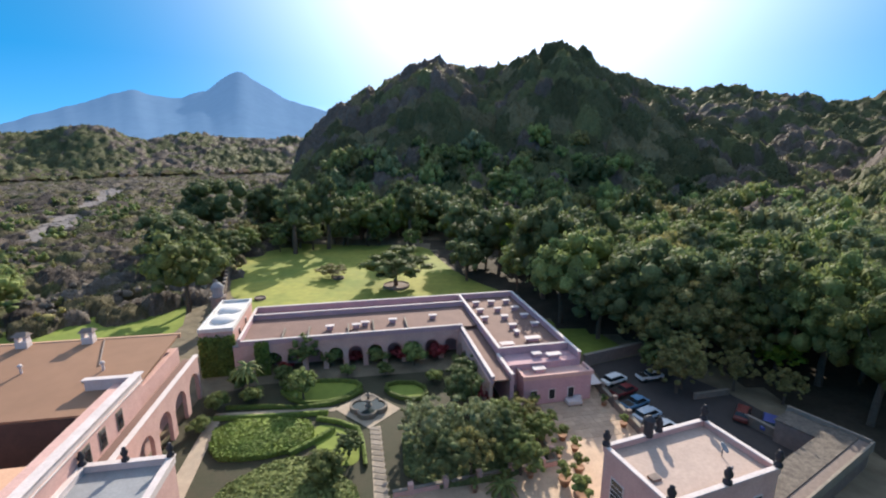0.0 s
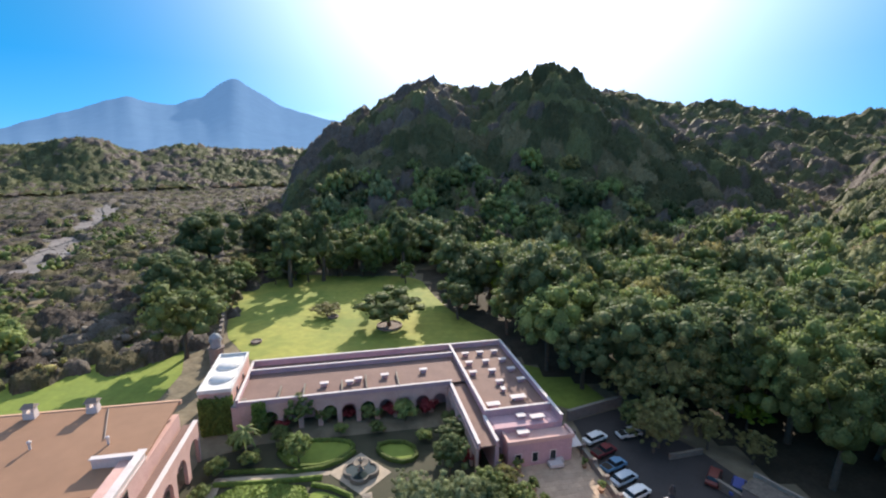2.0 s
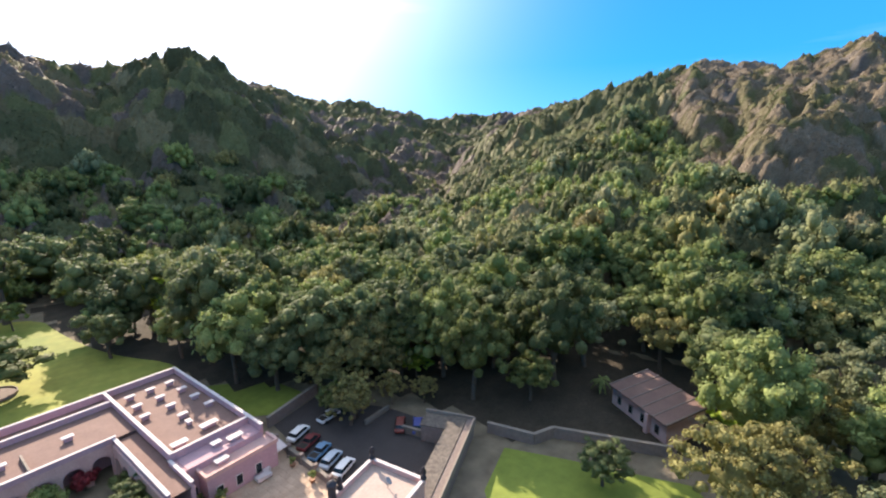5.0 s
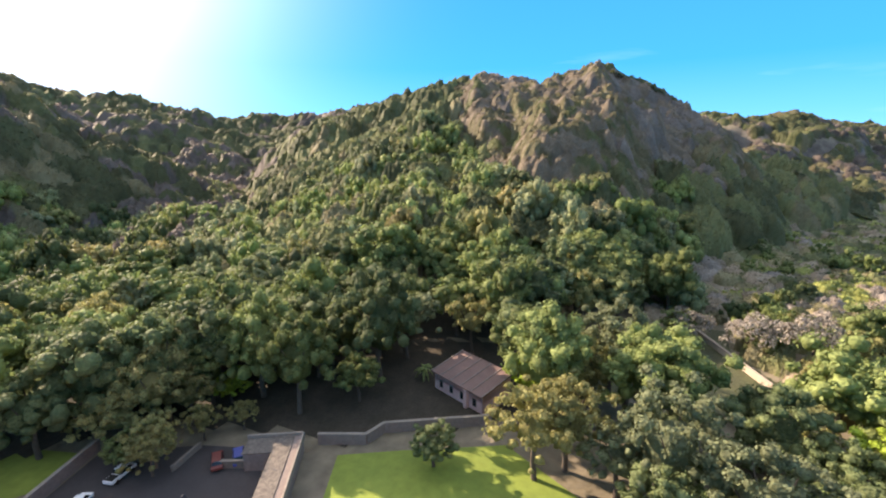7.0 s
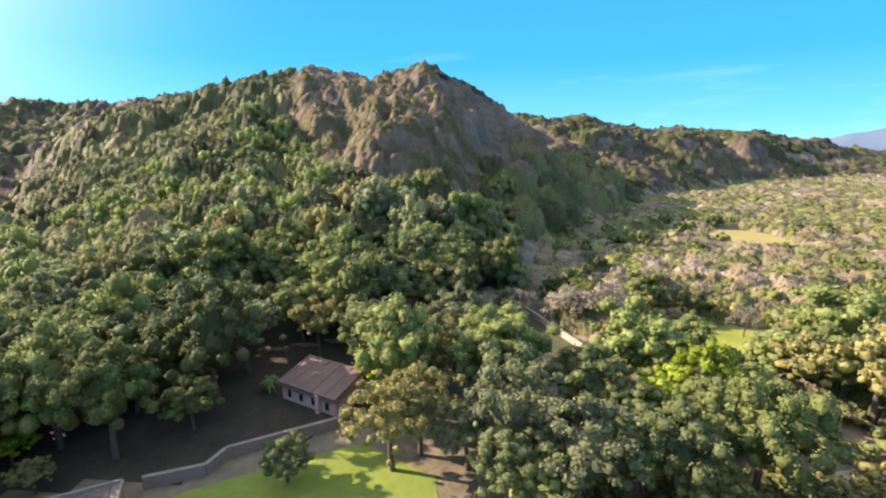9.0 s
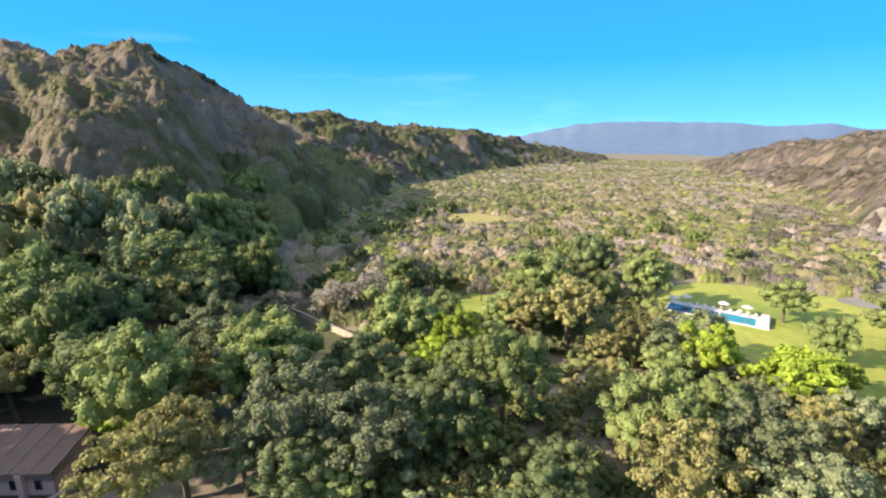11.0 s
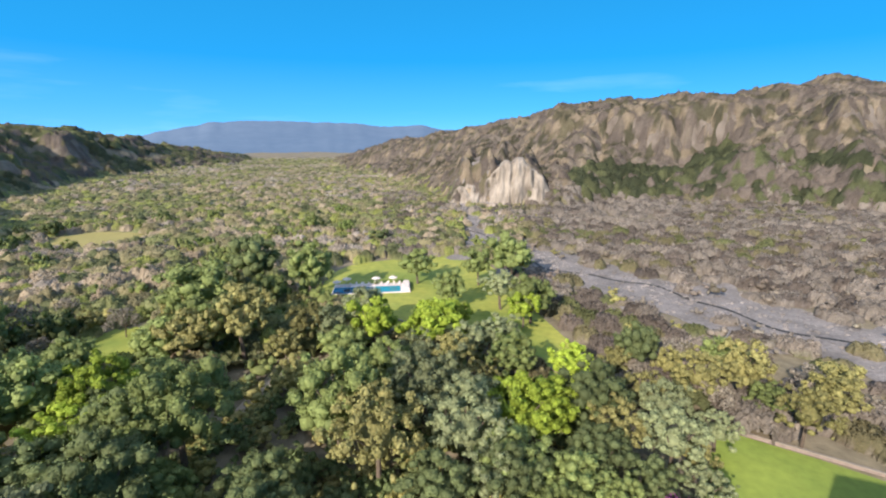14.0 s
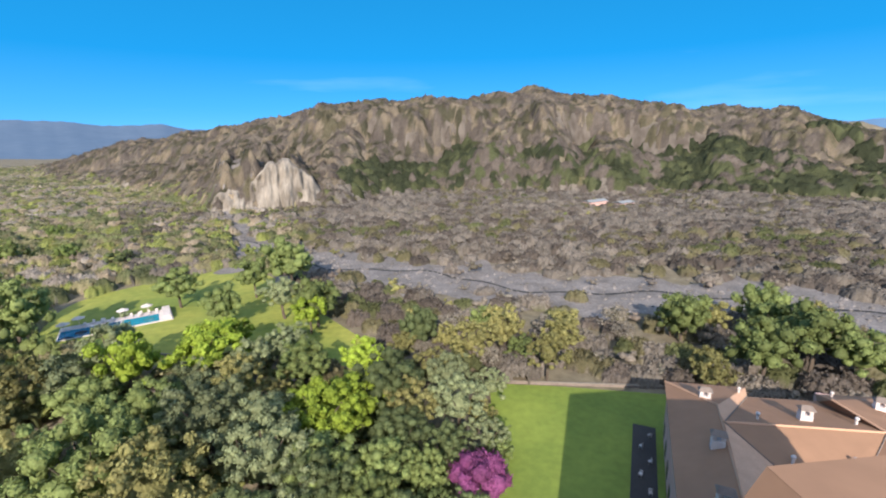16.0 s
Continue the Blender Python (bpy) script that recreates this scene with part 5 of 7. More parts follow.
wall_run("ruined_wall", (101, -26.5), (131, -13), 1.6, 0.7, M["path"], "pale broken stone wall in the clearing", coping=False)
wall_run("garden_wall", (-17.4, -82.5), (-54, -75), 0.5, 0.35, M["wallstone"], "low wall at the far end of the lawn")
wall_run("garden_wall", (58, -105), (5, -90), 0.5, 0.4, M["wallstone"], "low wall edging the lower lawn", coping=False)

# ---- houses with terracotta roofs ----


def chimney(x, y, z, turn, tall=1.0):
    if "chimney" not in KIT:
        e = empty("chimney", pose(0, 0, 0), "white plastered chimney with arched openings and a tiled cap", "chimney", "chimneys on the roofs")
        part("base", boxes((-0.75, 0.75, -0.55, 0.55, -0.4, 0.9), bevel=0.04), M["white"], e)
        for sx in (-0.55, 0.55):
            part("pier", boxes((sx - 0.17, sx + 0.17, -0.45, 0.45, 0.902, 1.7), bevel=0.02), M["white"], e)
        part("arch", moved(arcade(0.76, 0.8, 1, 0.8, 0.6, 0.4, 6), -0.38, -0.4, 0.9), M["white"], e)
        bm = bmesh.new()
        vs = [bm.verts.new(p) for p in ((-0.95, -0.75, 1.72), (0.95, -0.75, 1.72), (0.95, 0.75, 1.72), (-0.95, 0.75, 1.72), (-0.6, 0, 2.25), (0.6, 0, 2.25))]
        for f in ((3, 2, 1, 0), (0, 1, 5, 4), (1, 2, 5), (2, 3, 4, 5), (3, 0, 4)):
            bm.faces.new([vs[i] for i in f])
        part("cap", bm, M["wallstone"], e, "weathered tile cap")
        KIT["chimney"] = e
        e.matrix_basis = pose(x, y, z, 0, 0, turn)
        return e
    return copy_thing(KIT["chimney"], pose(x, y, z, 0, 0, turn))


def vent_pipe(x, y, z):
    if "pipe" not in KIT:
        e = empty("vent_pipe", pose(0, 0, 0), "short white roof vent pipe with a cowl", "vent pipe", "vent pipes on the roofs")
        part("pipe", lathe([(0.16, -0.3), (0.16, 0.9)], 10), M["white"], e)
        part("cowl", lathe([(0.26, 0.9), (0.28, 1.1), (0.2, 1.25), (0.03, 1.32)], 10), M["white"], e, smooth=True)
        KIT["pipe"] = e
        e.matrix_basis = pose(x, y, z)
        return e
    return copy_thing(KIT["pipe"], pose(x, y, z))


def slab(pts, thick=0.25):
    """A roof plane of that outline, given thickness downwards."""
    bm = bmesh.new()
    top = [bm.verts.new(p) for p in pts]
    low = [bm.verts.new((p[0], p[1], p[2] - thick)) for p in pts]
    bm.faces.new(top)
    bm.faces.new(low[::-1])
    for i in range(len(pts)):
        j = (i + 1) % len(pts)
        bm.faces.new((top[i], low[i], low[j], top[j]))
    return bm


def place(frame_m, u, v, z=0.0):
    return frame_m @ Vector((u, v, z))


def gable(u0, u1, v0, v1, z0, z1, axis, hip0=0.0, hip1=0.0, over=0.5):
    """Two or four roof planes over a rectangle; axis is the ridge's direction, hips are set in at its ends. Outlines only."""
    u0, u1, v0, v1 = u0 - over, u1 + over, v0 - over, v1 + over
    if axis == "v":
        c = (u0 + u1) / 2
        a, b = (c, v0 + hip0, z1), (c, v1 - hip1, z1)
        planes = [[(u1, v0, z0), (u1, v1, z0), b, a], [(u0, v1, z0), (u0, v0, z0), a, b]]
        ends = [[(u0, v0, z0), (u1, v0, z0), a], [(u1, v1, z0), (u0, v1, z0), b]]
    else:
        c = (v0 + v1) / 2
        a, b = (u0 + hip0, c, z1), (u1 - hip1, c, z1)
        planes = [[(u0, v0, z0), (u1, v0, z0), b, a], [(u1, v1, z0), (u0, v1, z0), a, b]]
        ends = [[(u0, v1, z0), (u0, v0, z0), a], [(u1, v0, z0), (u1, v1, z0), b]]
    return planes + ends


def band(a, b, w=0.16):
    """A rounded ridge or hip cap between two points."""
    a, b = Vector(a), Vector(b)
    d = (b - a).normalized()
    s = d.cross(Vector((0, 0, 1))).normalized() * w
    bm = bmesh.new()
    rows = []
    for p in (a, b):
        rows.append([bm.verts.new(p + s * k + Vector((0, 0, h))) for k, h in ((-1, -0.06), (-0.6, 0.1), (0, 0.16), (0.6, 0.1), (1, -0.06))])
    for i in range(4):
        bm.faces.new((rows[0][i], rows[0][i + 1], rows[1][i + 1], rows[1][i]))
    return bm


NORTH = pose(-40.3, 64.2, 0, 0, 0, 10)


def north_house():
    e = empty("courtyard_house", NORTH, "large pink courtyard house with low terracotta roofs and white parapets", "house")
    part("wall", boxes((-52, -0.02, -17.5, -0.3, 0, 8.3)), M["pink"], e, "pink north range")
    part("wall", boxes((-52, -2.4, -36, -26.0, 0, 8.0)), M["pink"], e, "pink south range")
    part("wall", boxes((-52, -24, -25.98, -17.52, 0, 8.0)), M["pink"], e, "pink west range")
    part("wall", boxes((-2.4, 0.42, -33.6, -12.6, 0, 9.7)), M["pink"], e, "sunlit pink front wall")
    # Thin dark panel over the pink wall, and a dark floor, both painted shade.
    part("court_wall", boxes((-23.98, -2.44, -17.66, -17.53, 0.1, 8.2)), M["court"], e, "dark panel painting shade on the court wall")
    part("court_floor", boxes((-24, -2.42, -25.98, -17.52, 0, 0.1)), M["court"], e, "court floor painted dark as shade")
    part("roof", slab([(-54, 0.1, 10.2), (-54, -17.6, 8.5), (-2.42, -17.6, 8.5), (-2.42, -12.9, 8.95), (-0.1, -12.5, 9.0), (0.1, 0.1, 10.2)][::-1]), M["terracotta"], e, "tan terracotta roof sloping to the court")
    part("roof", slab([(-24, -17.62, 8.45), (-54, -17.62, 8.45), (-54, -26, 8.45), (-24.0, -26, 8.45)]), M["terracotta"], e, "terracotta west roof")
    # Lighter than the other roofs: sunlight is put into this slope's colour.
    part("roof", slab([(-54, -25.6, 8.2), (-2.42, -25.6, 8.3), (-2.42, -33.4, 9.0), (-9, -37, 9.3), (-54, -37, 9.4)][::-1]), M["ridge"], e, "peach terracotta roof with painted sunlight")
    part("inner_roof", slab([(-2.9, -17.64, 8.35), (-0.2, -17.64, 9.74), (-0.2, -32.9, 9.74), (-2.9, -25.58, 8.35)][::-1], 0.15), M["terracotta"], e, "steep brown roof strip above the court")
    part("eaves", boxes((-54, 0.3, 0.12, 0.6, 9.6, 10.3), bevel=0.04), M["ridge"], e, "cream eaves band")
    for (a, c) in (((-24, 0, 10.24), (-20.4, -17.4, 8.54)), ((-9.6, -0.2, 10.22), (-6.8, -7.4, 9.52)), ((-38, 0, 10.24), (-34, -17.4, 8.54))):
        part("roof_joint", band(a, c, 0.12), M["wallstone"], e, "dark roof joint")
    part("parapet", boxes((-0.18, 0.4, -33.6, -12.4, 9.702, 10.45)), M["white"], e, "white stepped parapet wall")
    part("coping", boxes((-0.4, 0.66, -33.8, -12.2, 10.452, 10.66), bevel=0.05), M["white"], e, "white coping")
    part("string_course", boxes((0.42, 0.56, -33.6, -12.4, 9.5, 9.68), bevel=0.03), M["white"], e)
    part("parapet", boxes((-5.6, -0.2, -12.9, -12.45, 8.7, 10.2)), M["white"], e)
    part("coping", boxes((-5.8, -0.42, -13.1, -12.25, 10.202, 10.4), bevel=0.05), M["white"], e)
    part("parapet", boxes((-6.8, -0.2, -33.6, -33.1, 8.7, 10.2)), M["white"], e)
    part("coping", boxes((-7.0, -0.42, -33.8, -32.9, 10.202, 10.4), bevel=0.05), M["white"], e)
    for v in (-18.2, -21.6, -24.4):
        w = part("window", boxes((0.4, 0.5, v - 0.6, v + 0.6, 6.8, 9.0)), M["stone"], e, "tall window with stone frame")
        part("pane", boxes((0.48, 0.54, v - 0.44, v + 0.44, 6.95, 8.85)), M["glass"], w)
    part("gallery", moved(arcade(25, 6.9, 5, 0.5, 3.7, 3.2, 16), 2.5, -25.4, 0, 90), M["pink"], e, "pink gallery of wide arches")
    part("gallery_roof", boxes((0.45, 2.0, -25.4, -0.4, 6.2, 6.4)), M["roofdeck"], e, "narrow dark gallery roof")
    part("gallery_coping", boxes((1.9, 2.62, -25.5, -0.3, 6.902, 7.05), bevel=0.05), M["white"], e, "white coping of the gallery")
    part("terrace_block", boxes((0.5, 8.6, -46, -25.6, 0, 7.0)), M["pink"], e, "pink terrace block")
    part("terrace_roof", boxes((0.7, 8.4, -46, -25.8, 7.002, 7.15)), M["greyroof"], e, "blue-grey terrace roof")
    for w in ((0.45, 8.7, -25.95, -25.5), (0.45, 0.9, -46, -25.97), (8.2, 8.7, -46, -25.97)):
        p = part("parapet", boxes((*w, 7.0, 7.75)), M["white"], e)
        part("coping", boxes((w[0] - 0.1, w[1] + 0.1, w[2] - 0.1, w[3] + 0.1, 7.752, 7.9), bevel=0.03), M["white"], p)
    for u, v in ((0.7, -25.7), (4.4, -25.7), (8.4, -25.7)):
        f = part("finial", lathe([(0.35, 0), (0.35, 0.25), (0.16, 0.4), (0.3, 0.7), (0.34, 0.95), (0.16, 1.2), (0.2, 1.35), (0.03, 1.5)], 10), M["iron"], e, "dark urn finial", smooth=True)
        f.matrix_basis = pose(u, v, 7.9)
    for u, v, z in ((-19.5, -0.6, 10.1), (-11.4, -0.5, 10.1), (-28.5, -0.8, 10.1)):
        p = place(NORTH, u, v, z)
        chimney(p.x, p.y, p.z, 10)
    for u, v, z in ((-15.4, -7.8, 9.4), (-5.8, -8.4, 9.35), (-19.0, -12.0, 9.0), (-8.0, -31.5, 8.8), (-11.5, -29.0, 8.55)):
        p = place(NORTH, u, v, z)
        vent_pipe(p.x, p.y, p.z)


north_house()
SOUTH = pose(-43, -63.5, 0, 0, 0, -29.4)


def south_house():
    e = empty("hotel_house", SOUTH, "large terracotta-roofed house with hipped ranges and white chimneys", "house")
    back = SOUTH.inverted()
    part("wall", boxes((-12.0, -0.5, 0.5, 42, 0, 8.85)), M["pink"], e, "pink east range")
    part("wall", boxes((-50, -12.02, 0.6, 18.6, 0, 8.85)), M["pink"], e, "pink middle range")
    part("wall", boxes((-31, -21.6, -5.6, 0.58, 0, 8.85)), M["pink"], e, "pink west range")
    low, high = 9.0, 11.8
    A, B, C, J, D, E1 = (-43.1, -63.7, low), (-54.7, -60.2, low), (-43.6, -52.2, high), (-41.8, -48.5, high), (-28.5, -25.2, high), (-23.6, -28.2, low)
    V1, V2, V3, N2, K = (-53.0, -57.7, low), (-44.8, -38.3, low), (-37.6, -25.6, low), (-49.9, -37.5, low), (-60.3, -43.8, high)
    F, G, P, Q, R, S, W = (-62.5, -55.2, low), (-64.0, -57.0, low), (-74.5, -54.4, low), (-60.3, -51.3, high), (-52.5, -26.5, high), (-43.5, -26.5, low), (-78, -40, low)
    # West slopes take the peach as painted sunlight; all others share one terracotta.
    for pts, label in (((A, E1, D, C), "tan east roof slope"), ((A, C, B), "brown hipped end of the roof"), ((C, J, V1, B), "peach west roof slope with painted sunlight"), ((J, D, V3, V2), "peach west roof slope with painted sunlight"),
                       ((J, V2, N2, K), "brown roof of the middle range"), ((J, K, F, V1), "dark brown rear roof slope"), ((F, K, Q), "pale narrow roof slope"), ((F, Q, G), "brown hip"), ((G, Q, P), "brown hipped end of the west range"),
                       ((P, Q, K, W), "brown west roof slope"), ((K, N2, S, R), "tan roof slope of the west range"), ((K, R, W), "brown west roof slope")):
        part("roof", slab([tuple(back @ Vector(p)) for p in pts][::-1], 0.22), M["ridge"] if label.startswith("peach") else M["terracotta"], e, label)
    for p, q in ((C, D), (J, K), (A, C), (K, Q)):
        u, v = back @ Vector(p), back @ Vector(q)
        part("ridge_cap", band((u.x, u.y, u.z + 0.05), (v.x, v.y, v.z + 0.05), 0.11), M["ridge"], e, "peach ridge tiles")
    for p, q in ((J, V2), (J, V1), (K, N2)):
        u, v = back @ Vector(p), back @ Vector(q)
        part("valley_joint", band((u.x, u.y, u.z + 0.02), (v.x, v.y, v.z + 0.02), 0.09), M["wallstone"], e, "dark roof valley")
    # Asphalt-dark in place of paving: the patio's shade is in the colour.
    part("patio", boxes((0.6, 4.2, 0, 39, 0, 0.12)), M["asphalt"], e, "patio strip with shade painted in dark")
    for v in range(3, 38, 5):
        w = part("window", boxes((-0.52, -0.42, v - 0.7, v + 0.7, 1.0, 3.2)), M["stone"], e)
        part("pane", boxes((-0.44, -0.38, v - 0.5, v + 0.5, 1.2, 3.0)), M["glass"], w)
    for x, y, z, turn in ((-44.2, -55.6, 10.4, -29), (-38.2, -44.8, 11.3, -29), (-53.6, -48.6, 11.0, -20), (-66.4, -49.8, 10.4, -29), (-32.6, -36.2, 11.2, -29)):
        chimney(x, y, z, turn)
    for x, y, z in ((-51.6, -57.9, 9.35), (-47.2, -49.2, 11.1), (-45.9, -42.0, 10.1), (-52.8, -40.8, 10.0), (-41.0, -39.4, 10.3), (-59.1, -46.6, 11.0), (-64.0, -54.6, 9.6)):
        vent_pipe(x, y, z)


south_house()


def tower_house():
    """An unseen gabled block, added so that its shadow lies on the lawn."""
    e = empty("tower_house", pose(-31, -23, 0), "added unseen pink block with a steep gable", "house")
    bm = bmesh.new()
    front, rear = ([bm.verts.new((x, y, z)) for x, z in ((-12, 0), (14.7, 0), (14.7, 14), (7.5, 27), (-11, 27), (-12, 26.6))] for y in (0, 9))
    bm.faces.new(front)
    bm.faces.new(rear[::-1])
    for i in range(6):
        bm.faces.new((front[i], rear[i], rear[(i + 1) % 6], front[(i + 1) % 6]))
    bmesh.ops.recalc_face_normals(bm, faces=bm.faces)
    part("wall", bm, M["pink"], e)
    for pts in ([(14.9, -0.3, 14.1), (14.9, 9.3, 14.1), (7.4, 9.3, 27.25), (7.4, -0.3, 27.25)], [(-12.1, -0.3, 27.3), (7.4, -0.3, 27.3), (7.4, 9.3, 27.3), (-12.1, 9.3, 27.3)]):
        part("roof", slab(pts, 0.2), M["terracotta"], e, "terracotta roof plane")


tower_house()


def garden_chair(x, y, turn):
    if "chair" not in KIT:
        e = empty("garden_chair", pose(0, 0, 0), "white garden chair on the shaded patio", "chair", "chairs on the patios")
        part("seat", boxes((-0.24, 0.24, -0.24, 0.24, 0.42, 0.47), bevel=0.01), M["white"], e)
        part("backrest", boxes((-0.24, 0.24, 0.2, 0.25, 0.47, 0.92), bevel=0.01), M["white"], e)
        for sx in (-0.21, 0.21):
            for sy in (-0.21, 0.21):
                part("leg", boxes((sx - 0.02, sx + 0.02, sy - 0.02, sy + 0.02, 0, 0.418)), M["white"], e)
        KIT["chair"] = e
        e.matrix_basis = pose(x, y, 0.12, 0, 0, turn)
        return
    copy_thing(KIT["chair"], pose(x, y, 0.12, 0, 0, turn))


for i in range(10):
    p = place(SOUTH, 1.6 + 1.3 * (i % 2), 3 + 3.4 * i, 0)
    garden_chair(p.x, p.y, 40 * i)

# ---- flat-roofed lodge beside the terrace ----
LODGE = pose(15.2, 41.6, 0, 0, 0, 20)


def lodge():
    e = empty("lodge", LODGE, "small pink lodge with a cream flat roof and dark urn finials", "building")
    part("wall", boxes((0, 13.2, -8.2, 0, 0, 7.4)), M["pink"], e)
    part("roof_deck", boxes((0.2, 13.0, -8.0, -0.2, 7.402, 7.5)), mat("cream_roof", (0.46, 0.355, 0.31), alt=(0.37, 0.285, 0.25), scale=0.35, bump=0.01), e, "cream flat roof")
    for w in ((-0.1, 13.3, -0.25, 0.1), (-0.1, 13.3, -8.3, -7.95), (-0.1, 0.25, -7.95, -0.25), (12.95, 13.3, -7.95, -0.25)):
        p = part("parapet", boxes((*w, 7.4, 8.1)), M["pink"], e)
        part("coping", boxes((w[0] - 0.08, w[1] + 0.08, w[2] - 0.08, w[3] + 0.08, 8.102, 8.22), bevel=0.03), M["white"], p)
    for u, v in ((0.1, -0.1), (13.1, -0.1), (0.1, -8.1), (13.1, -8.1), (6.6, -8.1), (6.8, -0.1)):
        f = part("finial", lathe([(0.4, 0), (0.4, 0.3), (0.18, 0.45), (0.36, 0.8), (0.4, 1.1), (0.18, 1.4), (0.24, 1.55), (0.04, 1.7)], 10), M["iron"], e, "dark urn finial", smooth=True)
        f.matrix_basis = pose(u, v, 8.22)
    part("chimney_stack", lathe([(0.5, 8.0), (0.5, 9.6), (0.62, 9.65), (0.62, 9.9), (0.35, 10.2), (0.1, 10.35)], 12), M["iron"], e, "dark round chimney").matrix_basis = pose(5.4, -0.1, 0)
    part("hatch", boxes((1.2, 2.2, -5.2, -4.4, 7.502, 7.75), bevel=0.03), M["wallstone"], e)
    for v in (-2.2, -5.6):
        w = part("window", boxes((-0.08, 0.02, v - 0.9, v + 0.9, 2.4, 5.6)), M["white"], e, "tall white latticed window")
        part("pane", boxes((-0.12, -0.06, v - 0.75, v + 0.75, 2.55, 5.45)), M["glass"], w)
        for k in range(5):
            part("glazing_bar", boxes((-0.15, -0.11, v - 0.75, v + 0.75, 2.8 + 0.52 * k, 2.87 + 0.52 * k)), M["white"], w)
    for u in (2.4, 6.6, 10.8):
        w = part("window", boxes((u - 0.6, u + 0.6, -8.28, -8.18, 3.6, 5.8)), M["white"], e)
        part("pane", boxes((u - 0.45, u + 0.45, -8.32, -8.26, 3.75, 5.65)), M["glass"], w)
    d = empty("satellite_dish", LODGE @ pose(10.4, -4.6, 7.5), "grey satellite dish on the lodge roof", "satellite dish")
    part("mast", lathe([(0.05, 0), (0.05, 0.9)], 8), M["iron"], d)
    part("dish", lathe([(0.05, 0), (0.3, 0.05), (0.55, 0.18), (0.5, 0.2), (0.25, 0.09), (0.04, 0.05)], 16), M["greyroof"], d, smooth=True).matrix_basis = pose(0, 0, 0.9, 45, 0, 30)


lodge()
sheet("terrace", [(7.2, 74), (23.2, 71.5), (25.6, 52), (24, 47), (17, 40), (14.4, 41.5), (12.6, 48.9), (1.9, 45.9), (-6.2, 43.6), (-5, 34), (14, 33), (17, 44.5), (24.6, 50.5), (21.8, 62), (20, 66), (8.4, 67)][:4] + [(24.5, 46.5), (15.5, 42), (16, 34), (-5, 34), (-6.2, 43.9), (1.9, 45.9), (12.6, 48.9), (11.2, 55.5), (8.5, 67.2)],
      0.35, M["terrace"], "sunlit tan paved terrace with potted plants", "terrace", thick=0.4)
wall_run("terrace_wall", (8.3, 67.5), (12.6, 48.7), 0.95, 0.3, M["pink"], "pink terrace balustrade wall with white coping", posts=6)
wall_run("terrace_wall", (12.6, 48.7), (-6.4, 43.6), 0.95, 0.3, M["pink"], "pink terrace balustrade wall above the garden", posts=5)

# terrace slabs, the stretch nearest the lodge
slab_mesh = None
gen_s = random.Random(3)
TERRACE = bpy.data.objects["terrace"]
for i in range(17):
    for j in range(16):
        x, y = 9.6 + 0.95 * i - 0.19 * j, 52.5 + 0.19 * i + 0.95 * j
        if not bool(inside(np.array(x), np.array(y), [(11.4, 55), (24.3, 52.5), (22.2, 70.5), (8.9, 68)])):
            continue
        if slab_mesh is None:
            bm = boxes((-0.46, 0.46, -0.46, 0.46, 0, 0.035), bevel=0.015)
            slab_mesh = bpy.data.meshes.new("paving_tile")
            bm.to_mesh(slab_mesh)
            bm.free()
            slab_mesh.materials.append(M["terrace"])
        t = new("paving_tile", slab_mesh)
        t.parent = TERRACE
        t.matrix_basis = pose(x, y, 0.353 + gen_s.uniform(0, 0.012), 0, 0, 11.5)


def planter(x, y, size, z=0.35, kind="shrub"):
    e = empty("planter", pose(x, y, z), "terracotta pot with a green shrub on the terrace", "potted plant", "potted plants on the terrace")
    part("pot", lathe([(0.28 * size, 0), (0.42 * size, 0.5 * size), (0.46 * size, 0.52 * size), (0.44 * size, 0.6 * size), (0.36 * size, 0.55 * size)], 12), M["terracotta"], e, smooth=True)
    gen = np.random.default_rng(int(x * 31 + y * 17) % 9999)
    c = crown_mesh("foliage", gen, M["leaf"], radius=0.75 * size, tall=1.5 * size, lobes=6, leaves=150, size=0.14 * size, core=ICO1)
    c.parent = e
    c.matrix_basis = pose(0, 0, 0.35 * size)


for x, y, s in ((10.6, 66.4, 1.2), (9.8, 62.5, 0.9), (12.0, 60.2, 1.4), (13.4, 56.0, 1.5), (14.4, 53.4, 1.3), (15.4, 51.2, 1.1), (12.9, 49.6, 1.0), (6.0, 45.8, 1.0), (9.0, 46.6, 0.9), (12.6, 45.4, 1.6), (13.6, 42.6, 1.9),
                (2.5, 44.4, 0.9), (22.0, 67.6, 1.3), (22.6, 61.4, 1.0), (23.4, 56.2, 1.1), (11.4, 70.6, 1.5), (14.8, 47.4, 1.4)):
    planter(x, y, s)


def terrace_table(x, y, turn):
    e = empty("terrace_table", pose(x, y, 0.4, 0, 0, turn), "white clothed dining table on the terrace", "table", "tables on the terrace")
    part("tabletop", boxes((-1.1, 1.1, -0.6, 0.6, 0.72, 0.78), bevel=0.02), M["white"], e)
    part("cloth", boxes((-1.12, -1.1, -0.6, 0.6, 0.3, 0.72), (1.1, 1.12, -0.6, 0.6, 0.3, 0.72), (-1.1, 1.1, -0.62, -0.6, 0.3, 0.72), (-1.1, 1.1, 0.6, 0.62, 0.3, 0.72)), M["white"], e, "white hanging tablecloth")
    for sx in (-0.95, 0.95):
        for sy in (-0.48, 0.48):
            part("leg", boxes((sx - 0.04, sx + 0.04, sy - 0.04, sy + 0.04, 0, 0.718)), M["iron"], e)


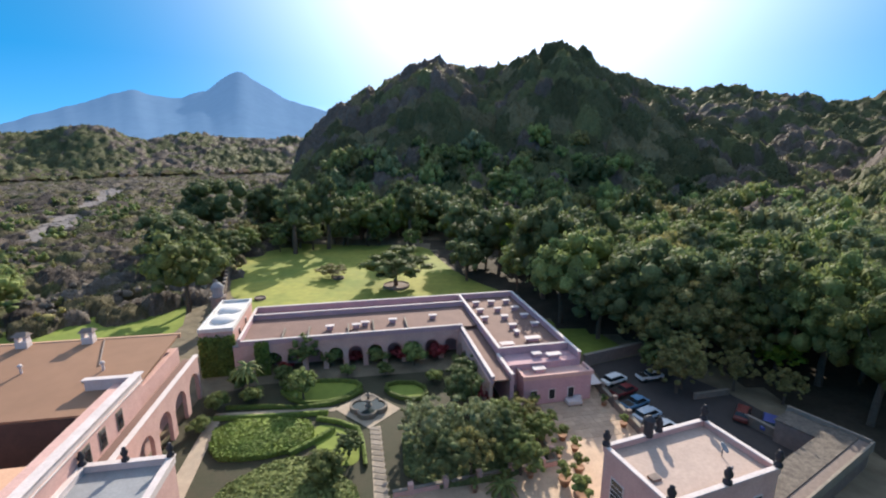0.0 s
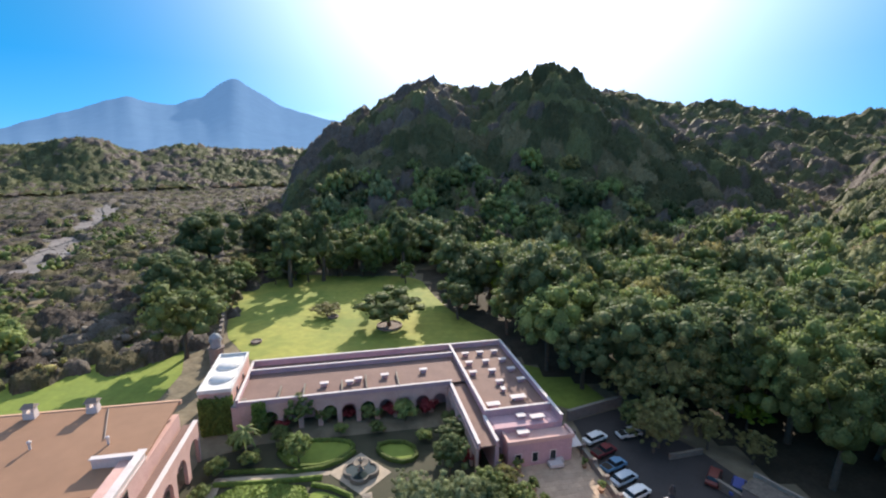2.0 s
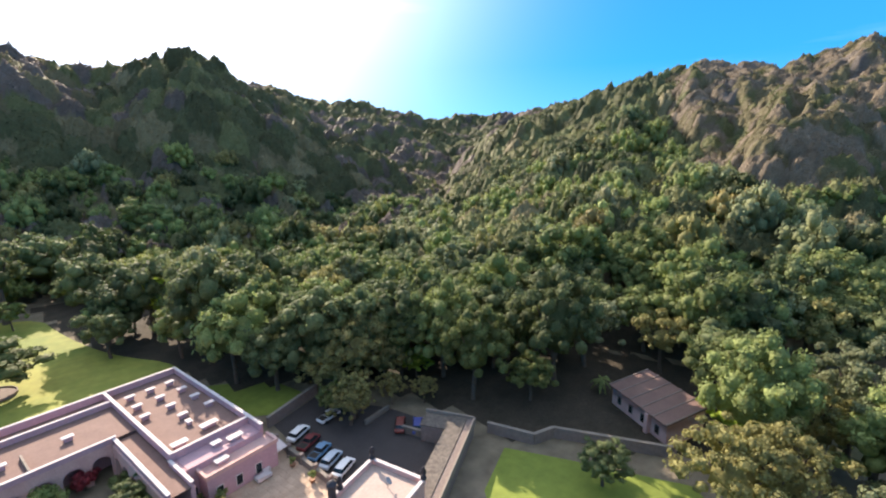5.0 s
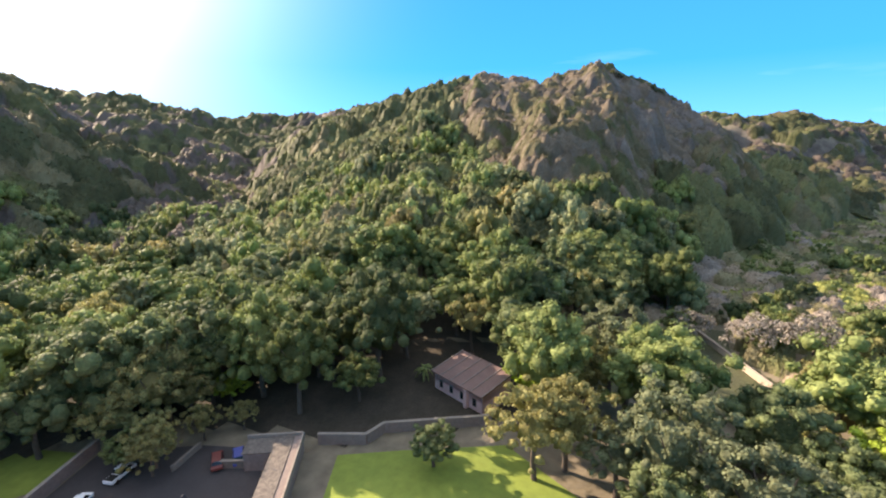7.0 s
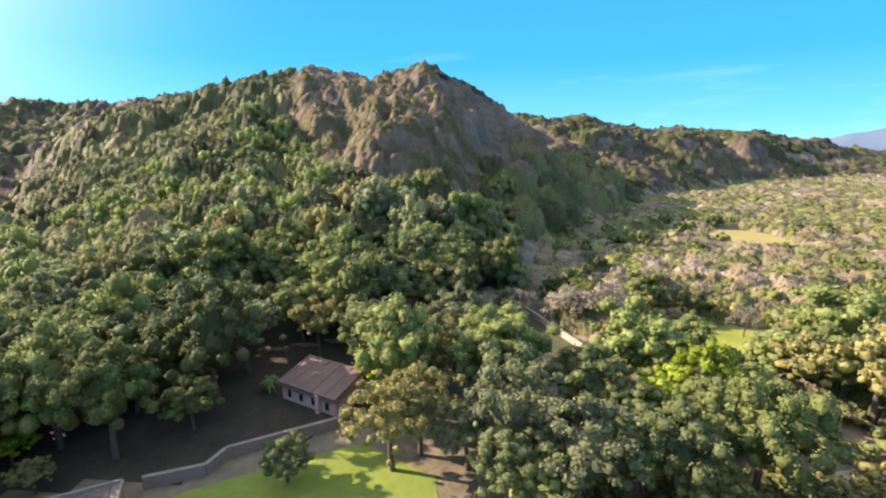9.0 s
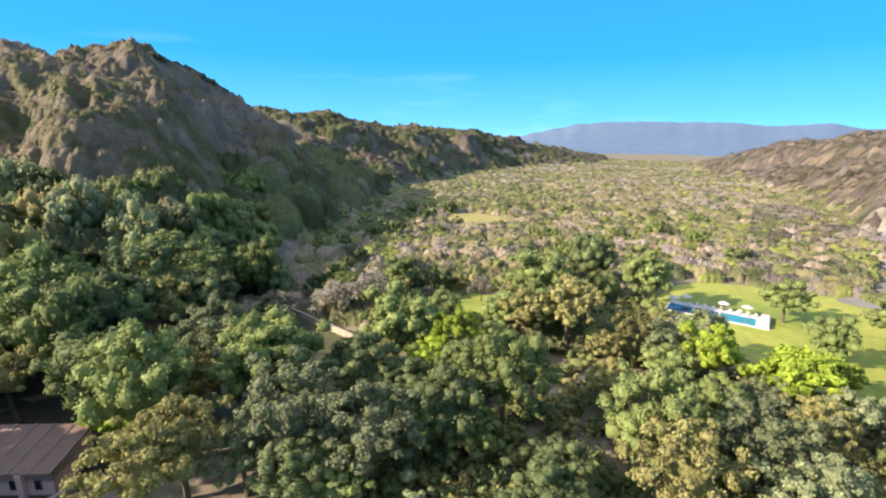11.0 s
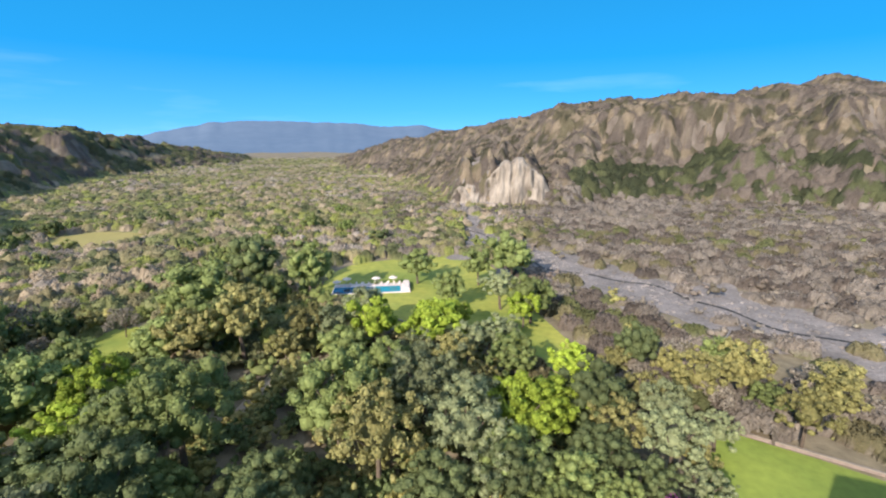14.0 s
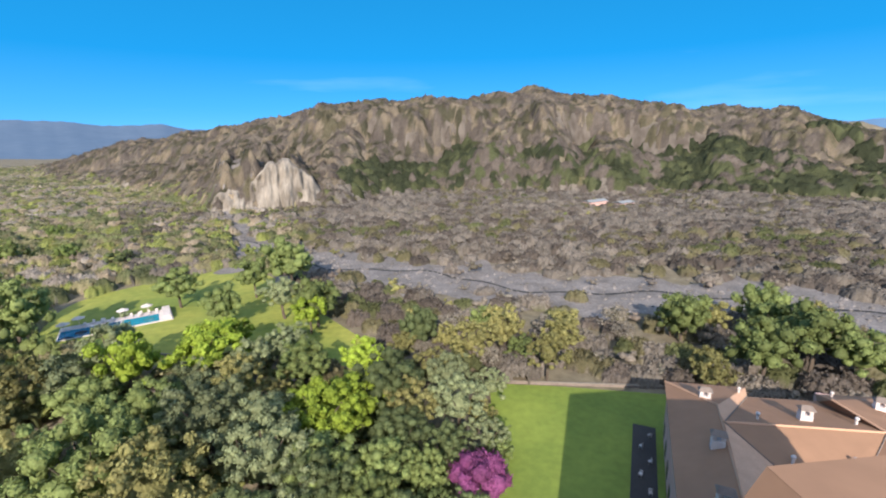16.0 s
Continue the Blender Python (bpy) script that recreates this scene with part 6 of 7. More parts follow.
for x, y, t in ((17.4, 64.2, 20), (18.9, 63.4, 100), (18.2, 61.6, 10), (19.9, 66.4, 60)):
    terrace_table(x, y, t)
c = part("canopy", slab([(-1.2, -2.0, 2.6), (1.2, -2.0, 2.6), (1.4, 2.0, 3.2), (-1.4, 2.0, 3.2)], 0.05), M["white"])
c.name = "awning"
tagged(c, "white fabric awning on a frame over the terrace edge", "awning")
c.matrix_basis = pose(21.2, 65.4, 0.0, 0, 0, 15)
for k, (u, v, h) in enumerate(((-1.15, -1.9, 2.58), (1.15, -1.9, 2.58), (1.3, 1.9, 3.14), (-1.3, 1.9, 3.14))):
    part("pole", lathe([(0.04, 0.35), (0.04, h)], 8), M["iron"], c).matrix_basis = pose(u, v, 0)

# ---- car park ----
sheet("car_park", [(24.6, 74.4), (34.8, 78.6), (43.4, 65.2), (47.2, 55), (33, 42.5), (27, 47), (25.9, 52)], 0.05, M["asphalt"], "grey asphalt car park beside the terrace", "car park")


def car(x, y, turn, colour, kind, label):
    """A parked car: sills and wings as one body, a glazed cabin, four wheels; a pickup has an open bed."""
    e = empty("car", pose(x, y, 0.054, 0, 0, turn), label, "car", "cars in the car park")
    paint = mat("car_paint", colour, rough=0.25, alt=tuple(k * 0.9 for k in colour), scale=0.5, spec=0.5)
    bm = boxes((-0.86, 0.86, -2.2, 2.2, 0.35, 0.92), bevel=0.09)
    part("body", bm, paint, e)
    c0, c1 = (-1.35, 1.1) if kind == "wagon" else ((-0.3, 1.1) if kind == "pickup" else (-1.3, 0.9))
    bm = bmesh.new()
    vs = [bm.verts.new(p) for p in ((-0.8, c0 - 0.3, 0.9), (0.8, c0 - 0.3, 0.9), (0.8, c1 + 0.55, 0.9), (-0.8, c1 + 0.55, 0.9), (-0.64, c0, 1.42), (0.64, c0, 1.42), (0.64, c1 - 0.1, 1.42), (-0.64, c1 - 0.1, 1.42))]
    corner = [v.co.copy() for v in vs]
    bm.free()
    for f, name in (((0, 1, 5, 4), "rear_window"), ((1, 2, 6, 5), "side_window"), ((2, 3, 7, 6), "windscreen"), ((3, 0, 4, 7), "side_window")):
        bm = bmesh.new()
        bm.faces.new([bm.verts.new(corner[i]) for i in f])
        part(name, bm, M["glass"], e, "dark car glass")
    part("roof", boxes((-0.66, 0.66, c0 - 0.02, c1 - 0.06, 1.422, 1.49), bevel=0.03), paint, e)
    if kind == "pickup":
        part("bed", boxes((-0.7, 0.7, -2.05, -0.75, 0.922, 0.95)), M["dark"], e, "open load bed")
    for sx in (-0.8, 0.8):
        for sy in (-1.35, 1.35):
            w = part("wheel", lathe([(0.2, -0.1), (0.33, -0.1), (0.33, 0.1), (0.2, 0.1)], 14), M["dark"], e)
            w.matrix_basis = pose(sx, sy, 0.33, 0, 90, 0)
        h = part("headlight", boxes((sx * 0.75 - 0.16, sx * 0.75 + 0.16, 2.18, 2.22, 0.62, 0.76)), M["white"], e)


car(26.6, 68.4, -62, (0.75, 0.75, 0.76), "wagon", "white car parked by the low wall")
car(26.9, 65.0, -62, (0.16, 0.03, 0.035), "pickup", "dark red pickup with an open bed")
car(27.2, 61.6, -62, (0.12, 0.25, 0.40), "pickup", "blue pickup parked in the row")
car(27.6, 58.6, -62, (0.40, 0.47, 0.55), "wagon", "silver-blue car parked in the row")
car(28.2, 55.6, -62, (0.72, 0.72, 0.72), "wagon", "white car at the end of the row")
car(33.0, 69.7, -75, (0.74, 0.74, 0.74), "pickup", "white pickup standing alone in the car park")
car(43.4, 56.6, -40, (0.08, 0.10, 0.30), "wagon", "dark blue car under the trees")
car(41.2, 58.8, -40, (0.16, 0.045, 0.04), "wagon", "red car under the trees")

SHED = pose(27.6, 37.6, 0, 0, 0, 31)


def stone_shed():
    e = empty("stone_shed", SHED, "long low stone outbuilding with a gravelled flat roof", "outbuilding")
    part("wall", boxes((0, 24.0, -1.8, 1.9, 0, 3.2)), M["wallstone"], e)
    part("roof_deck", boxes((-0.1, 24.1, -0.7, 2.1, 3.202, 3.4), bevel=0.03), M["gravel"], e, "rough gravel roof")
    part("roof_step", boxes((-0.1, 24.1, -1.7, -0.72, 3.202, 3.28)), M["wallstone"], e, "dark lower roof step")
    part("coping", boxes((-0.1, 24.4, -2.1, -1.82, 2.4, 3.65), bevel=0.03), M["stone"], e, "pale parapet coping")
    part("wing", boxes((20.4, 24.0, 1.92, 6.4, 0, 3.0)), M["wallstone"], e)
    part("wing_roof", boxes((20.3, 24.1, 2.12, 6.6, 3.002, 3.2), bevel=0.03), M["gravel"], e, "rough gravel roof")
    part("parapet", boxes((24.12, 24.5, -1.8, 6.8, 0, 3.75), bevel=0.03), M["stone"], e)
    for u in (6, 10, 14):
        d = part("door", boxes((u - 0.6, u + 0.6, 1.88, 1.96, 0, 2.2)), M["dark"], e, "dark doorway")


stone_shed()


def pink_house():
    e = empty("pink_house", pose(76.6, 38.2, float(height(74, 30)) - 0.3, 0, 0, -113), "small pink house with a brown shed roof in strips", "house")
    part("wall", boxes((0, 13.5, 0.3, 8.2, -0.5, 4.0)), M["pink"], e)
    part("roof", slab([(-0.4, -0.4, 4.3), (13.9, -0.4, 4.3), (13.9, 8.6, 6.0), (-0.4, 8.6, 6.0)]), M["roofdeck"], e, "brown shed roof")
    part("gable_wall", slab([(0, 0.3, 4.0), (13.5, 0.3, 4.0), (13.5, 8.2, 5.7), (0, 8.2, 5.7)], 1.6), M["pink"], e)
    for k in range(6):
        u = -0.3 + 2.82 * k
        part("roof_joint", slab([(u - 0.12, -0.42, 4.42), (u + 0.12, -0.42, 4.42), (u + 0.12, 8.6, 6.12), (u - 0.12, 8.6, 6.12)], 0.1), M["wallstone"], e, "dark raised roof joint")
    for u in (2, 5, 8, 11.4):
        w = part("window", boxes((u - 0.5, u + 0.5, 0.22, 0.32, 1.2, 2.8)), M["stone"], e)
        part("pane", boxes((u - 0.38, u + 0.38, 0.18, 0.24, 1.3, 2.7)), M["glass"], w)
    part("buttress", boxes((9.2, 10.0, -0.6, 0.28, -0.5, 4.1), bevel=0.04), M["pink"], e)
    part("steps", boxes((1, 12, -2.6, -1.4, -0.5, 0.3), (1, 12, -3.8, -2.62, -0.5, -0.05)), M["white"], e, "pale stone steps")


pink_house()

# Dark sheet that stands for the trees' shade on the ground.
draped("forest_floor", [(44, 83), (50.5, 64), (51, 55), (52.4, 48.2), (55.8, 41), (59.8, 40), (70.2, 24), (73, 19), (95, 10), (112, 20), (112, 60), (92, 92), (60, 112), (30, 108), (17, 104), (24, 92)], 3.0, 0.06, M["tree_shade"], "dark floor sheet with painted tree shade", "ground")

# A second sheet of painted tree shade, between lawn and forest.
draped("forest_floor", [(5, 131), (19, 101), (32, 101), (32, 182), (-9, 186), (-3, 152)], 3.0, 0.05, M["tree_shade"], "dark floor sheet with painted shade along the lawn edge", "ground")
UNDER = scatter(620, 100, 186, 46, 96, lambda x, y: ~inside(x, y, POOL) & ~inside(x, y, GLADE) & (y < -6) & (x > -6 - 0.28 * (y + 52)) & ~inside(x, y, [(60, -52), (66, -52), (76, -88), (70, -88)]), 95, 1.6)
woods("undergrowth", M["leaf_dark"], UNDER[::2], 2.6, 3.4, "dark bushes under the valley trees", "scrub", leaves=130, lobes=12, seed=96, leaf=0.06)
woods("undergrowth", M["leaf_olive"], UNDER[1::2], 2.3, 2.8, "olive bushes under the valley trees", "scrub", leaves=130, lobes=12, seed=97, leaf=0.06)

# ---- pool garden ----


def pool():
    e = empty("swimming_pool", pose(78, -126.5, 0.07, 0, 0, 208), "turquoise swimming pool with a white deck and a darker basin", "pool")
    part("deck", boxes((-16, 15, -6.0, 6.4, 0, 0.25), bevel=0.03), M["white"], e, "white paved deck")
    part("water", boxes((0.5, 11, -5.2, 2.2, 0.252, 0.28)), M["water"], e, "turquoise water")
    part("water", boxes((-15.6, 0.1, -5.6, 2.0, 0.252, 0.28)), M["darkwater"], e, "dark blue water")
    part("bar_wall", boxes((12.2, 14.6, -5.4, 5.8, 0.252, 1.3), bevel=0.05), M["white"], e, "white rounded wall")
    e.scale = (0.84, 0.84, 1.0)


pool()
POOL_M = pose(78, -126.5, 0.32, 0, 0, 208)
for i, (u, v) in enumerate(((-11, 5.5), (1, 5.4), (8, 5.8), (-14.6, 1.6))):
    e = empty("parasol", POOL_M @ pose(0.84 * u, 0.84 * v, 0), "white pool parasol on a pole", "parasol", "parasols at the pool")
    part("pole", lathe([(0.05, 0), (0.05, 2.4)], 8), M["white"], e)
    part("canopy", lathe([(1.6, 2.1), (1.0, 2.4), (0.05, 2.75)], 10), M["white"], e, "white conical canopy")
for i in range(12):
    p = POOL_M @ Vector((-8 + 1.45 * i + 0.5 * (i % 3), 3.2 + 0.35 * ((i * 7) % 4), 0))
    e = empty("sun_lounger", pose(p.x, p.y, 0.32, 0, 0, 208), "white sun lounger on the pool deck", "lounger", "loungers at the pool")
    part("seat", boxes((-0.32, 0.32, -0.9, 0.5, 0.3, 0.38), bevel=0.02), M["white"], e)
    part("backrest", slab([(-0.32, 0.5, 0.38), (0.32, 0.5, 0.38), (0.32, 1.0, 0.85), (-0.32, 1.0, 0.85)], 0.06), M["white"], e)
    for sx in (-0.28, 0.28):
        for sy in (-0.8, 0.4):
            part("leg", boxes((sx - 0.03, sx + 0.03, sy - 0.03, sy + 0.03, 0, 0.298)), M["white"], e)
for x, y, s in ((-149, -326, 1.0), (-166, -316, 0.75)):
    z = float(height(x, y))
    e = empty("greenhouse", pose(x, y, z, 0, 0, 25), "long pale-roofed shed at the foot of the ridge", "shed", "sheds below the ridge")
    part("wall", boxes((-9 * s, 9 * s, -4, 4, -1, 3.0)), M["pink"], e)
    for outline in gable(-9 * s, 9 * s, -4, 4, 3.0, 4.2, "u"):
        part("roof", slab(outline, 0.15), M["greyroof"], e, "pale sheet roof")
sheet("garden_path", [(72, -86), (74.5, -86), (68, -66), (64, -52), (61, -53), (65.5, -67)], 0.05, M["path"], "beige dirt path between the trees", "path")

# ---- bare cliff faces of the southern ridge ----
M["pale_rock"] = mat("pale_cliff_rock", (0.28, 0.245, 0.212), alt=(0.12, 0.10, 0.083), scale=0.1, fine=0.5, bump=0.6, contrast=1.0)
mp = M["pale_rock"].node_tree.nodes.new("ShaderNodeMapping")
mp.inputs["Scale"].default_value = (1.0, 1.0, 0.16)
nodes, links = M["pale_rock"].node_tree.nodes, M["pale_rock"].node_tree.links
links.new([n for n in nodes if n.bl_idname == "ShaderNodeNewGeometry"][0].outputs["Position"], mp.inputs[0])
for n in [n for n in nodes if n.bl_idname == "ShaderNodeTexNoise"]:
    links.new(mp.outputs[0], n.inputs["Vector"])


def cliff_face(az0, az1, dist, z0, z1, seed, label, shape=(0.1, 0.4, 0.75, 0.9, 1, 0.9, 0.5, 0.1)):
    """A broken rock wall with buttresses, its top edge uneven, set into the slope."""
    n, k = 90, 26
    v = []
    for i in range(n):
        t = i / (n - 1)
        az = radians(az0 + (az1 - az0) * t)
        edge = float(np.interp(t, (0, 0.1, 0.3, 0.42, 0.52, 0.7, 0.88, 1), shape))
        top = z0 + (z1 - z0) * edge * (0.85 + 0.3 * float(fbm(np.array(t * 9), np.array(0.3), seed, 3)))
        for j in range(k):
            s = j / (k - 1)
            z = z0 - 4 + (top - z0 + 4) * s
            ridge = abs(math.sin(t * 23 + seed)) * 1.6
            d = dist + 13 * s ** 1.3 - ridge * (1 - s) + float(fbm(np.array(t * 26), np.array(s * 2.5), seed + 3, 4)) * 6.5
            if j == k - 1:
                d += 14
            v.append((d * math.sin(az), d * math.cos(az), z))
    f = np.array([(i * k + j, i * k + j + 1, (i + 1) * k + j + 1, (i + 1) * k + j) for i in range(n - 1) for j in range(k - 1)])
    return tagged(link_mesh("cliff", v, f, M["pale_rock"], smooth=False), label, "cliff", kind="structure")


cliff_face(158.4, 171.4, 350, 0, 42, 5, "pale streaked limestone cliff above the valley", (0.15, 0.45, 0.5, 0.72, 1.0, 0.9, 0.62, 0.2))
cliff_face(191.5, 195.5, 440, 14, 34, 13, "tan rock outcrop among the ridge woods")

# ---- river ----


def river():
    pts = []
    for (x0, y0), (x1, y1) in zip(RIVER, RIVER[1:]):
        for k in range(12):
            t = k / 12
            pts.append((x0 + (x1 - x0) * t, y0 + (y1 - y0) * t))
    p = np.array(pts)
    for _ in range(6):
        p[1:-1] = 0.25 * p[:-2] + 0.5 * p[1:-1] + 0.25 * p[2:]
    d = np.gradient(p, axis=0)
    d /= np.linalg.norm(d, axis=1)[:, None]
    nrm = np.stack([-d[:, 1], d[:, 0]], 1)
    k = 15
    v = []
    for i in range(len(p)):
        w = (21.0 if p[i][0] > -140 and p[i][1] < -60 else 12.0) + 4.0 * math.sin(i * 0.31) + 3 * math.sin(i * 0.83)
        for j in range(k):
            s = j / (k - 1) * 2 - 1
            q = p[i] + nrm[i] * s * w * (1 + 0.9 * float(fbm(p[i][0:1] / 11, p[i][1:2] / 11 + 50 * (s > 0), 19, 3)[0]))
            v.append((q[0], q[1], float(height(q[0], q[1])) + 0.12 - 0.0 * (1 - s * s)))
    f = np.array([(i * k + j, i * k + j + 1, (i + 1) * k + j + 1, (i + 1) * k + j) for i in range(len(p) - 1) for j in range(k - 1)])
    ob = link_mesh("river_bed", v, f, M["rock"], smooth=True)
    tagged(ob, "dry grey river bed of stones and gravel", "river bed", kind="structure")
    gen = np.random.default_rng(9)
    n = 4200
    i = gen.integers(0, len(p), n)
    s = gen.normal(0, 0.55, n)
    q = p[i] + nrm[i] * (s * 17)[:, None] + gen.normal(0, 1.5, (n, 2))
    z = height(q[:, 0], q[:, 1])
    V, Fc = [], []
    cv, cf = ICO1
    size = gen.uniform(0.1, 1.0, n) ** 3 * 0.7 + 0.16
    for m in range(n):
        w = cv * (1 + gen.normal(0, 0.2, (len(cv), 1))) * size[m] * np.array([1.0, gen.uniform(0.6, 1), 0.6])
        V.append(w + np.array([q[m, 0], q[m, 1], z[m] + 0.15]))
        Fc.append(cf + m * len(cv))
    tagged(link_mesh("river_boulders", np.concatenate(V), np.concatenate(Fc), M["rock"]), "grey boulders strewn along the dry river bed", "boulders", kind="stuff")
    # the thin dark channel that winds through the stones
    c = p + nrm * (4.5 * np.sin(np.arange(len(p)) * 0.22) + 1.5 * np.sin(np.arange(len(p)) * 0.7))[:, None]
    vv = []
    for i in range(len(c)):
        for s in (-0.65, 0.65):
            a = c[i] + nrm[i] * s
            vv.append((a[0], a[1], float(height(a[0], a[1])) + 0.2))
    ff = np.array([(2 * i, 2 * i + 1, 2 * i + 3, 2 * i + 2) for i in range(len(c) - 1)])
    tagged(link_mesh("stream", vv, ff, mat("dark_stream", (0.035, 0.034, 0.036), rough=0.6, spec=0.15)), "thin dark stream winding through the stones", "stream", kind="structure")


river()

# ---- palms and placed trees ----


def palm(x, y, tall, spread, label, seed):
    e = empty("palm", pose(x, y, 0), label, "palm", "palms of the garden")
    gen = random.Random(seed)
    part("trunk", lathe([(0.26, -0.1), (0.2, tall * 0.4), (0.17, tall * 0.9), (0.24, tall)], 10), M["trunk"], e)
    for k in range(18):
        a, rise = 6.283 * k / 18 + gen.uniform(-0.15, 0.15), gen.uniform(-0.1, 1.0)
        bm = bmesh.new()
        n = 9
        prev = None
        for i in range(n):
            t = i / (n - 1)
            r = spread * t * (0.6 + 0.4 * (1 - abs(rise - 0.3)))
            z = tall + spread * (rise * t - 0.9 * t * t)
            w = 0.42 * spread * 0.4 * math.sin(math.pi * (0.12 + 0.85 * t)) * (1.0 if i % 2 else 0.55)
            c = Vector((r * math.cos(a), r * math.sin(a), z))
            s = Vector((-math.sin(a), math.cos(a), 0)) * w
            row = [bm.verts.new(c - s - Vector((0, 0, w * 0.5))), bm.verts.new(c), bm.verts.new(c + s - Vector((0, 0, w * 0.5)))]
            if prev:
                bm.faces.new((prev[0], prev[1], row[1], row[0]))
                bm.faces.new((prev[1], prev[2], row[2], row[1]))
            prev = row
        ob = part("frond", bm, M["leaf"], e)
        at = ob.data.color_attributes.new("tone", "FLOAT_COLOR", "POINT")
        at.data.foreach_set("color", np.ones(len(ob.data.vertices) * 4, dtype=np.float32))


palm(-30.8, 64.6, 5.0, 2.6, "tall feathery garden palm with a slim trunk", 1)
palm(5.6, 44.0, 1.6, 2.2, "low spreading palm beside the terrace wall", 2)
palm(78.6, 41.5, 3.0, 2.4, "fan-leaved palm beside the pink house", 3)

VALLEY_SIDE = (("broad", 95.3, -36.2, 1.13), ("broad", 80.9, -50.3, 0.98), ("dark", 75.0, -38.2, 0.91), ("broad", 58.0, -39.2, 1.56), ("dark", 75.1, -19.1, 1.25), ("dark", 69.2, -25.9, 1.02), ("broad", 51.9, -30.7,
             0.90), ("broad", 39.1, -51.8, 1.46), ("olive", 29.4, -46.4, 1.48), ("olive", 68.2, -79.8, 1.04), ("olive", 67.5, -71.7, 0.96), ("grey", 29.2, -62.3, 1.34), ("grey", 18.8, -53.6, 1.28), ("bright",
             51.8, -84.1, 1.37), ("bright", 39.9, -90.6, 1.76), ("grey", 30.8, -88.7, 0.84), ("broad", 19.3, -82.8, 0.98), ("bright", 23.5, -112.7, 1.14), ("bright", 9.8, -67.3, 1.39), ("bright", 7.5, -84.6,
             1.07), ("grey", 60.2, -93.0, 1.28), ("broad", 47.1, -118.7, 0.96), ("broad", 66.6, -137.7, 1.21), ("broad", 35.9, -148.1, 1.54), ("olive", 85.9, -63.2, 1.50), ("broad", 102.5, -80.2, 1.75), ("dark",
             109.6, -106.8, 1.70), ("broad", 90.5, -110.0, 1.54), ("bare", 116.7, -68.8, 1.07), ("dark", -4.0, -96.4, 0.89), ("olive", -1.5, -66.2, 1.02), ("grey", -8.0, -74.7, 1.04), ("olive", -15.2, -89.7,
             1.19), ("broad", -21.0, -102.7, 0.94), ("olive", -5.1, -81.9, 0.96), ("dark", 2.3, -57.7, 0.70), ("dark", 8.8, -55.2, 0.71), ("grey", 13.2, -49.2, 0.88), ("dark", 87.3, -76.2, 1.09), ("grey", 25.1,
             -99.9, 0.90), ("dark", 40.1, -36.5, 0.80), ("dark", 109.9, 28.5, 2.07), ("olive", 62.9, 8.9, 1.46), ("olive", 86.1, 18.4, 0.90), ("broad", 77.8, -3.4, 1.67), ("grey", 60.0, -4.7, 1.60), ("grey", 54.1,
             -14.6, 1.72), ("dark", 54.9, -26.7, 1.23), ("broad", 85.8, -34.4, 1.31), ("dark", 69.5, -38.1, 1.12), ("bare", 123.0, -11.0, 1.52), ("bare", 127.0, -27.0, 1.50), ("bare", 76.3, -26.2, 1.20), ("broad",
             125.2, -8.4, 0.88), ("olive", 78.7, -70.8, 1.54), ("broad", 142.9, 17.8, 1.69), ("dark", 158.0, 5.0, 1.46), ("broad", 85.0, -54.3, 0.77), ("grey", 60.3, 1.4, 1.10), ("broad", 52.0, -9.1, 1.00),
             ("grey", 83.9, 8.7, 1.00), ("grey", 64.0, -82.9, 1.04), ("broad", 37.2, -56.0, 1.10), ("olive", 37.4, -61.7, 1.04), ("grey", 32.1, -66.4, 1.24), ("bright", 12.6, -63.5, 1.49), ("grey", 21.4, -61.7,
             1.18), ("dark", 14.0, -53.4, 0.80), ("grey", -12.5, -59.8, 0.70), ("olive", -29.4, -81.8, 0.96), ("broad", -69.8, -73.7, 1.17), ("broad", -83.6, -76.8, 1.23), ("broad", -88.1, -71.2, 1.06), ("olive",
             -57.9, -71.5, 0.90), ("dark", 0.4, -60.4, 0.84), ("grey", -8.8, -65.7, 1.12), ("dark", 2.4, -71.2, 1.05))
POOL_TREES = (("broad", 46.1, -143.7, 1.11), ("grey", 32.7, -123.9, 1.17), ("broad", 22.3, -116.4, 1.14), ("grey", 27.6, -94.2, 0.83), ("olive", 30.6, -78.5, 1.00), ("grey", 39.7, -80.1, 0.87), ("olive", 23.2, -72.6, 0.90), ("broad", 56.0, -77.0, 0.98), ("olive", 54.9, -60.4, 1.02), ("broad", 41.0, -71.3, 0.91), ("bright", 9.0, -76.1, 0.86), ("bright", 39.0, -104.7, 0.96))
HOUSE_LAWN = (("dark", -6.0, -58.0, 0.6), ("olive", -12.0, -66.0, 0.7), ("dark", -8.0, -47.5, 0.5), ("broad", -2.5, -53.0, 0.6), ("dark", 0.5, -46.0, 0.6), ("grey", -16.0, -75.0, 0.7), ("dark", -14.5, -61.5, 0.4), ("broad", 4.0, -48.0, 0.7), ("bloom", -10.1, -52.1, 1.03), ("broad", -13.8, -57.7, 0.5), ("olive", -60.2, -77.0, 0.8), ("broad", -26.1, -88.1, 0.7))
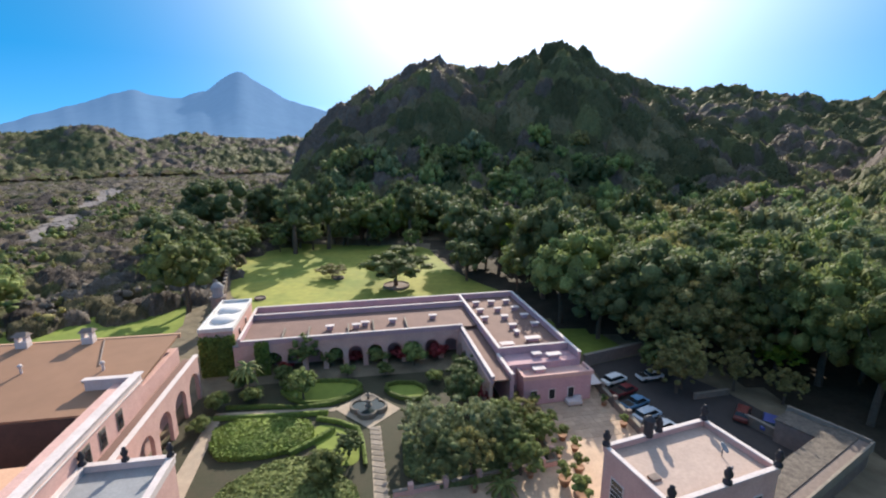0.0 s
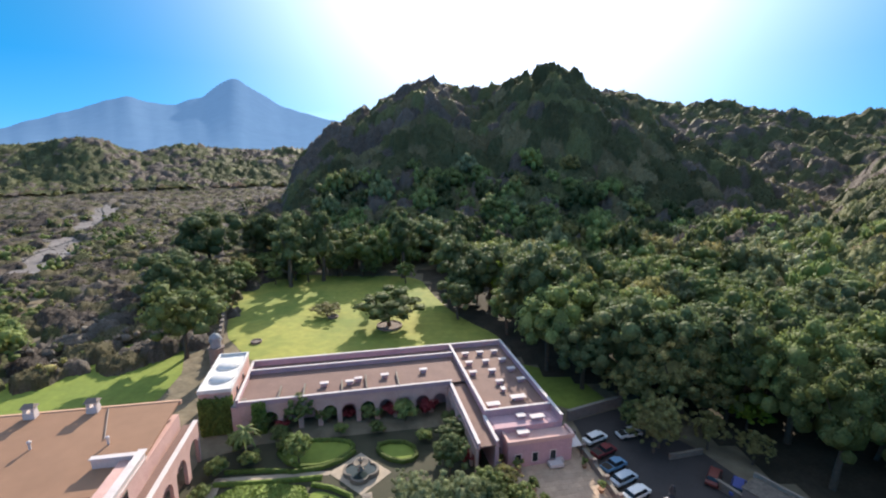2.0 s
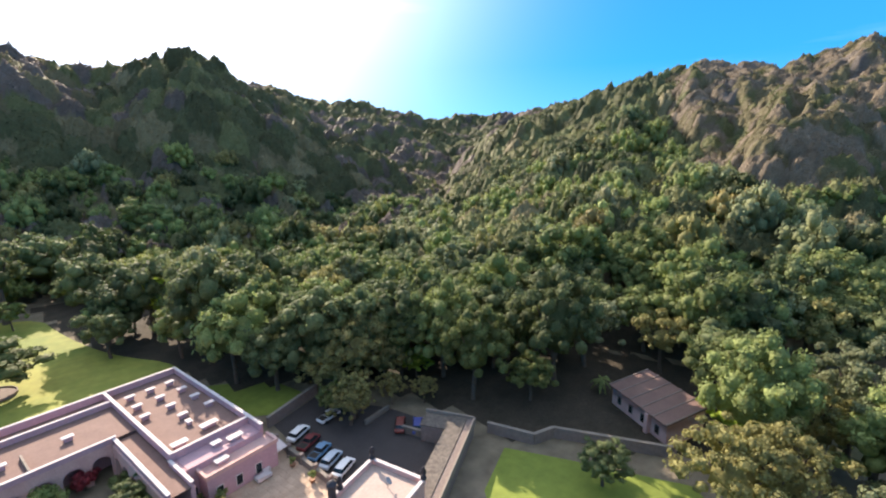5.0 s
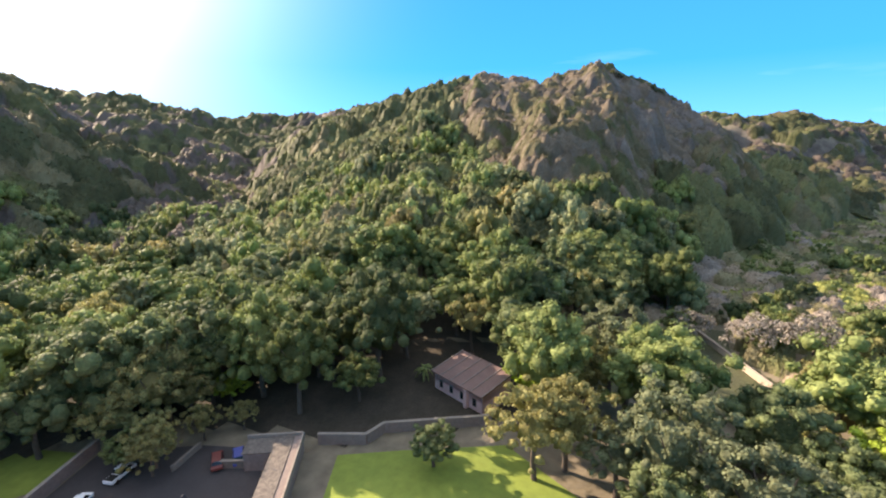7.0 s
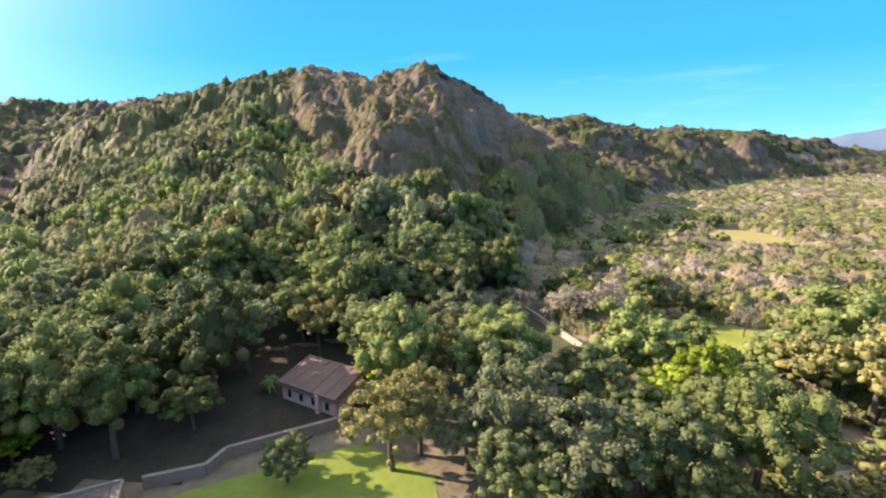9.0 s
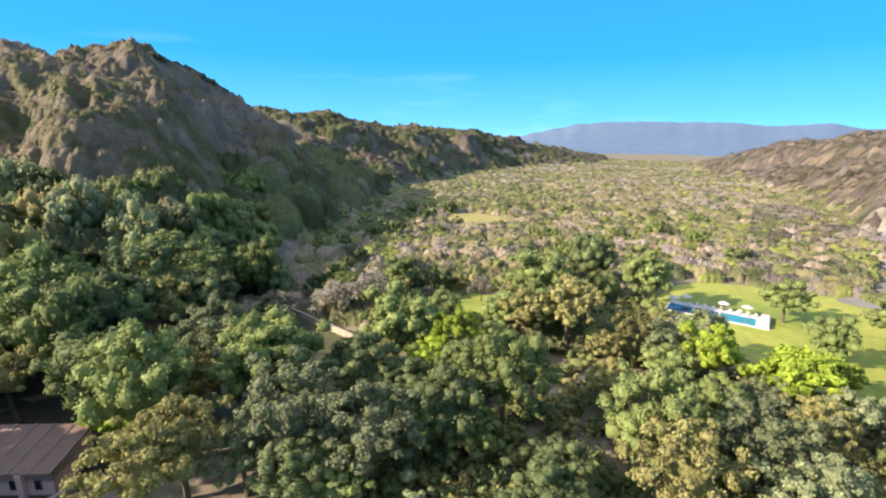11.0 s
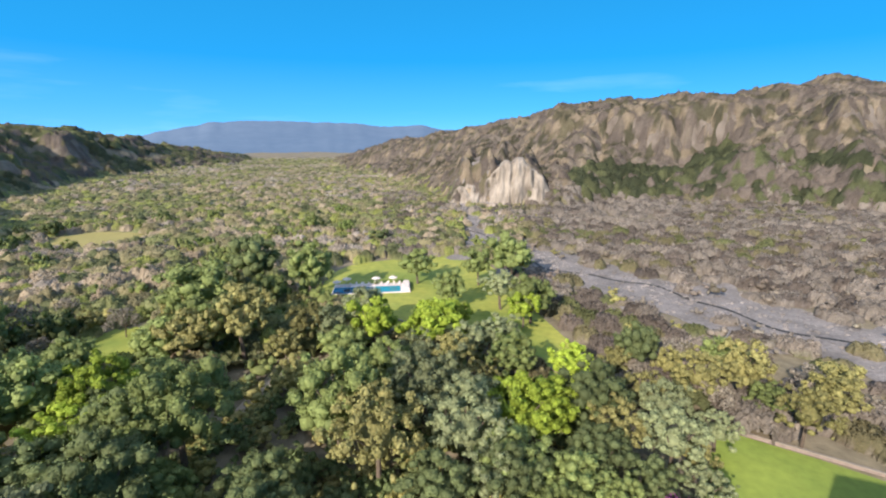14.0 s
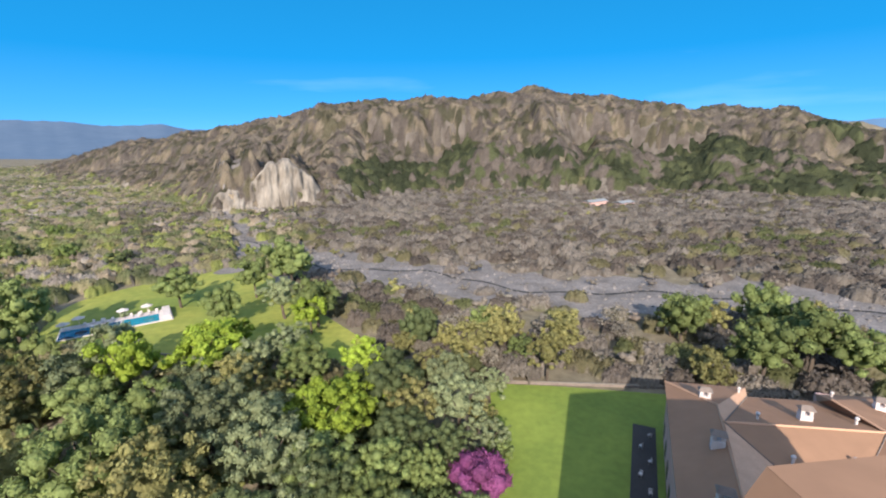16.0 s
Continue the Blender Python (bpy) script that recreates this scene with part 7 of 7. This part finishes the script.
EAST_SIDE = (("dark", 55.2, 27.7, 0.69), ("olive", 59.0, 12.7, 1.43), ("bright", 80.4, 18.8, 1.03), ("olive", 88.7, 8.8, 1.04), ("broad", 78.7, -2.2, 1.59), ("broad", 65.7, 49.2, 0.90), ("olive", 49.5, 62.3, 0.6), ("olive", 45.8, 76.5, 1.00),
             ("olive", 36.6, 66.6, 0.80), ("broad", 34.2, 70.8, 0.58), ("olive", 44.5, 66.0, 0.64), ("broad", 89.2, -31.0, 1.43), ("bright", 73.3, -32.2, 1.34), ("bright", 77.2, -39.9, 1.46), ("bare", 121.3, -23.1, 1.61),
             ("broad", 116.5, 30.9, 1.90), ("broad", 138.7, 9.8, 1.90), ("broad", 114.6, 72.8, 1.90), ("broad", 83.9, 146.8, 1.90), ("broad", 109.6, 108.9, 1.90), ("bare", 121.1, -34.7, 1.64), ("bare", 134.7, -52.0, 1.65))
NORTH_SIDE = (("broad", 32.3, 240.5, 1.90), ("bright", 17.4, 140.0, 1.70), ("conifer", -44, 168, 1.7), ("conifer", -54, 160, 1.7), ("conifer", -14, 172, 1.6), ("dark", 5, 152, 1.5), ("dark", 9, 138, 1.5), ("broad", -30, 174, 1.5), ("broad", -60.1, 101.1, 1.6), 
              ("dark", -83.0, 135.0, 1.54), ("dark", -89.0, 171.9, 1.86), ("dark", -76.6, 196.5, 1.48), ("dark", -63.2, 197.7, 1.63), ("conifer", -52.1, 193.5, 1.75), ("conifer", -35.0, 186.7, 1.58), ("conifer", -19.1, 194.3, 1.54),
              ("dark", -6.8, 197.4, 1.64), ("olive", 42.7, 75.4, 1.6), ("olive", 47.0, 72.5, 1.2), ("olive", 37.4, 77.0, 1.25), ("olive", 35.2, 65.4, 0.9), ("bright", 54.8, 71.5, 0.84), ("olive", 36.2, 82.0, 0.78), ("broad", -96.7, 93.4, 1.15), ("dark", 30.0, 86.0, 1.3), ("dark", 38.5, 84.5, 1.5), ("dark", 47.5, 80.0, 1.5), ("dark", 55, 76, 1.5))
COURT = (("olive", 9.6, 56.8, 0.5), ("broad", 11.2, 52.6, 0.45), ("olive", 2.2, 46.4, 0.6), ("dark", -0.6, 45.6, 0.6), ("broad", 8.0, 47.0, 0.5), ("shrub", -31.2, 72.2, 1.3), ("broad", -28.4, 74.0, 0.4), ("shrub", -6.2, 74.6, 1.3), ("dark", 2.6, 66.6, 0.5), ("dark", 1.8, 60.4, 0.5), ("shrub", -14.4, 46.6, 1.2), ("dark", -12.6, 50.6, 0.3), ("grey", -2.5, 49.5, 0.72), ("grey", 3.1, 50.5, 0.64), ("grey", -4.3, 53.9, 0.48), ("broad", 7.0, 54.4, 0.55), ("broad", -22.0, 63.3, 0.45), ("broad", -24.6, 73.0, 0.55), ("dark", 6.4, 49.4, 0.5),
         ("shrub", -17.0, 70.6, 0.8), ("shrub", -10.8, 71.0, 0.8), ("shrub", -24.5, 66.2, 0.9), ("shrub", -27, 69.2, 1.0), ("shrub", -29.6, 62.6, 1.0), ("redshrub", 5.4, 63.4, 0.8), ("redshrub", -16.6, 75.6, 0.8),
         ("redshrub", -27.6, 71.4, 0.7), ("shrub", -2.5, 68.6, 0.9), ("redshrub", -8.4, 76.4, 1.1), ("shrub", -12.6, 75.4, 1.2), ("shrub", -20.4, 74.4, 1.2), ("redshrub", -2.0, 76.8, 1.0), ("shrub", 2.6, 72.4, 1.1), ("shrub", -32.6, 66, 1.2), ("shrub", -33.4, 60, 1.0), ("shrub", -33.4, 55.4, 0.8), ("shrub", 4.6, 69.6, 0.9))
for rows in (VALLEY_SIDE, POOL_TREES, HOUSE_LAWN, EAST_SIDE, NORTH_SIDE, COURT):
    for kind, x, y, size in rows:
        ob = plant(kind, x, y, size)
        if rows is NORTH_SIDE and y > 150:
            ob.scale *= 1.18      # the tall trees behind the lawn
plant("broad", -13.8, 120.9, 1.0).scale = (1.75, 1.75, 1.0)
plant("olive", -33.6, 129.4, 1.0).scale = (1.25, 1.0, 0.42)
# round beds under the two lawn trees
for x, y, r in ((-13.8, 120.9, 3.6), (-31.4, 128.4, 1.6), (-47, 110, 1.4)):
    e = part("tree_ring", lathe([(r, 0.06), (r, 0.6), (r - 0.25, 0.65), (r - 0.3, 0.4), (0.3, 0.42)], 24), M["wallstone"])
    e.matrix_basis = pose(x, y, 0)
    tagged(e, "low dark stone ring round a lawn tree", "tree ring", "tree rings on the lawn")
# smaller filler trees of the grounds
fill = random.Random(21)
for (x0, x1, y0, y1, n, kinds) in ((34, 78, -44, -4, 10, ("broad", "dark", "grey")), (88, 150, -80, -32, 14, ("olive", "bare", "broad")), (80, 110, -115, -60, 10, ("broad", "olive")),
                                    (-60, 2, -104, -86, 16, ("bare", "bare", "olive")), (2, 20, -54, -40, 5, ("olive", "broad", "dark")), (-100, -66, 122, 190, 12, ("broad", "dark", "olive")), (-110, -40, -100, -80, 8, ("broad", "olive")), (-72, -58, 124, 166, 6, ("dark", "broad")), (-74, -4, 164, 178, 12, ("dark", "dark", "broad")), (2, 14, 118, 156, 6, ("dark", "broad")), (22, 62, 82, 120, 10, ("broad", "dark")), (60, 90, 50, 80, 4, ("dark", "broad"))):
    for _ in range(n):
        x, y = fill.uniform(x0, x1), fill.uniform(y0, y1)
        if not bool(inside(np.array(x), np.array(y), POOL)) and float(river_distance(np.array(x), np.array(y))) > 14 and math.hypot(x - 78, y + 126) > 20:
            plant(fill.choice(kinds), x, y, fill.uniform(0.65, 1.15))
for kind in TREES:
    for row in TREES[kind]:
        if not row[1]:
            row[1] = True
            row[0].matrix_basis = pose(64 + fill.uniform(0, 12), -60 + fill.uniform(-12, 12), 0)
            row[0].scale = (0.7, 0.7, 0.7)
            tagged(row[0], LABELS[kind][0], LABELS[kind][1], "trees of the grounds")
